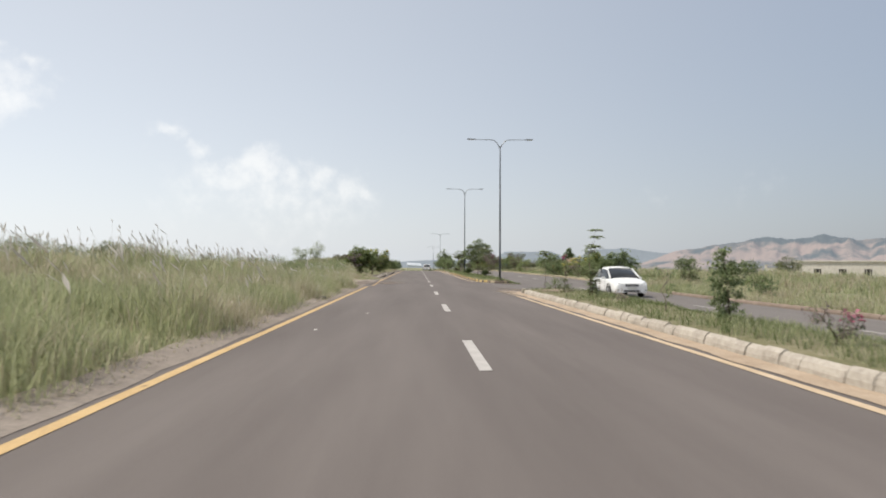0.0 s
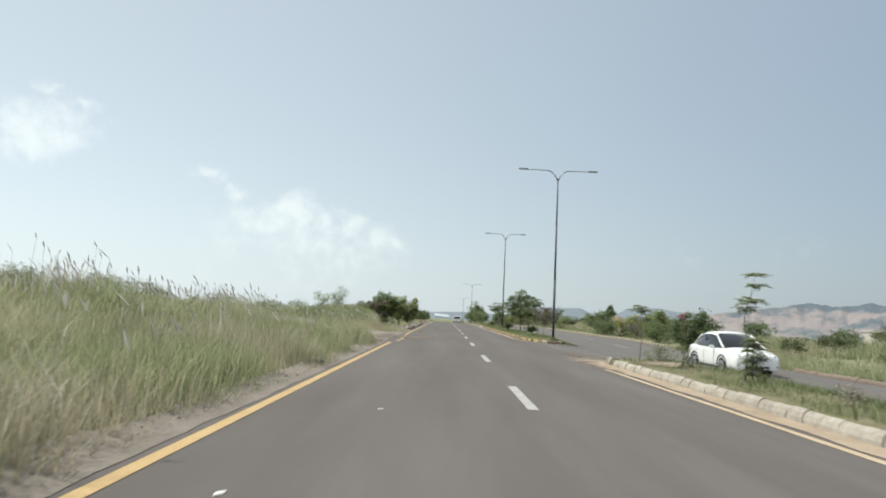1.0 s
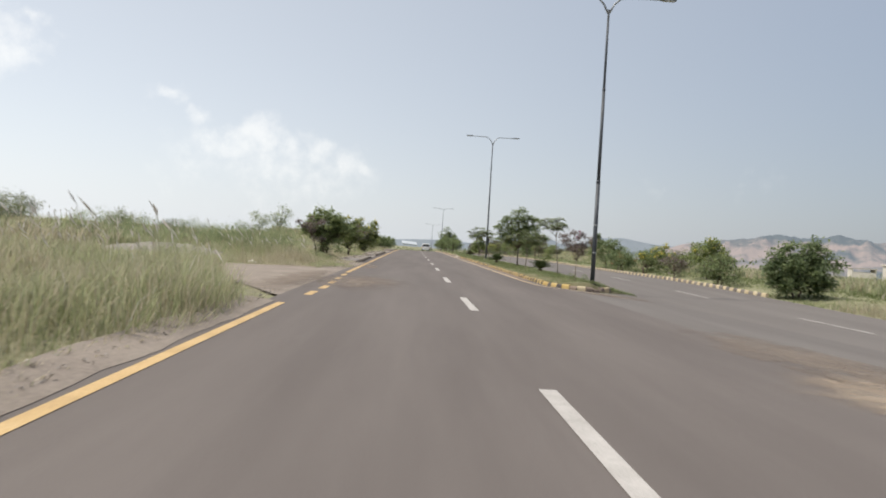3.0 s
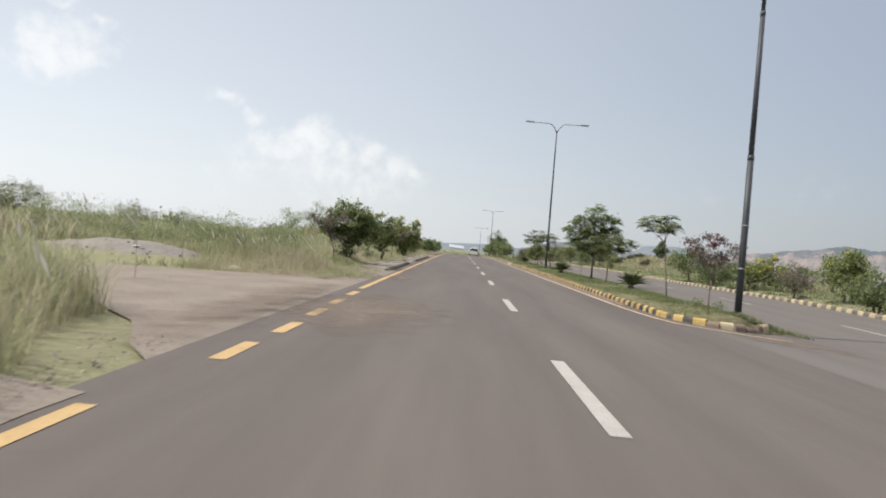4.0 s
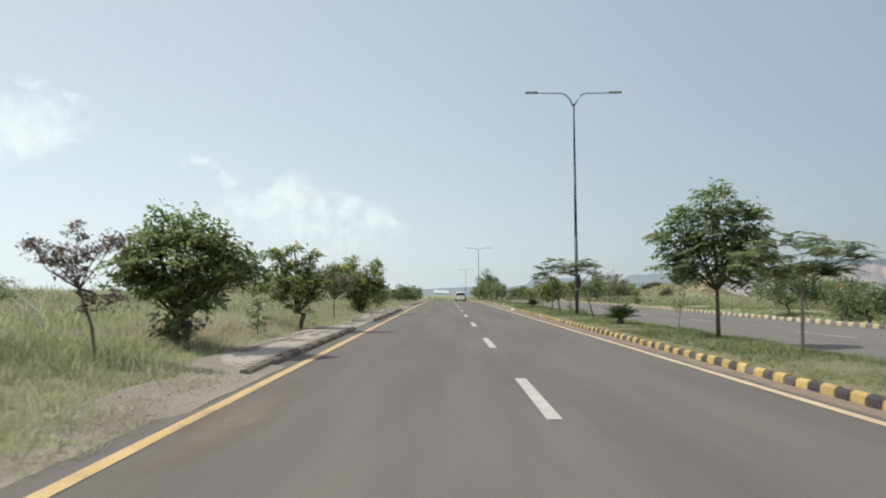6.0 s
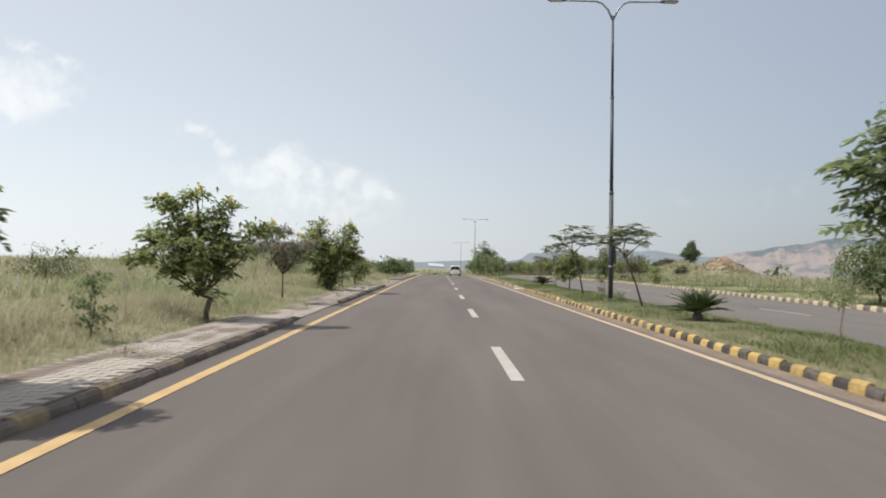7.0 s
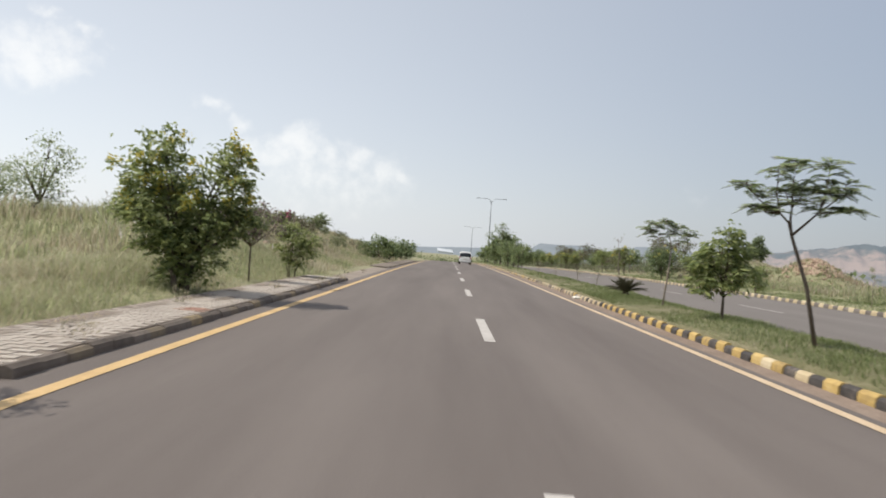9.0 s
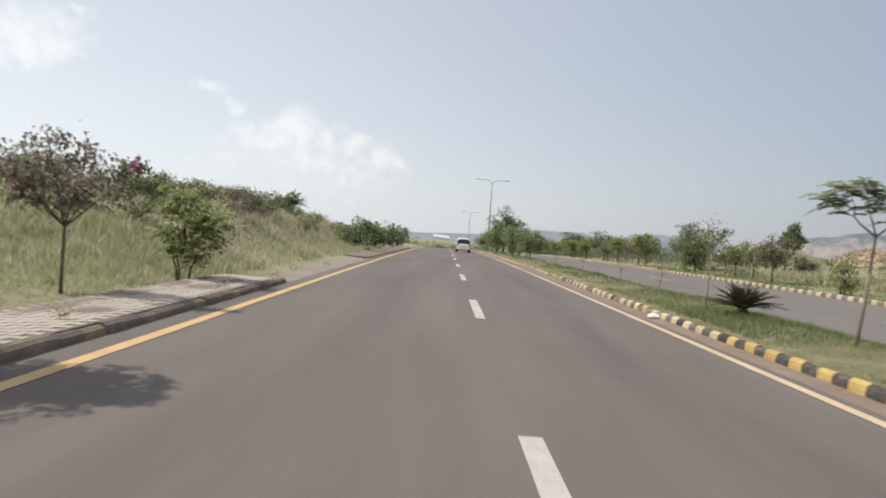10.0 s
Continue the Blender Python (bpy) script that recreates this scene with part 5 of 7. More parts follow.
leafy_tree("tree", at(-6.4, 61.2), "dense dark green tree leafy to the ground", "tree", [(0, 0, 0.9, 0.42, 1.3), (0.05, 0.1, 1.7, 0.85, 0.85), (-0.85, 0, 1.75, 0.5, 0.9), (-1.15, 0.1, 1.55, 0.32, 0.8), (0.95, 0.1, 1.75, 0.5, 0.85), (-0.1, 0, 2.45, 0.5, 0.8), (0.5, 0, 2.2, 0.45, 0.8), (-0.6, 0.1, 2.25, 0.36, 0.9), (0, 0, 0.4, 0.28, 0.9), (1.15, 0, 1.6, 0.38, 0.8), (-0.4, 0, 1.25, 0.4, 0.9), (0.5, 0, 1.25, 0.4, 0.9)], 0.5, [M_LEAF, M_LEAF_FRESH], 0.15, 75, 17, 0.16, 42, thick=0.06, stems=3, spray=0.24, inner=0.62)
leafy_tree("shrub", at(-6.1, 65.6), "small upright green shrub in the grass", "shrub", [(0, 0, 0.5, 0.28, 1.2), (0, 0, 0.85, 0.18, 1.0)], 0.2, [M_LEAF_DARK, M_LEAF], 0.09, 110, 14, 0.1, 43, thick=0.015)
leafy_tree("tree", at(-5.9, 69.6), "spreading tree with large open leaf clusters", "tree", [(-0.16, 0.0, 1.59, 0.6, 0.9), (-0.76, 0.08, 1.95, 0.4, 0.8), (0.56, 0.0, 1.73, 0.44, 0.7), (-0.48, 0.0, 2.4, 0.32, 0.8), (0.08, 0.08, 2.18, 0.36, 0.7), (-1.04, 0.0, 1.5, 0.32, 0.8), (1.0, 0.0, 2.0, 0.2, 0.6), (-0.8, 0.0, 2.67, 0.13, 0.7), (1.28, 0.0, 2.04, 0.12, 0.6), (0.0, 0.0, 1.06, 0.36, 1.1), (-0.48, 0.0, 1.19, 0.32, 0.9), (0.32, 0.0, 1.24, 0.32, 0.9), (-0.16, 0.0, 2.76, 0.16, 0.7), (0.4, 0.0, 2.53, 0.16, 0.7)], 0.55, [M_LEAF_FRESH, M_LEAF], 0.14, 84, 15, 0.11, 44, thick=0.042, stems=2, flowers=(M_FLOWER, 9, 0.4), spray=0.24, inner=0.55)
leafy_tree("small_tree", at(-6.0, 77.15), "small tree with a round purple-brown crown", "tree", [(0.1, 0, 1.75, 0.45, 0.6), (-0.45, 0, 1.95, 0.33, 0.6), (0.6, 0, 1.7, 0.36, 0.5), (0.0, 0, 2.2, 0.28, 0.7), (0.9, 0, 1.85, 0.22, 0.5), (-0.75, 0, 2.15, 0.2, 0.6), (0.1, 0, 1.4, 0.36, 0.55), (0.5, 0, 1.35, 0.25, 0.5), (-0.35, 0, 1.3, 0.3, 0.6), (0.15, 0, 1.15, 0.25, 0.6)], 0.85, [M_LEAF_PURPLE, M_LEAF], 0.09, 125, 14, 0.11, 45, thick=0.026)
leafy_tree("tree", at(-5.97, 85.8), "full green tree dotted with yellow flowers", "tree", [(-0.4, 0, 1.61, 0.8, 1.0), (-0.65, 0.1, 2.3, 0.65, 0.95), (0.7, 0, 2.16, 0.6, 1.0), (0.6, 0.1, 1.47, 0.55, 0.9), (-0.5, 0, 2.9, 0.4, 0.9), (0.85, 0, 2.71, 0.38, 0.9), (0.0, 0, 0.69, 0.36, 1.3), (-1.05, 0, 1.61, 0.35, 0.9), (1.2, 0, 1.56, 0.35, 0.7), (0.35, 0, 1.01, 0.55, 0.9), (-0.2, 0, 0.46, 0.32, 1.0), (0.25, 0.1, 0.41, 0.28, 1.0), (-0.3, 0, 1.06, 0.5, 0.9)], 0.5, [M_LEAF_FRESH, M_LEAF], 0.13, 85, 17, 0.15, 46, thick=0.055, stems=3, flowers=(M_FLOWER, 42, 0.5), spray=0.2, inner=0.6)
leafy_tree("small_tree", at(-6.05, 90.6), "small tree with purple leaves and pink blossom", "tree", [(-0.1, 0, 1.75, 0.45, 0.6), (0.55, 0, 1.6, 0.4, 0.55), (-0.6, 0, 1.7, 0.4, 0.6), (-0.3, 0, 2.15, 0.28, 0.8), (0.85, 0, 1.85, 0.25, 0.5), (-0.95, 0, 1.95, 0.25, 0.6), (0.3, 0, 2.05, 0.22, 0.7), (0, 0, 1.4, 0.36, 0.55), (-0.5, 0, 1.4, 0.28, 0.5)], 1.0, [M_LEAF_PURPLE, M_LEAF], 0.095, 90, 14, 0.11, 47, thick=0.022, flowers=(M_PINK, 4, 0.3))
leafy_tree("small_tree", at(-5.8, 94.3), "low bushy fresh green tree on the verge", "tree", [(0, 0, 1.23, 0.5, 1.0), (0.5, 0, 1.1, 0.4, 1.0), (-0.15, 0, 1.62, 0.3, 1.0), (0.2, 0, 0.72, 0.35, 1.0)], 0.5, [M_LEAF_FRESH, M_GRASS], 0.1, 110, 16, 0.12, 48, thick=0.02, stems=3, spray=0.2, inner=0.85)
leafy_tree("bush", at(-6.2, 124.5), "rounded dark green roadside bush", "bush", [(0, 0, 1.0, 1.0, 0.9), (-0.8, 0, 0.9, 0.8, 0.9), (0.6, 0, 1.3, 0.7, 0.8)], 0.4, [M_LEAF, M_LEAF_DARK], 0.2, 34, 16, 0.22, 49, stems=3)
leafy_tree("bush", at(-6.0, 131), "rounded green roadside bush", "bush", [(0, 0, 1.0, 0.9, 0.9), (0.6, 0, 0.8, 0.7, 0.8)], 0.4, [M_LEAF, M_LEAF_DARK], 0.2, 34, 16, 0.22, 50, stems=3)
leafy_tree("bush", at(-5.9, 144), "dark green bush beside the road", "bush", [(0, 0, 1.2, 1.1, 0.9), (-0.9, 0, 1.0, 0.8, 0.9), (0.8, 0, 1.0, 0.7, 0.9)], 0.4, [M_LEAF_DARK, M_LEAF], 0.22, 30, 16, 0.24, 51, stems=3)
leafy_tree("bush", at(-6.1, 158), "dark green bush beside the road", "bush", [(0, 0, 1.3, 1.2, 0.9), (-0.9, 0, 1.0, 0.9, 0.9)], 0.4, [M_LEAF_DARK, M_LEAF], 0.24, 28, 16, 0.26, 52, stems=3)
feather_tree("young_tree", at(-11.5, 127), "spiky bush on the crest of the bank", 1.4, [(0, 0, 1.1), (-0.4, 0, 0.85), (0.4, 0.1, 0.9), (0, 0.2, 0.6)], 53, (0, 0), 5, 1.0, M_LEAF, 0.05, leaf=0.22)

# beyond the far carriageway
leafy_tree("tree", at(15.7, 50.5), "dense rounded dark green tree", "tree", [(0, 0, 1.35, 1.15, 1.0), (0.8, 0, 1.35, 0.9, 0.95), (-0.75, 0, 1.25, 0.8, 0.95), (0.2, 0, 2.2, 0.7, 0.85), (0.9, 0, 0.7, 0.6, 0.9), (-0.5, 0, 0.7, 0.6, 0.9)], 0.4, [M_LEAF_DARK, M_LEAF], 0.17, 50, 18, 0.18, 61, stems=2, spray=0.26, inner=0.7)
leafy_tree("tree", at(16.9, 62.0), "bright green tree with yellowish flowers", "tree", [(0, 0, 1.5, 0.9, 0.9), (0.6, 0, 1.6, 0.7, 0.8), (-0.7, 0, 1.4, 0.6, 0.9), (0, 0, 2.1, 0.5, 0.8)], 0.6, [M_LEAF_FRESH, M_LEAF], 0.16, 48, 16, 0.18, 62, flowers=(M_FLOWER, 18, 0.4))
leafy_tree("small_tree", at(16.0, 64.8), "low open bush with brownish purple leaves", "bush", [(0, 0, 1.0, 0.55, 0.8), (0.6, 0, 0.9, 0.45, 0.7), (-0.6, 0, 1.05, 0.45, 0.7), (0.1, 0, 1.5, 0.3, 0.8), (0, 0, 0.5, 0.5, 0.9)], 0.4, [M_LEAF_PURPLE, M_SCRUB], 0.11, 60, 13, 0.15, 63)
leafy_tree("bush", at(16.2, 70.9), "green bush with yellow flowers", "bush", [(0.8, 0, 1.0, 0.9, 0.9), (1.6, 0, 1.0, 0.8, 0.9), (1.2, 0, 1.7, 0.5, 0.8), (0.0, 0, 1.1, 0.45, 0.7)], 0.4, [M_LEAF, M_LEAF_FRESH], 0.16, 48, 16, 0.18, 64, stems=3, flowers=(M_FLOWER, 60, 0.45))
leafy_tree("bush", at(16.0, 76.0), "bush with orange-red blossom among green leaves", "bush", [(0, 0, 0.8, 0.6, 0.9), (0.6, 0, 0.8, 0.5, 0.9)], 0.3, [M_LEAF, M_SCRUB], 0.13, 50, 14, 0.16, 65, stems=2, flowers=(M_RED, 24, 0.3))
leafy_tree("tree", at(16.5, 81.3), "broad rounded green tree", "tree", [(0, 0, 1.5, 1.1, 0.9), (1.1, 0, 1.4, 0.9, 0.8), (-1.1, 0, 1.4, 0.8, 0.8), (0.2, 0, 2.2, 0.6, 0.7)], 0.6, [M_LEAF, M_LEAF_DARK], 0.17, 44, 16, 0.2, 66, stems=2)
leafy_tree("shrub", at(16.9, 110.0), "upright bright green shrub", "shrub", [(0, 0, 0.7, 0.55, 1.1), (0.1, 0, 1.25, 0.4, 0.9)], 0.3, [M_LEAF_FRESH, M_LEAF], 0.14, 60, 16, 0.16, 67, stems=2)
sapling(at(17.1, 100.2), 1.7, 68, "dry bushy sapling on the far verge", False)
leafy_tree("tree", at(34, 147), "feathery dark tree on the grassy mound", "tree", [(0, 0, 3.4, 0.8, 0.8), (0.65, 0, 2.9, 0.8, 0.7), (-0.65, 0, 2.8, 0.8, 0.7), (0.1, 0, 4.2, 0.5, 0.9), (0, 0.2, 2.0, 0.8, 0.7)], 1.2, [M_LEAF_DARK, M_LEAF], 0.18, 75, 18, 0.15, 70)
leafy_tree("tree", at(17.4, 128.4), "dense rounded dark green tree on the far verge", "tree", [(0, 0, 1.3, 1.1, 1.0), (0.5, 0, 2.2, 0.8, 0.9), (-0.5, 0, 2.1, 0.7, 0.9)], 0.6, [M_LEAF_DARK, M_LEAF], 0.2, 34, 16, 0.22, 71, stems=2, flowers=(M_FLOWER, 12, 0.6))
ROW = random.Random(77)


def row_tree(x, y, h, kind):
    """A verge tree of uneven crown; kind picks its leaves."""
    r = h * ROW.uniform(0.26, 0.36)
    lobes = [(0, 0, h * 0.62, r, 0.85)]
    for k in range(5):
        lobes.append((ROW.uniform(-1.0, 1.0) * r, ROW.uniform(-0.5, 0.5) * r, h * ROW.uniform(0.45, 0.86), r * ROW.uniform(0.4, 0.75), ROW.uniform(0.65, 0.95)))
    words = ("medium green tree in the row on the far verge", "reddish small tree in the row on the far verge", "bright green tree in the row on the far verge", "yellow-flowering tree in the row on the far verge")[kind]
    leafy_tree("tree", at(x, y), words, "tree", lobes, h * 0.32, [[M_LEAF, M_LEAF_DARK], [M_SCRUB_BROWN, M_LEAF], [M_LEAF_FRESH, M_LEAF], [M_LEAF_FRESH, M_SCRUB]][kind], 0.16, 34, 14, 0.19, int(y * 7), twigs=14, group="trees along the far verge", flowers=(M_FLOWER, 16, 0.5) if kind == 3 else None)


for x, y, h, kind in [(16.9, 116.2, 2.7, 1), (17.4, 121.8, 2.3, 2), (19.6, 133, 3.7, 1), (17.0, 138.6, 2.8, 3), (17.6, 142.8, 3.0, 1), (16.9, 147.6, 2.6, 2), (17.2, 153, 2.6, 0), (18.0, 158, 3.5, 1), (17.1, 163.5, 2.9, 3), (18.4, 169, 3.2, 0), (20.5, 126, 2.4, 2), (21.0, 140, 3.0, 0), (20.4, 149, 3.1, 0), (20.8, 162, 3.3, 2)]:
    row_tree(x, y, h, kind)
y = 172.0
while y < 240:
    row_tree(far_far_edge(y) + ROW.uniform(1.6, 6.5), y, ROW.uniform(2.0, 3.8), ROW.choice([0, 0, 1, 2, 3]))
    y += ROW.uniform(2.6, 5.0)
for i, (x, y, h) in enumerate([(15.4, 57.2, 1.9), (15.2, 73.4, 2.0), (19.5, 66.5, 2.0), (20.5, 74, 1.9), (22.5, 87, 2.2), (25.5, 50.8, 1.7), (26.8, 51.5, 1.3), (30.0, 57, 1.8), (19.0, 44, 1.3), (21, 38, 1.1), (33, 78, 2.4), (38, 64, 2.2), (30, 100, 2.0), (17.0, 29.5, 0.8)]):
    leafy_tree("bush", at(x, y), "scrubby green bush on the far verge", "bush", [(0, 0, h * 0.5, h * 0.48, 0.9), (h * 0.3, 0, h * 0.55, h * 0.36, 0.8), (-h * 0.3, 0.1, h * 0.5, h * 0.34, 0.8)], h * 0.2, [[M_LEAF, M_SCRUB], [M_LEAF_DARK, M_LEAF], [M_SCRUB, M_LEAF]][i % 3], 0.15, 42, 14, 0.18, 200 + i, stems=2, twigs=10, group="bushes on the far verge")
# scrub on the near side field
for i, (x, y, h) in enumerate([(-31, 40.5, 3.2), (-27.5, 54.5, 2.6), (-44, 70, 3.6), (-50, 60, 3.4), (-38, 84, 3.2), (-22, 52, 1.4), (-26, 60, 2.2), (-33, 66, 2.6), (-36, 64, 2.2), (-20, 75, 1.9), (-28, 84, 2.4), (-13, 62, 1.3),
                               (-21.0, 41, 2.0), (-24.5, 40.5, 2.4), (-34, 39, 2.6), (-38, 41, 3.0), (-42, 55, 2.8), (-30, 70, 2.0), (-16, 81, 1.7), (-11.5, 104, 0.9), (-9.0, 99, 0.8), (-12, 100, 1.1), (-10.5, 108, 0.9), (-26, 38, 2.2), (-9.4, 92.6, 0.9)]):
    leafy_tree("bush", at(x, y), "grey-green scrub bush in the tall grass", "bush", [(0, 0, h * 0.5, h * 0.5, 0.85), (h * 0.4, 0.1, h * 0.5, h * 0.4, 0.8), (-h * 0.4, 0, h * 0.45, h * 0.38, 0.8)], h * 0.2, [[M_SCRUB, M_LEAF], [M_SCRUB, M_GRASS], [M_SCRUB, M_LEAF]][i % 3], 0.1, 60, 13, 0.17, 300 + i, stems=2, twigs=8, group="scrub bushes")

# on the bank and beyond it
leafy_tree("tree", at(-16.3, 97.5), "tall feathery grey-green bush behind the bank", "bush", [(0, 0, 1.6, 0.9, 0.9), (0.7, 0, 2.1, 0.6, 0.9), (-0.7, 0, 1.8, 0.7, 0.9), (0.3, 0, 2.8, 0.4, 1.0), (0, 0, 0.8, 0.9, 0.8)], 0.5, [M_LEAF_BLUE, M_GRASS], 0.11, 40, 14, 0.22, 801, stems=3)
leafy_tree("tree", at(-18.8, 98.2), "tall feathery grey-green bush behind the bank", "bush", [(0, 0, 1.5, 0.9, 0.9), (-0.6, 0, 2.1, 0.6, 0.9), (0.7, 0, 1.7, 0.6, 0.9), (0, 0, 0.7, 0.8, 0.8)], 0.5, [M_LEAF_BLUE, M_GRASS], 0.11, 40, 14, 0.22, 802, stems=3)
BANK = random.Random(55)
for i in range(40):
    x, y, h = BANK.uniform(-14.5, -8.4), BANK.uniform(93, 138), BANK.uniform(0.7, 1.25)
    if i < 15:
        x = BANK.uniform(-13.5, -10.8)
    leafy_tree("shrub", at(x, y), ("low brownish shrub on the grassy bank", "low olive green shrub on the grassy bank")[i % 2], "shrub", [(0, 0, h * 0.5, h * 0.55, 0.8), (h * 0.5, 0.1, h * 0.45, h * 0.45, 0.8), (-h * 0.5, 0, h * 0.4, h * 0.4, 0.8)], h * 0.2, [[M_SCRUB_BROWN, M_SCRUB], [M_SCRUB, M_LEAF]][i % 2], 0.1, 70, 12, 0.13, 820 + i, stems=2, twigs=8, thick=0.02, group="shrubs on the bank")
for i in range(12):
    x, y, h = BANK.uniform(23, 30), BANK.uniform(130, 145), BANK.uniform(0.6, 1.1)
    leafy_tree("bush", at(x, y), ("brown-green bush on the earth mound", "grey-green bush on the earth mound")[i % 2], "bush", [(0, 0, h * 0.5, h * 0.6, 0.75), (h * 0.6, 0.1, h * 0.45, h * 0.45, 0.75), (-h * 0.6, 0, h * 0.4, h * 0.42, 0.75)], h * 0.2, [[M_SCRUB_BROWN, M_SCRUB], [M_SCRUB, M_SCRUB_BROWN]][i % 2], 0.11, 110, 20, 0.11, 860 + i, stems=2, twigs=8, thick=0.02, group="bushes on the mound")

# weeds that have come up through the paving and at the kerbs
for i, (x, y, h) in enumerate([(-4.57, 79.6, 0.3), (-4.97, 75.6, 0.22), (-4.72, 88.3, 0.2), (-5.12, 83.6, 0.28), (-4.52, 92.7, 0.2), (-4.92, 64.2, 0.2), (-4.67, 96.9, 0.25), (-4.82, 99.5, 0.3), (-4.62, 103.4, 0.25)]):
    leafy_tree("weed", (x, y, prof(y) + (foot_h(y) if y < 97 else 0.03), 0, 0, 0), "dry weed growing out of the footway joints", "weed", [(0, 0, h * 0.5, h * 0.6, 0.8), (h * 0.5, 0.05, h * 0.4, h * 0.4, 0.8)], h * 0.2, [M_GRASS_DRY, M_SCRUB], 0.05, 300, 6, 0.05, 900 + i, twigs=14, thick=0.006, narrow=0.3, group="weeds on the footway")
for i, (x, y, h) in enumerate([(5.25, 78.2, 0.4), (4.75, 78.9, 0.45), (5.3, 79.0, 0.35), (5.5, 48.0, 0.3), (5.1, 48.3, 0.25)]):
    leafy_tree("weed", at(x, y), "tuft of green weeds at the lamp's foot", "weed", [(0, 0, h * 0.5, h * 0.5, 0.9), (h * 0.3, 0, h * 0.5, h * 0.4, 0.9)], h * 0.2, [M_LEAF, M_GRASS], 0.08, 200, 9, 0.07, 930 + i, twigs=10, thick=0.006, narrow=0.3, group="weeds on the median")

for i, (x, y, h) in enumerate([(-7.6, 54.6, 1.2), (-9.6, 54.4, 1.5), (-8.5, 56.8, 1.6), (-10.9, 56.2, 1.65), (-13.5, 59.5, 1.8), (-15.5, 57.0, 1.8), (-18.0, 58.0, 2.0)]):
    leafy_tree("bush", at(x, y), "soft grey-green bush grown through with tall grass", "bush", [(0, 0, h * 0.5, h * 0.55, 0.85), (h * 0.5, 0.1, h * 0.5, h * 0.42, 0.8), (-h * 0.5, 0, h * 0.45, h * 0.4, 0.8)], h * 0.2, [M_LEAF_BLUE, M_GRASS], 0.09, 60, 18, 0.17, 960 + i, stems=2, twigs=6, narrow=0.3, thick=0.012, group="scrub bushes")


# ---- grass ----
def blades(rng, xy, z, height, width, lean=0.5):
    """Bent blades of three triangles each."""
    n = len(xy)
    yaw = rng.uniform(0, 2 * np.pi, n)
    h = height * rng.uniform(0.55, 1.25, n)
    w = width * rng.uniform(0.7, 1.4, n)
    bend = np.abs(rng.normal(lean, 0.22, n)) * h
    fwd = np.stack([np.cos(yaw), np.sin(yaw), 0 * yaw], 1)
    side = np.stack([-np.sin(yaw), np.cos(yaw), 0 * yaw], 1)
    root = np.column_stack([xy, z])
    upv = np.array((0, 0, 1.0))
    co = np.empty((n, 5, 3))
    co[:, 0], co[:, 1] = root - side * w[:, None] / 2, root + side * w[:, None] / 2
    mid = root + upv * (h * 0.6)[:, None] + fwd * (bend * 0.3)[:, None]
    co[:, 2], co[:, 3] = mid - side * w[:, None] * 0.4, mid + side * w[:, None] * 0.4
    co[:, 4] = root + upv * (h * 0.95)[:, None] + fwd * bend[:, None]
    base = np.arange(n)[:, None] * 5
    tris = np.concatenate([base + (0, 1, 3), base + (0, 3, 2), base + (2, 3, 4)], 1).reshape(-1, 3)
    return co.reshape(-1, 3), tris, co[:, 4]


def scatter(rng, x0, x1, y0, y1, per_m2, clumps=0.7):
    n = int(abs(x1 - x0) * (y1 - y0) * per_m2)
    heads = max(1, int(n / 9))
    cx, cy = rng.uniform(x0, x1, heads), rng.uniform(y0, y1, heads)
    k = rng.integers(0, heads, n)
    tuft = rng.random(n) < clumps
    x = np.where(tuft, cx[k] + rng.normal(0, 0.09, n), rng.uniform(x0, x1, n))
    y = np.where(tuft, cy[k] + rng.normal(0, 0.09, n), rng.uniform(y0, y1, n))
    return np.column_stack([x, y])


def clear_of_roads(x, y):
    """Whether grass may grow at the place."""
    if math.hypot((x + 12.2) / 2.8, (y - 51.6) / 1.9) < 1 + 0.3 * noise.noise((x * 0.6, y * 0.6, 13)):
        return False
    if x < -3.9:
        if y < 40 or y > 50:
            if 58.4 < y < 97 and x > -5.38 - 0.12 * noise.noise((5, y * 0.8, 1)):
                return False
            edge = -4.05 - 0.2 * noise.noise((2, y * 0.35, 0)) - (0.5 * smooth(33, 40, y) * 4 if y < 40 else 0) - (1.0 * (1 - smooth(50, 53.5, y)) if 50 < y < 58 else 0)
            return x < edge
        rows = [(-5.4, 39.2, 51.6), (-7, 41.0, 50.0), (-10, 42.6, 49.2), (-16, 43.4, 49.0), (-26, 44.0, 49.4), (-40, 45.0, 50.6)]
        for (xa, a0, b0), (xb, a1, b1) in zip(rows, rows[1:]):
            if xb <= x <= xa:
                u = (xa - x) / (xa - xb)
                wob = 0.5 * noise.noise((x * 0.5, y * 0.3, 8))
                return not (a0 + (a1 - a0) * u + wob < y < b0 + (b1 - b0) * u + wob)
        return x < -40
    if x > 7:
        return x > far_far_edge(y) + 0.22
    if 27.0 < y < 45.6:
        return False
    return (3.93 if y > 46 else 4.2) < x < far_near_edge(y) + 0.15


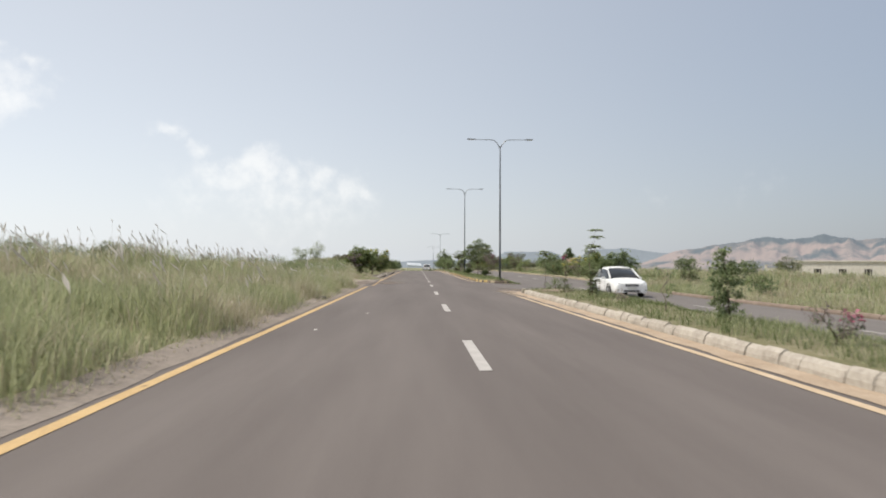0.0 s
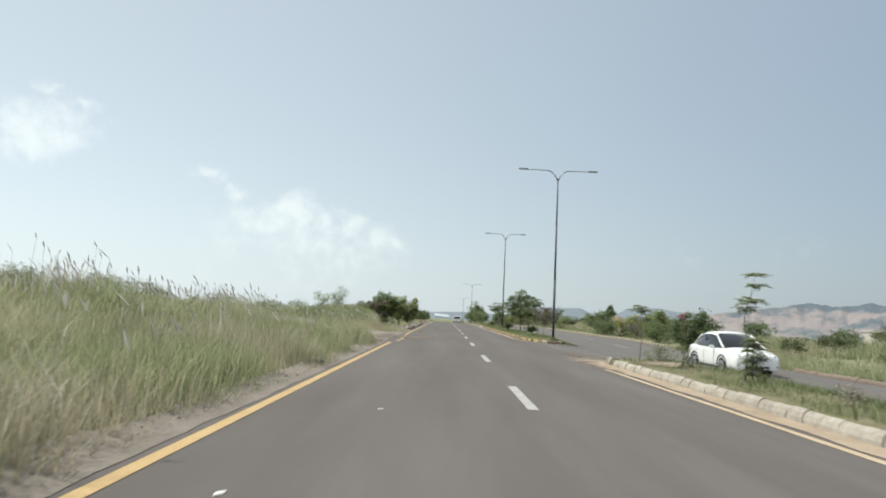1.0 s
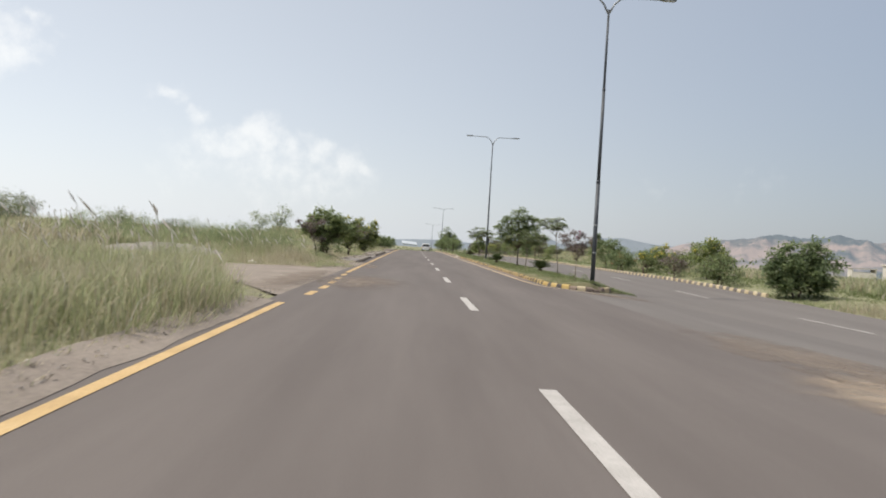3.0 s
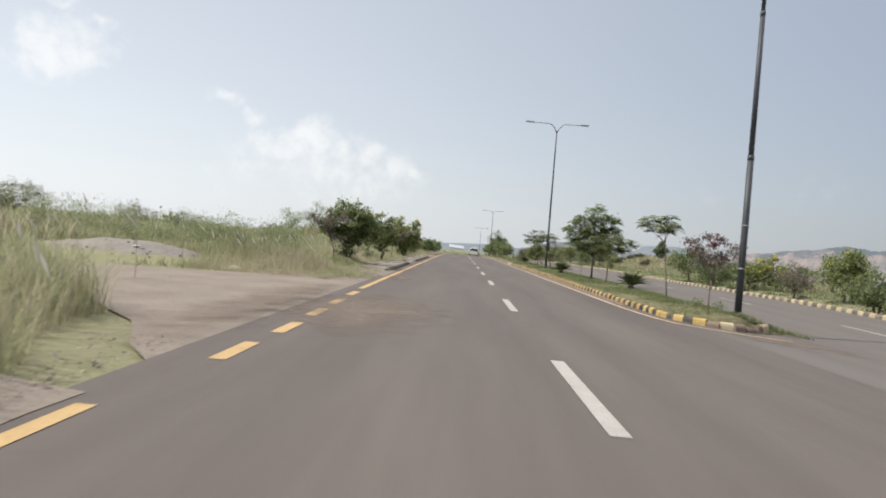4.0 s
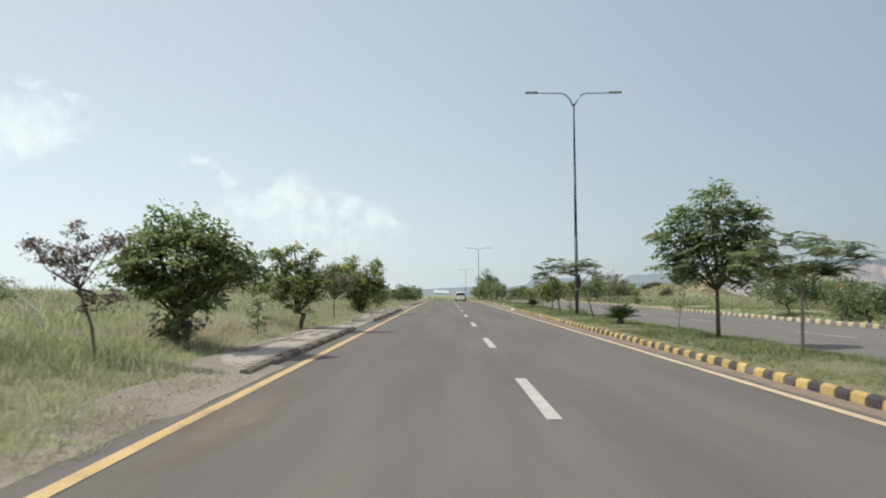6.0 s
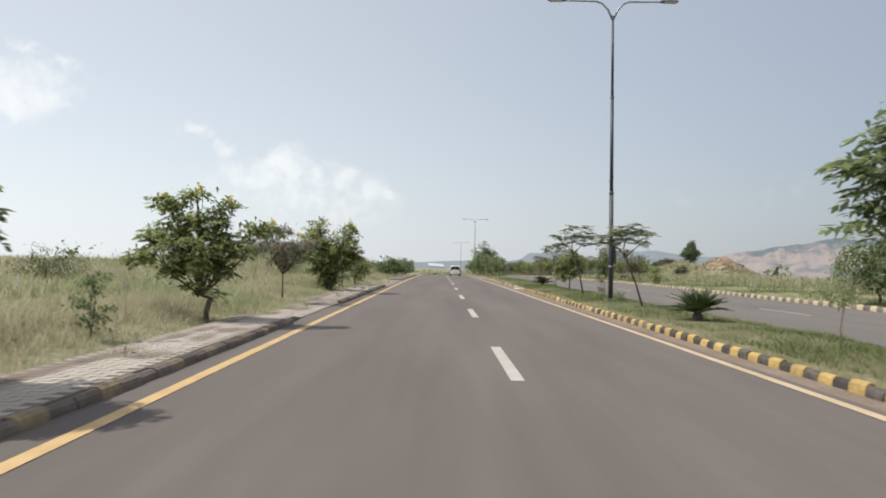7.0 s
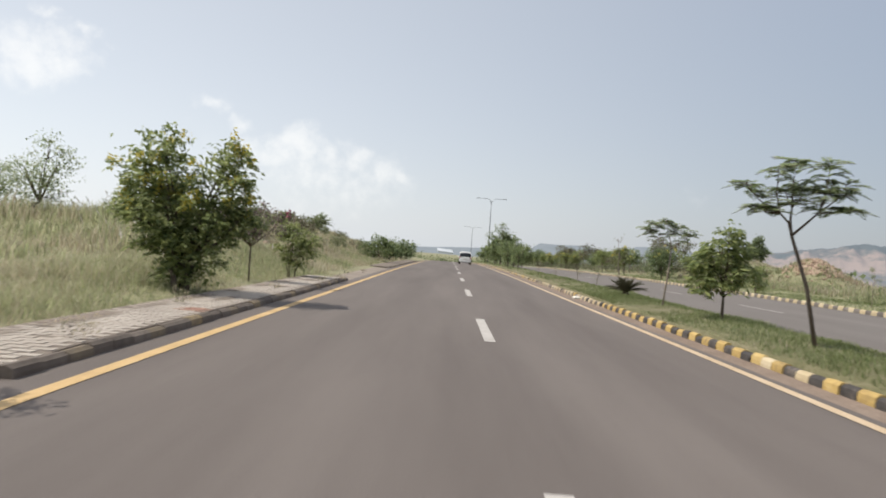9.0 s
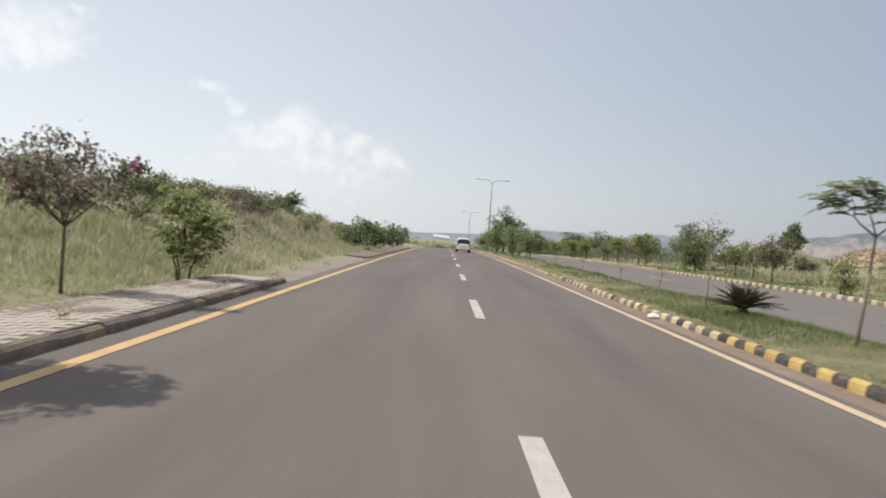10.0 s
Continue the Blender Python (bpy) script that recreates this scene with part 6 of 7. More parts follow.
def patch(name, label, area, per_m2, height, width, mats, seed, plume=0.0, lean=0.55, shares=(0.75, 0.25), taller=None, fade=None, lift=0.0):
    rng = np.random.default_rng(seed)
    xy = scatter(rng, *area, per_m2)
    keep = np.array([clear_of_roads(x, y) for x, y in xy])
    if fade:
        # thin out raggedly towards the outer edges
        x0, x1, y0, y1 = area
        gaps = np.column_stack([xy[:, 0] - x0, x1 - xy[:, 0], xy[:, 1] - y0, y1 - xy[:, 1]])
        soft = np.min(np.where(np.array(fade) > 0, gaps / np.maximum(fade, 1e-6), 9.0), axis=1)
        keep &= rng.random(len(xy)) < soft + np.array([0.5 * noise.noise((x * 0.15, y * 0.15, 31)) for x, y in xy])
    xy = xy[keep]
    z = np.array([(gz(x, y) - 0.02) for x, y in xy]) + lift
    grow = np.array([0.72 + 0.75 * noise.noise((x * 0.35, y * 0.35, 11)) + 0.35 * noise.noise((x * 1.6, y * 1.6, 12)) for x, y in xy]).clip(0.3, 1.5)
    if taller:
        grow = grow * np.array([taller(x, y) for x, y in xy])
    co, tris, tips = blades(rng, xy, z, height * grow, width, lean)
    # patches of dry and of green grass
    dry = np.array([noise.noise((x * 0.22, y * 0.22, 21)) for x, y in xy]) * 0.9 + rng.normal(0, 0.28, len(xy))
    cut = np.quantile(dry, shares[0])
    idx = np.repeat((dry > cut).astype(int), 3)
    ob = array_object(name, co, tris, mats, idx)
    tagged(ob, label, "grass", kind="stuff")
    if plume:
        pick = np.nonzero((rng.random(len(tips)) < plume) & (grow > 0.75))[0]
        p = tips[pick] + np.column_stack([rng.normal(0, 0.05, len(pick)), rng.normal(0, 0.05, len(pick)), rng.uniform(0.15, 0.5, len(pick)) * height])
        runs, quads = [], []
        for a, b in zip(tips[pick], p):
            d = Vector((rng.normal(-0.14, 0.1), rng.normal(0, 0.1), 0.3)) * rng.uniform(0.5, 1.05)
            for ang in (0.0, 1.57):
                s = Vector((math.cos(ang), math.sin(ang), 0)) * rng.uniform(0.016, 0.034)
                c = Vector(b)
                quads += [c - d * 0.15, c + d * 0.45 + s, c + d, c + d * 0.45 - s]
            s = Vector((0.004, 0, 0))
            quads += [Vector(a) - Vector((0, 0, 0.3 * height)) - s, Vector(a) - Vector((0, 0, 0.3 * height)) + s, Vector(b) + s, Vector(b) - s]
        if quads:
            co = np.array([tuple(q) for q in quads])
            idx = np.tile([0, 0, 1], len(quads) // 12)
            ob = array_object("seed_heads", co, np.arange(len(co)).reshape(-1, 4), [M_PLUME, M_GRASS_DRY], idx)
            tagged(ob, "pale feathery seed heads above the tall grass", "grass", kind="stuff")


def rise(x, y):
    """Grass is low at the road's edge and tall further in."""
    return 0.32 + 0.68 * smooth(-4.0, -4.95, x)


patch("tall_grass", "tall olive green wild grass beside the road", (-9.5, -4.1, -5, 42), 260, 1.0, 0.011, [M_GRASS, M_GRASS_DRY], 401, 0.007, fade=(0, 0, 6, 0), taller=rise, shares=(0.62, 0))
patch("dry_stalks", "long pale bent stalks among the wild grass", (-8.5, -4.5, -3, 40), 2.6, 1.35, 0.014, [M_GRASS_DRY, M_PLUME], 421, taller=rise, shares=(0.6, 0), lean=0.75)
patch("tall_grass", "tall olive green wild grass further into the field", (-18, -9.5, -4, 44), 150, 1.05, 0.02, [M_GRASS, M_GRASS_DRY], 402, 0.03, fade=(5, 0, 6, 0), shares=(0.66, 0))
patch("tall_grass", "distant tall wild grass of the open field", (-48, -14, 2, 75), 30, 0.95, 0.05, [M_GRASS, M_GRASS_DRY], 403, 0.03, fade=(14, 0, 12, 8), shares=(0.6, 0))
patch("wild_grass", "knee-high mixed grass behind the footway", (-9.5, -4.9, 49, 100), 330, 0.58, 0.01, [M_GRASS, M_GRASS_DRY], 404, 0.006, lean=0.85, taller=lambda x, y: (0.35 + 0.65 * smooth(-5.3, -6.8, x)) * (0.8 + 0.9 * smooth(61, 54, y)) * (0.22 + 0.78 * smooth(49.5, 54.5, y)), shares=(0.52, 0))
patch("wild_grass", "mixed green and straw grass over the field", (-22, -9.5, 49, 104), 68, 0.75, 0.025, [M_GRASS, M_GRASS_DRY], 405, 0.004, taller=lambda x, y: 0.25 + 0.75 * smooth(49, 54, y), shares=(0.62, 0))
patch("dry_grass", "straw-coloured grass on the earth bank", (-16, -5.6, 96, 150), 105, 0.45, 0.022, [M_GRASS, M_GRASS_DRY], 406, fade=(0, 0, 0, 10), shares=(0.32, 0))
patch("wild_grass", "far grass of the plain", (-60, -16, 75, 160), 10, 0.9, 0.06, [M_GRASS, M_GRASS_DRY], 407, fade=(18, 0, 0, 30), shares=(0.5, 0))
patch("verge_grass", "green grass of the far verge", (14, 22, 46, 140), 110, 0.2, 0.018, [M_GRASS_SHORT, M_GRASS], 408, shares=(0.5, 0))
patch("verge_grass", "rough grass beyond the far verge", (21, 44, 26, 120), 24, 0.8, 0.045, [M_GRASS, M_GRASS_DRY], 409, fade=(0, 12, 12, 10), shares=(0.65, 0))
patch("verge_grass", "rough grass beside the far carriageway", (13, 20, -2, 46), 90, 0.6, 0.018, [M_GRASS, M_GRASS_DRY], 410, shares=(0.6, 0), fade=(0, 5, 5, 0))
patch("mound_grass", "straw and green grass over the earth mound", (22, 40, 112, 152), 60, 0.5, 0.03, [M_GRASS, M_GRASS_DRY], 417, shares=(0.5, 0), fade=(0, 5, 0, 5))
patch("far_grass", "distant grass of the plain", (20, 90, 20, 190), 3.5, 0.5, 0.12, [M_GRASS, M_GRASS_DRY], 411, fade=(0, 30, 15, 30), shares=(0.65, 0))
patch("median_grass", "short green grass on the planted median", (3.95, 7.1, 46, 100), 560, 0.155, 0.009, [M_GRASS_SHORT, M_GRASS], 412, shares=(0.74, 0), lean=0.6)
patch("median_grass", "short green grass on the planted median", (4.25, 7.1, 100, 200), 70, 0.16, 0.025, [M_GRASS_SHORT, M_GRASS], 413, shares=(0.7, 0), lean=0.6)
patch("median_grass", "thin patchy grass on the low median", (4.35, 8.4, -5, 26.5), 150, 0.24, 0.011, [M_GRASS_SHORT, M_GRASS], 414, shares=(0.6, 0), lean=0.6)


patch("verge_litter", "dry straw and weeds along the dusty verge", (-4.75, -4.02, -4, 40), 150, 0.12, 0.01, [M_GRASS_DRY, M_GRASS], 415, shares=(0.6, 0), lean=1.2, lift=0.1)


def leaf_litter(area, count, seed):
    """Dead leaves and straw scraps lying on bare earth."""
    rng = np.random.default_rng(seed)
    x0, x1, y0, y1 = area
    y = rng.uniform(y0, y1, count)
    x = x1 - np.abs(rng.normal(0, 0.5, count)) * (x1 - x0)
    z = np.array([max(prof(b), gz(a, b) + 0.06) for a, b in zip(x, y)]) + rng.uniform(0.03, 0.06, count)
    co, faces = leaf_quads(rng, np.column_stack([x, y, z]), 0.07, spread=0.25, droop=0.0, narrow=0.35)
    tagged(array_object("leaf_litter", co, faces, [M_SCRUB_BROWN, M_GRASS_DRY, M_GRAVEL], rng.integers(0, 3, count)), "dead leaves and scraps strewn along the verge", "litter", kind="stuff")


leaf_litter((-4.9, -4.1, -4, 38), 1600, 418)
leaf_litter((-5.6, -4.1, 50, 59), 250, 419)
patch("verge_litter", "dry straw and weeds on the worn shoulder", (-5.6, -4.0, 50, 59), 330, 0.17, 0.01, [M_GRASS_DRY, M_GRASS], 416, shares=(0.5, 0), lean=1.0, lift=0.09)


def far_scrub():
    """Bushes and low woods too far off to tell apart."""
    rng = np.random.default_rng(500)
    pts = []
    for k in range(620):
        if k < 220:
            x, y = rng.uniform(-330, -30), rng.uniform(90, 620)
        elif k < 480:
            x, y = rng.uniform(24, 380), rng.uniform(135, 700)
        else:
            side = rng.choice((-1, 1))
            x, y = side * rng.uniform(12, 70), rng.uniform(230, 800)
        h = rng.uniform(1.0, 3.2) * (1 + y / 900)
        base = prof(y) if abs(x) < 60 else ground(x, y)
        n = 46
        pts.append(np.column_stack([x + rng.normal(0, h * 0.55, n), y + rng.normal(0, h * 0.55, n), base + np.abs(rng.normal(0.45, 0.3, n)) * h]))
    for k in range(260):
        y = rng.uniform(330, 760)
        x = rng.uniform(-70, 70)
        if abs(x + 5) < 16 and y > 560:
            continue
        h = min(rng.uniform(4.5, 11), max(2.5, -prof(y) + 1.3 + rng.normal(0, 0.9)))
        if abs(x + 3) < 13:
            h = min(h, max(1.0, -prof(y) - 1.8))
        n = 60
        pts.append(np.column_stack([x + rng.normal(0, h * 0.33, n), y + rng.normal(0, h * 0.3, n), prof(y) + np.abs(rng.normal(0.5, 0.26, n)).clip(0, 1) * h]))
    p = np.concatenate(pts)
    co, faces = leaf_quads(rng, p, 0.85, spread=0.8, narrow=0.8)
    idx = rng.integers(0, 3, len(faces))
    tagged(array_object("far_scrub", co, faces, [M_SCRUB, M_LEAF_DARK, M_LEAF], idx), "distant scrub and low trees over the plain", "scrub", kind="stuff")


far_scrub()


def scrub_belt():
    """Thickets behind the verges, too crowded to tell one from another."""
    rng = np.random.default_rng(510)
    pts = []
    for k in range(330):
        if k < 240:
            y = rng.uniform(124, 300)
            x = rng.uniform(19, 34 + 0.25 * (y - 120))
            if y < 165 and x > 20.5:
                continue
        else:
            y = rng.uniform(165, 300)
            x = rng.uniform(-48, -13)
        h = rng.uniform(1.4, 3.2)
        n = 300
        d = rng.normal(size=(n, 3))
        d *= (np.minimum(1.0, 1.5 / np.linalg.norm(d, axis=1)))[:, None]
        d *= np.array((0.5, 0.5, 0.32)) * h
        pts.append(d + (x, y, ground(x, y) + 0.52 * h))
    co, faces = leaf_quads(rng, np.concatenate(pts), 0.22, spread=0.8, narrow=0.6)
    tagged(array_object("scrub_belt", co, faces, [M_SCRUB, M_LEAF_DARK, M_SCRUB_BROWN], rng.integers(0, 3, len(faces))), "thicket of green scrub behind the verge trees", "scrub", kind="stuff")


scrub_belt()


# ---- rubble, gravel and litter ----
def rock_mesh(seed, size, mat):
    rng = random.Random(seed)
    bm = bmesh.new()
    bmesh.ops.create_icosphere(bm, subdivisions=1, radius=size)
    for v in bm.verts:
        v.co *= rng.uniform(0.65, 1.2)
        v.co.z *= 0.7
    me = bpy.data.meshes.new("rock")
    bm.to_mesh(me)
    bm.free()
    me.materials.append(mat)
    return me


def rubble(name, label, centre, spread, count, size, mat, seed):
    rng = random.Random(seed)
    base = tagged(new(name), label, "rubble")
    shapes = [rock_mesh(seed + k, 1.0, mat) for k in range(5)]
    for k in range(count):
        x, y = rng.gauss(centre[0], spread[0]), rng.gauss(centre[1], spread[1])
        s = size * rng.uniform(0.4, 1.3)
        ob = new("rock", shapes[k % 5])
        ob.parent = base
        ob.matrix_basis = pose(x, y, ground(x, y) + s * 0.25, rng.uniform(0, 40), rng.uniform(0, 40), rng.uniform(0, 360)) @ Matrix.Diagonal((s, s, s, 1))


rubble("rubble_heap", "heap of orange broken rock on the far verge", (31.2, 129.6), (1.15, 1.5), 290, 0.16, M_ROCK, 600)
rubble("rubble_heap", "scattered orange stones beside the heap", (35.5, 127.5), (2.4, 1.6), 60, 0.16, M_ROCK, 620)
rubble("rubble_heap", "pale stones lying on the grassy bank", (-10.0, 100), (1.0, 4.0), 26, 0.16, M_ROCK, 640)
rubble("gravel_heap", "grey gravel heap beside the earth road", (-12.0, 51.8), (1.2, 0.7), 140, 0.06, M_GRAVEL, 660)
rubble("pebbles", "loose stones on the dusty shoulder", (-4.45, 14), (0.16, 9.0), 160, 0.03, M_GRAVEL, 680)
rubble("pebbles", "loose stones on the dusty shoulder", (-4.8, 54.5), (0.4, 2.0), 45, 0.03, M_GRAVEL, 700)


def heap_cover(cx, cy, wide, deep, mat, label):
    """The loose skin of a heap, sunk in at its rim."""
    verts, n = [], 22
    for i in range(n + 1):
        for j in range(n + 1):
            u, v = (i / n - 0.5) * 2, (j / n - 0.5) * 2
            x, y = cx + u * wide / 2, cy + v * deep / 2
            rim = smooth(0.65, 1.0, math.hypot(u, v) + 0.25 * noise.noise((x * 0.8, y * 0.8, 2)))
            verts.append((x, y, ground(x, y) + 0.05 - 0.3 * rim + 0.07 * noise.noise((x * 2, y * 2, 4))))
    faces = [(i * (n + 1) + j, (i + 1) * (n + 1) + j, (i + 1) * (n + 1) + j + 1, i * (n + 1) + j + 1) for i in range(n) for j in range(n)]
    tagged(mesh_object("heap_cover", verts, faces, mat, smooth=True), label, "heap")


heap_cover(-12.2, 52.0, 6.6, 4.2, M_GRAVEL, "low heap of grey gravel and spoil")
heap_cover(31.2, 130.0, 6.0, 7.0, M_ROCK, "fine orange spoil between the broken rocks")


def crumpled(name, label, category, where, size, mat, seed, flat=0.6):
    rng = random.Random(seed)
    bm = bmesh.new()
    bmesh.ops.create_icosphere(bm, subdivisions=2, radius=1.0)
    for v in bm.verts:
        k = 1 + 0.35 * noise.noise(v.co * 2.3 + Vector((seed, 0, 0)))
        v.co = Vector((v.co.x * size[0] * k, v.co.y * size[1] * k, max(-0.4, v.co.z) * size[2] * k * flat + size[2] * flat * 0.4))
    ob = part(name, bm, mat, None)
    ob.matrix_basis = pose(*where, 0, 0, rng.uniform(0, 360))
    return tagged(ob, label, category)


crumpled("bin_bag", "black plastic rubbish bag on the dusty verge", "rubbish bag", (-4.32, 21.2, 0.03), (0.22, 0.17, 0.13), M_BAG, 3)
crumpled("litter", "white crumpled rag lying against the kerb", "litter", (3.66, 94.3, 0.015), (0.16, 0.12, 0.1), M_LITTER, 5)
crumpled("litter", "white plastic scrap on the verge", "litter", (-4.5, 26.3, 0.02), (0.13, 0.1, 0.08), M_LITTER, 6)
crumpled("litter", "white plastic scrap on the verge", "litter", (-4.6, 28.4, 0.02), (0.1, 0.08, 0.06), M_LITTER, 7)
crumpled("litter", "pale wrapper lying on the asphalt", "litter", (-2.84, 10.04, 0.002), (0.07, 0.035, 0.012), M_LITTER, 8)
crumpled("litter", "white bundle in the grass beside the earth road", "litter", (-8.0, 50.6, 0.05), (0.2, 0.16, 0.16), M_LITTER, 9)
crumpled("litter", "pale wrapper lying on the asphalt", "litter", (-2.13, 14.5, 0.002), (0.05, 0.025, 0.012), M_LITTER, 10)
crumpled("litter", "white scraps on the gravel heap", "litter", (-11.4, 51.2, 0.5), (0.11, 0.07, 0.04), M_LITTER, 11)


# ---- vehicles ----
def loft(sections, closed_ends=True):
    """Rings of equal count joined in order."""
    verts, faces, n = [], [], len(sections[0])
    for s in sections:
        verts += s
    for i in range(len(sections) - 1):
        for k in range(n - 1):
            a = i * n + k
            faces.append((a, a + 1, a + n + 1, a + n))
    if closed_ends:
        faces.append(tuple(range(n))[::-1])
        faces.append(tuple((len(sections) - 1) * n + k for k in range(n)))
    return verts, faces


def car(at_pose, name, label, stations, cabin, wheels, wheel_r, track, rear, front, group=""):
    """A road car, its nose towards +y. stations: y, half width, sill, belt, top. cabin: y, low half width, low z, high half width, high z."""
    base = tagged(new(name), label, "car")
    base.matrix_basis = at_pose
    rings = []
    for y, w, sill, belt, top in stations:
        half = [(w * 0.82, y, sill), (w * 0.97, y, sill + 0.06), (w, y, sill + 0.2), (w * 1.0, y, (sill + belt) / 2 + 0.06), (w * 0.985, y, belt - 0.05), (w * 0.93, y, belt), (w * 0.62, y, top - 0.015), (0, y, top)]
        rings.append([(-x, yy, z) for x, yy, z in half] + [h for h in half[-2::-1]])
    v, f = loft(rings)
    body = mesh_object("body", v, f, M_CAR, base, smooth=True)
    bev = body.modifiers.new("soft", "SUBSURF")
    bev.levels = bev.render_levels = 2
    # cabin: glass all round, with roof and pillars over it
    rings = []
    for y, wl, zl, wh, zh in cabin:
        half = [(wl, y, zl), (wl * 0.98, y, zl + (zh - zl) * 0.35), (wh * 1.05, y, zl + (zh - zl) * 0.8), (wh * 0.86, y, zh), (0, y, zh + 0.02)]
        rings.append([(-x, yy, z) for x, yy, z in half] + [h for h in half[-2::-1]])
    v, f = loft(rings)
    mesh_object("glazing", v, f, M_GLASS, base, "dark tinted windows", smooth=True)
    roof_rings = []
    for y, wl, zl, wh, zh in cabin[rear["roof"][0]:rear["roof"][1]]:
        half = [(wh * 1.06, y, zh - 0.09), (wh * 0.9, y, zh - 0.0), (wh * 0.5, y, zh + 0.035), (0, y, zh + 0.045)]
        roof_rings.append([(-x, yy, z) for x, yy, z in half] + [h for h in half[-2::-1]])
    v, f = loft(roof_rings)
    mesh_object("roof", v, f, M_CAR, base, smooth=True)
    for s in (-1, 1):
        for k in rear["pillars"]:
            a, b = cabin[k[0]], cabin[k[1]]
            pa, pb = (s * a[1] * 1.0, a[0], a[2]), (s * b[3] * 1.03, b[0], b[4] - 0.03)
            tubes_object("pillar", [([pa, pb], [0.045, 0.035])], M_CAR, base, 6)
        mirror = part("wing_mirror", box_bm((0.2, 0.1, 0.13), (s * (front["w"] + 0.08), front["mirror"], front["mirror_z"]), 0.03), M_CAR, base)
        for y in wheels:
            wheel = tagged(new("wheel"))
            wheel.parent = base
            wheel.matrix_basis = Matrix.Translation((s * track, y, wheel_r))
            bm = bmesh.new()
            bmesh.ops.create_cone(bm, cap_ends=True, segments=28, radius1=wheel_r, radius2=wheel_r, depth=0.2)
            bmesh.ops.bevel(bm, geom=[e for e in bm.edges if abs(e.verts[0].co.z - e.verts[1].co.z) < 1e-4 and len(e.link_faces) == 2], offset=0.035, segments=2, affect="EDGES")
            bmesh.ops.rotate(bm, matrix=Matrix.Rotation(radians(90), 3, "Y"), verts=bm.verts)
            part("tyre", bm, M_TYRE, wheel, smooth=False)
            bm = bmesh.new()
            bmesh.ops.create_cone(bm, cap_ends=True, segments=24, radius1=wheel_r * 0.62, radius2=wheel_r * 0.62, depth=0.02)
            for k in range(5):
                spoke = bmesh.ops.create_cube(bm, size=1.0)["verts"]
                bmesh.ops.scale(bm, vec=(wheel_r * 0.16, wheel_r * 1.15, 0.04), verts=spoke)
                bmesh.ops.rotate(bm, matrix=Matrix.Rotation(2 * math.pi * k / 5, 3, "Z"), verts=spoke)
            bmesh.ops.rotate(bm, matrix=Matrix.Rotation(radians(90), 3, "Y"), verts=bm.verts)
            bmesh.ops.translate(bm, vec=(s * 0.095, 0, 0), verts=bm.verts)
            part("rim", bm, M_RIM, wheel)
            # thin black tube drawn for the dark, shaded gap between tyre and body
            arch = []
            for k in range(13):
                a = math.pi * k / 12
                arch.append((s * (front["w"] * 1.004), y + (wheel_r + 0.07) * math.cos(a), wheel_r + (wheel_r + 0.05) * math.sin(a)))
            tubes_object("wheel_arch", [(arch, [0.026] * 13)], M_TRIM, base, 5)
    for nm, size, where, mat in front["bits"]:
        if nm == "headlight":
            # swept back round the wing
            bm = bmesh.new()
            bmesh.ops.create_uvsphere(bm, u_segments=18, v_segments=10, radius=0.5)
            for v in bm.verts:
                v.co = Vector((v.co.x * size[0], v.co.y * size[1], v.co.z * size[2]))
                v.co.y -= 0.55 * v.co.x * (1 if where[0] > 0 else -1)
                v.co.z += 0.18 * v.co.x * (1 if where[0] > 0 else -1)
            bmesh.ops.translate(bm, vec=where, verts=bm.verts)
            lamp = part(nm, bm, mat, base, smooth=True)
            bm = bmesh.new()
            bmesh.ops.create_uvsphere(bm, u_segments=12, v_segments=8, radius=size[2] * 0.42)
            bmesh.ops.translate(bm, vec=Vector(where) + Vector((0, size[1] * 0.3, 0)), verts=bm.verts)
            part("reflector", bm, M_RIM, lamp, smooth=True)
            continue
        part(nm, box_bm(size, where, min(size) * 0.3), mat, base)
    return base


SEDAN = [(-2.24, 0.70, 0.34, 0.86, 0.98), (-2.12, 0.82, 0.24, 0.93, 1.04), (-1.6, 0.87, 0.2, 0.95, 1.06), (-0.9, 0.88, 0.19, 0.94, 1.0), (0.3, 0.88, 0.19, 0.92, 0.98), (0.95, 0.88, 0.19, 0.93, 1.02), (1.5, 0.88, 0.2, 0.88, 0.98), (1.95, 0.85, 0.2, 0.8, 0.89), (2.14, 0.82, 0.19, 0.75, 0.84), (2.25, 0.78, 0.19, 0.68, 0.77), (2.285, 0.72, 0.22, 0.64, 0.72), (2.29, 0.6, 0.28, 0.58, 0.65)]
SEDAN_CABIN = [(-1.66, 0.70, 0.98, 0.56, 1.06), (-1.15, 0.78, 0.93, 0.61, 1.41), (-0.7, 0.81, 0.92, 0.64, 1.49), (-0.1, 0.82, 0.91, 0.65, 1.51), (0.35, 0.82, 0.9, 0.63, 1.46), (0.8, 0.81, 0.9, 0.64, 1.22), (1.28, 0.77, 0.9, 0.68, 0.99)]
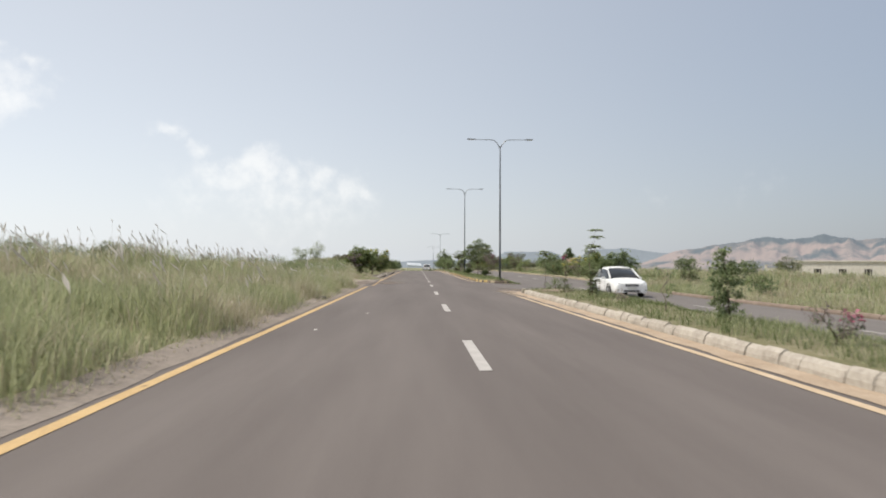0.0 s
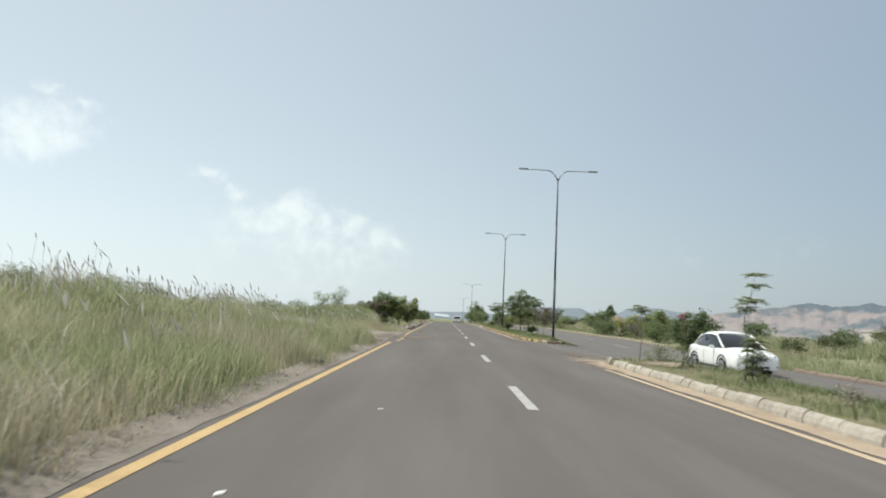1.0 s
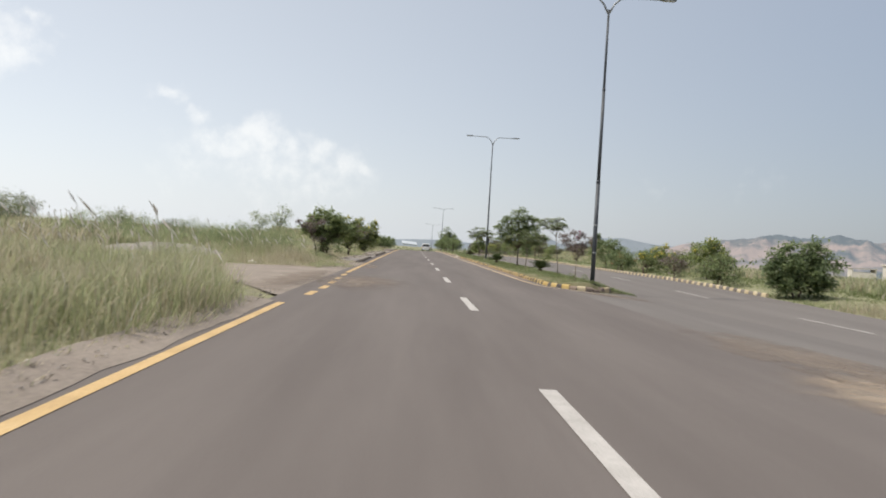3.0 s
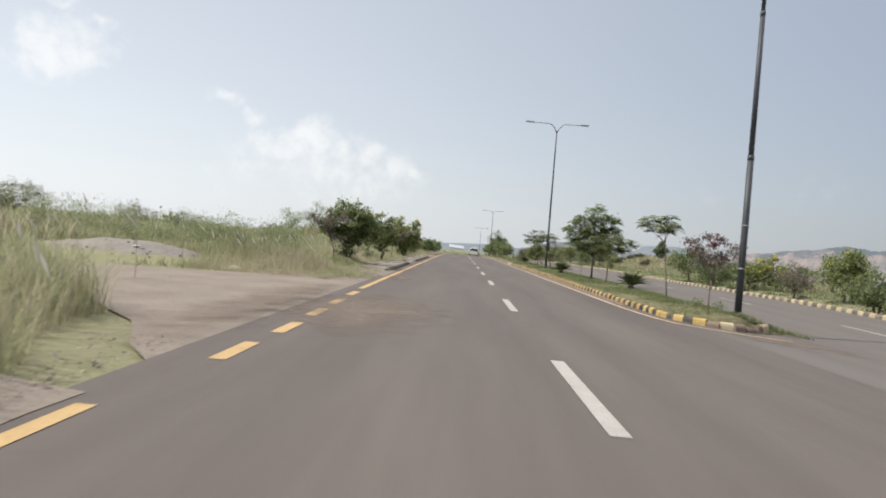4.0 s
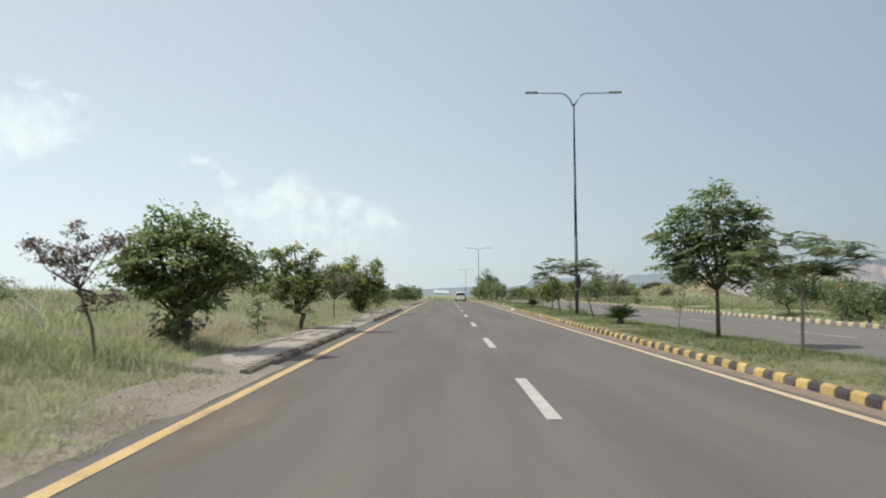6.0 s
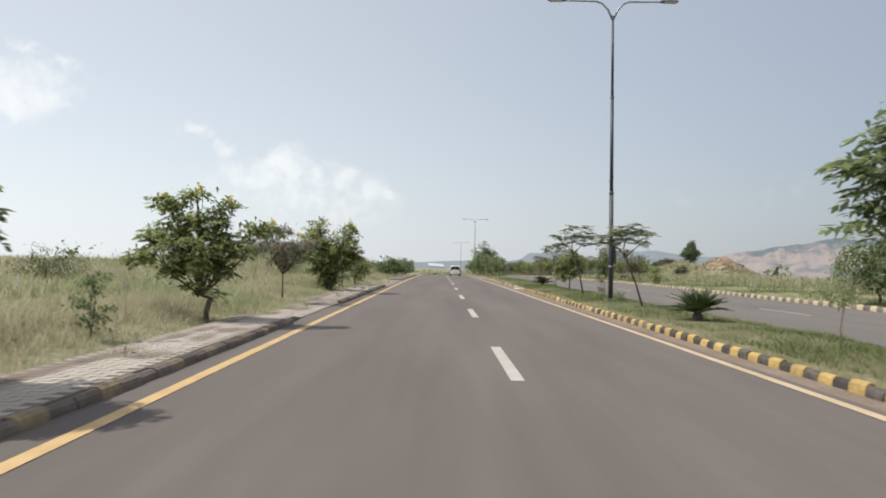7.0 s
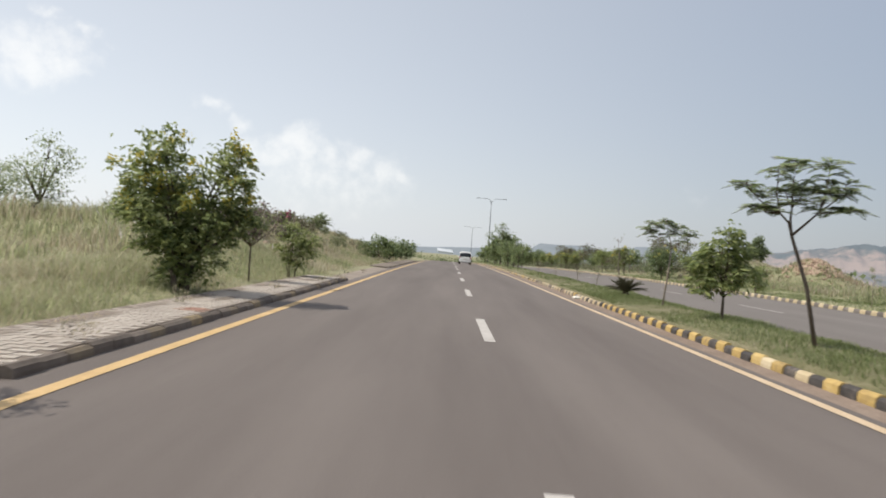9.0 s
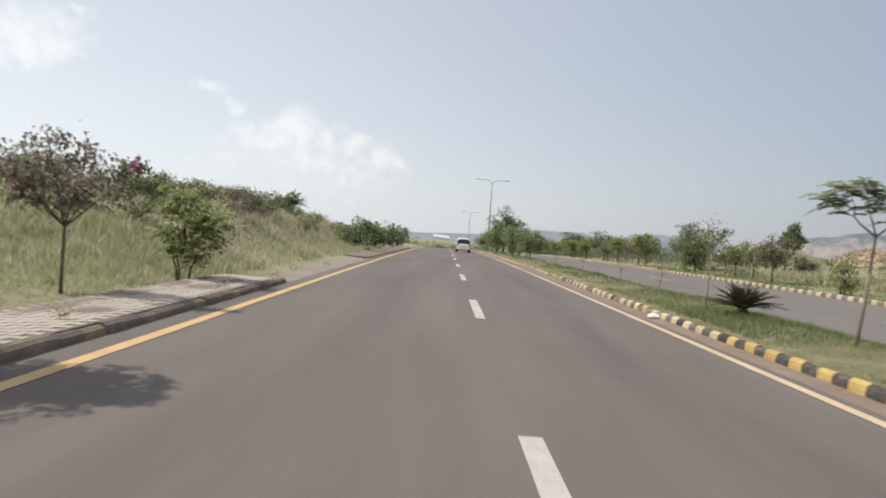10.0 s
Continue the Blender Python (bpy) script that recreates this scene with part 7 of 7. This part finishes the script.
SEDAN_BITS = [("headlight", (0.42, 0.26, 0.17), (-0.62, 2.12, 0.68), M_LENS), ("headlight", (0.42, 0.26, 0.17), (0.62, 2.12, 0.68), M_LENS), ("grille", (0.68, 0.07, 0.15), (0, 2.27, 0.61), M_TRIM), ("grille_bar", (0.66, 0.03, 0.022), (0, 2.306, 0.57), M_RIM), ("grille_bar", (0.68, 0.03, 0.022), (0, 2.306, 0.615), M_RIM), ("grille_bar", (0.7, 0.03, 0.026), (0, 2.3, 0.665), M_RIM), ("air_intake", (0.84, 0.07, 0.11), (0, 2.275, 0.34), M_TRIM), ("number_plate", (0.46, 0.02, 0.12), (0, 2.31, 0.475), M_PLATE),
              ("fog_lamp", (0.2, 0.08, 0.1), (-0.64, 2.245, 0.38), M_TRIM), ("fog_lamp", (0.2, 0.08, 0.1), (0.64, 2.245, 0.38), M_TRIM), ("tail_light", (0.26, 0.12, 0.16), (-0.62, -2.16, 0.82), M_REDLENS), ("tail_light", (0.26, 0.12, 0.16), (0.62, -2.16, 0.82), M_REDLENS),
              ("door_handle", (0.03, 0.2, 0.035), (-0.885, -0.1, 0.8), M_CAR), ("door_handle", (0.03, 0.2, 0.035), (-0.885, -1.05, 0.82), M_CAR), ("door_handle", (0.03, 0.2, 0.035), (0.885, -0.1, 0.8), M_CAR), ("door_handle", (0.03, 0.2, 0.035), (0.885, -1.05, 0.82), M_CAR),
              ("door_seam", (0.008, 0.012, 0.6), (0.884, -0.35, 0.58), M_TRIM), ("door_seam", (0.008, 0.012, 0.6), (0.884, 0.62, 0.58), M_TRIM), ("window_pillar", (0.02, 0.07, 0.46), (0.775, -0.35, 1.13), M_TRIM), ("sill", (0.02, 2.2, 0.06), (0.86, 0, 0.22), M_TRIM)]
car(pose(9.8, 31.0, -0.3, 0, 0, 180), "sedan", "white four-door sedan with tinted windows on the far carriageway", SEDAN, SEDAN_CABIN, (1.32, -1.28), 0.315, 0.78,
    {"roof": (1, 5), "pillars": [(0, 1), (6, 4)]}, {"w": 0.88, "mirror": 0.62, "mirror_z": 0.95, "bits": SEDAN_BITS})
VAN = [(-1.70, 0.60, 0.34, 0.78, 0.84), (-1.66, 0.70, 0.26, 0.86, 0.92), (-1.3, 0.735, 0.22, 0.9, 0.94), (0.0, 0.738, 0.2, 0.88, 0.94), (0.9, 0.735, 0.2, 0.87, 0.96), (1.4, 0.71, 0.22, 0.8, 0.88), (1.66, 0.58, 0.28, 0.66, 0.72)]
VAN_CABIN = [(-1.66, 0.66, 0.84, 0.58, 0.98), (-1.6, 0.69, 0.84, 0.6, 1.36), (-1.45, 0.7, 0.85, 0.6, 1.45), (-0.6, 0.7, 0.86, 0.6, 1.48), (0.3, 0.7, 0.86, 0.58, 1.45), (0.75, 0.69, 0.88, 0.6, 1.2), (1.1, 0.65, 0.9, 0.58, 0.96)]
VAN_BITS = [("tail_light", (0.14, 0.1, 0.34), (-0.64, -1.64, 0.78), M_REDLENS), ("tail_light", (0.14, 0.1, 0.34), (0.64, -1.64, 0.78), M_REDLENS), ("number_plate", (0.42, 0.02, 0.13), (0, -1.74, 0.62), M_PLATE), ("bumper", (1.3, 0.14, 0.2), (0, -1.68, 0.36), M_CAR), ("bumper_trim", (1.1, 0.06, 0.08), (0, -1.74, 0.26), M_TRIM),
            ("rear_shelf", (0.9, 0.05, 0.04), (0, -1.5, 1.5), M_CAR), ("headlight", (0.24, 0.16, 0.2), (-0.52, 1.52, 0.66), M_LENS), ("headlight", (0.24, 0.16, 0.2), (0.52, 1.52, 0.66), M_LENS), ("tailgate_seam", (1.1, 0.012, 0.012), (0, -1.735, 0.5), M_TRIM)]
car(pose(1.35, 152, prof(152), -0.5, 0, 0), "hatchback", "small white boxy hatchback driving ahead on the road", VAN, VAN_CABIN, (1.15, -1.2), 0.27, 0.65,
    {"roof": (1, 5), "pillars": [(0, 2), (6, 4)]}, {"w": 0.738, "mirror": 0.7, "mirror_z": 0.95, "bits": VAN_BITS})


# ---- buildings ----
def farm_building():
    """Long unfinished single-storey block with window openings through its walls."""
    base = tagged(new("building"), "long pale unfinished one-storey building in the field", "building")
    base.matrix_basis = pose(70, 116, ground(70, 116) - 0.2, 0, 0, -24)
    length, depth, h, t = 30.0, 7.0, 3.7, 0.25
    spots = [3, 7, 11, 15, 19, 23, 27]

    def wall(y):
        bm = bmesh.new()

        def slab(x0, x1, z0, z1):
            vs = bmesh.ops.create_cube(bm, size=1.0)["verts"]
            bmesh.ops.scale(bm, vec=(x1 - x0, t, z1 - z0), verts=vs)
            bmesh.ops.translate(bm, vec=((x0 + x1) / 2, y, (z0 + z1) / 2), verts=vs)

        slab(0, length, -0.5, 1.0)
        slab(0, length, 2.4, h)
        last = 0.0
        for c in spots:
            slab(last, c - 0.6, 1.0, 2.4)
            last = c + 0.6
        slab(last, length, 1.0, 2.4)
        part("wall", bm, M_WHITEWALL, base)

    wall(0)
    wall(depth)
    for x in (0, length):
        part("wall", box_bm((t, depth - t - 0.01, h + 0.5), (x, depth / 2, h / 2 - 0.25)), M_WHITEWALL, base)
    part("roof", box_bm((length + 0.6, depth + 0.8, 0.22), (length / 2, depth / 2, h + 0.12), 0.02), M_WHITEWALL, base)
    for c in spots:
        # dark panel painted as the unlit inside of the opening
        window = part("window", box_bm((1.2, 0.06, 1.4), (c, 0.05, 1.7)), M_PAINTED_SHADE, base)
        for k in (-1, 1):
            part("window_bar", box_bm((0.06, 0.1, 1.4), (c + k * 0.3, -0.02, 1.7)), M_WHITEWALL, window)
        for y in (-0.2,):
            part("sill", box_bm((1.4, 0.2, 0.08), (c, y, 0.98)), M_WHITEWALL, window)
    shed = tagged(new("shed"), "small pale roofless shed beside the building", "shed")
    shed.matrix_basis = pose(65.5, 119, ground(65, 119) + 0.1, 0, 0, -24)
    for x in (0, 3):
        part("wall", box_bm((0.2, 3, 2.4), (x, 1.5, 1.1)), M_WHITEWALL, shed)
    part("wall", box_bm((2.79, 0.2, 2.0), (1.5, 0.1, 0.9)), M_WHITEWALL, shed)
    part("roof", box_bm((3.4, 3.4, 0.16), (1.5, 1.5, 2.39)), M_CONCRETE, shed)


farm_building()


def far_shed():
    """A big white-roofed hall far down the road."""
    base = tagged(new("hall"), "large white-roofed hall far down the road", "hall")
    z = prof(700) - 2
    base.matrix_basis = pose(-5.2, 800, z, 0, 0, 3)
    # shade below the roof is put into the wall's colour
    part("wall", box_bm((15, 24, 10), (0, 0, 3)), M_PAINTED_SHADE, base, "wall coloured dark to stand for shade")
    verts, faces = [], []
    top = 1.3 + 1.8 - z
    for k in range(13):
        u = k / 12
        for y in (-14, 14):
            verts.append((-8.5 + 17 * u, y, top - 5.2 + 3.4 * (u - 0.5) * -0.3 + (3.0 if y > 0 else 0)))
    for k in range(13):
        u = k / 12
        for y in (-14, 14):
            verts.append((-8.5 + 17 * u, y, top - 3.4 + 3.4 * (u - 0.5) * -0.3 + (3.0 if y > 0 else 0)))
    for k in range(12):
        a, b = 2 * k, 26 + 2 * k
        faces += [(a, a + 2, b + 2, b), (a + 1, b + 1, b + 3, a + 3), (b, b + 2, b + 3, b + 1), (a, a + 1, a + 3, a + 2)]
    faces += [(0, 26, 27, 1), (24, 25, 51, 50)]
    mesh_object("roof", verts, faces, M_SHEET, base)


far_shed()


# ---- hills at the horizon ----
def hills(name, label, distance, profile, mat, seed, rough=0.2, depth=0.35):
    """A range: profile lists (azimuth to the right of +y in degrees, height over the horizon in degrees)."""
    az = np.arange(profile[0][0], profile[-1][0] + 0.01, 0.12)
    hs = np.interp(az, [p[0] for p in profile], [p[1] for p in profile])
    rows, co = 26, []
    for j in range(rows + 1):
        u = j / rows
        d = distance * (1 + depth * (u - 0.6))
        for a, h in zip(az, hs):
            r = radians(a)
            e = (1 - abs(u - 0.6) / 0.6) if u < 0.6 else 1 - (u - 0.6) / 0.4 * 0.9
            n = noise.fractal((a * 0.75 + seed, u * 4.5, seed), 0.8, 2.1, 6)
            z = math.tan(radians(h)) * distance * (e ** 0.8) * (1 + rough * n * (0.22 + 0.78 * smooth(0.6, 0.42, u) if u < 0.6 else 0.22))
            co.append((math.sin(r) * d, math.cos(r) * d, z - 0.007 * distance if u > 0 else -60))
    w = len(az)
    faces = [(j * w + i, j * w + i + 1, (j + 1) * w + i + 1, (j + 1) * w + i) for j in range(rows) for i in range(w - 1)]
    ob = array_object(name, co, faces, mat)
    tagged(ob, label, "hills", kind="structure")


hills("backdrop", "pale brown quarried hills on the horizon, with blue haze painted on", 620, [(17.5, 0.2), (20, 1.0), (22, 1.75), (24, 2.05), (26, 2.4), (28.5, 2.75), (30.0, 2.55), (32.3, 2.9), (34.5, 2.5), (37, 2.6), (41, 2.8), (47, 2.5), (55, 2.6), (70, 1.9), (95, 1.4), (120, 0.7)], M_HILL, 3.0, 0.3)
hills("backdrop", "flat-topped hills far off, their blue haze painted on", 3600, [(-60, 0.2), (-30, 0.2), (-12, 0.4), (-7, 0.6), (-4, 0.55), (-1, 0.68), (2.5, 0.85), (5, 0.7), (6.8, 1.0), (7.6, 1.55), (11.5, 1.6), (12.6, 1.1), (14.5, 1.2), (15.5, 1.8), (18, 1.85), (20, 1.5), (24, 1.3), (30, 1.2), (45, 1.0), (80, 0.8)], M_FARHILL, 8.0, 0.12)
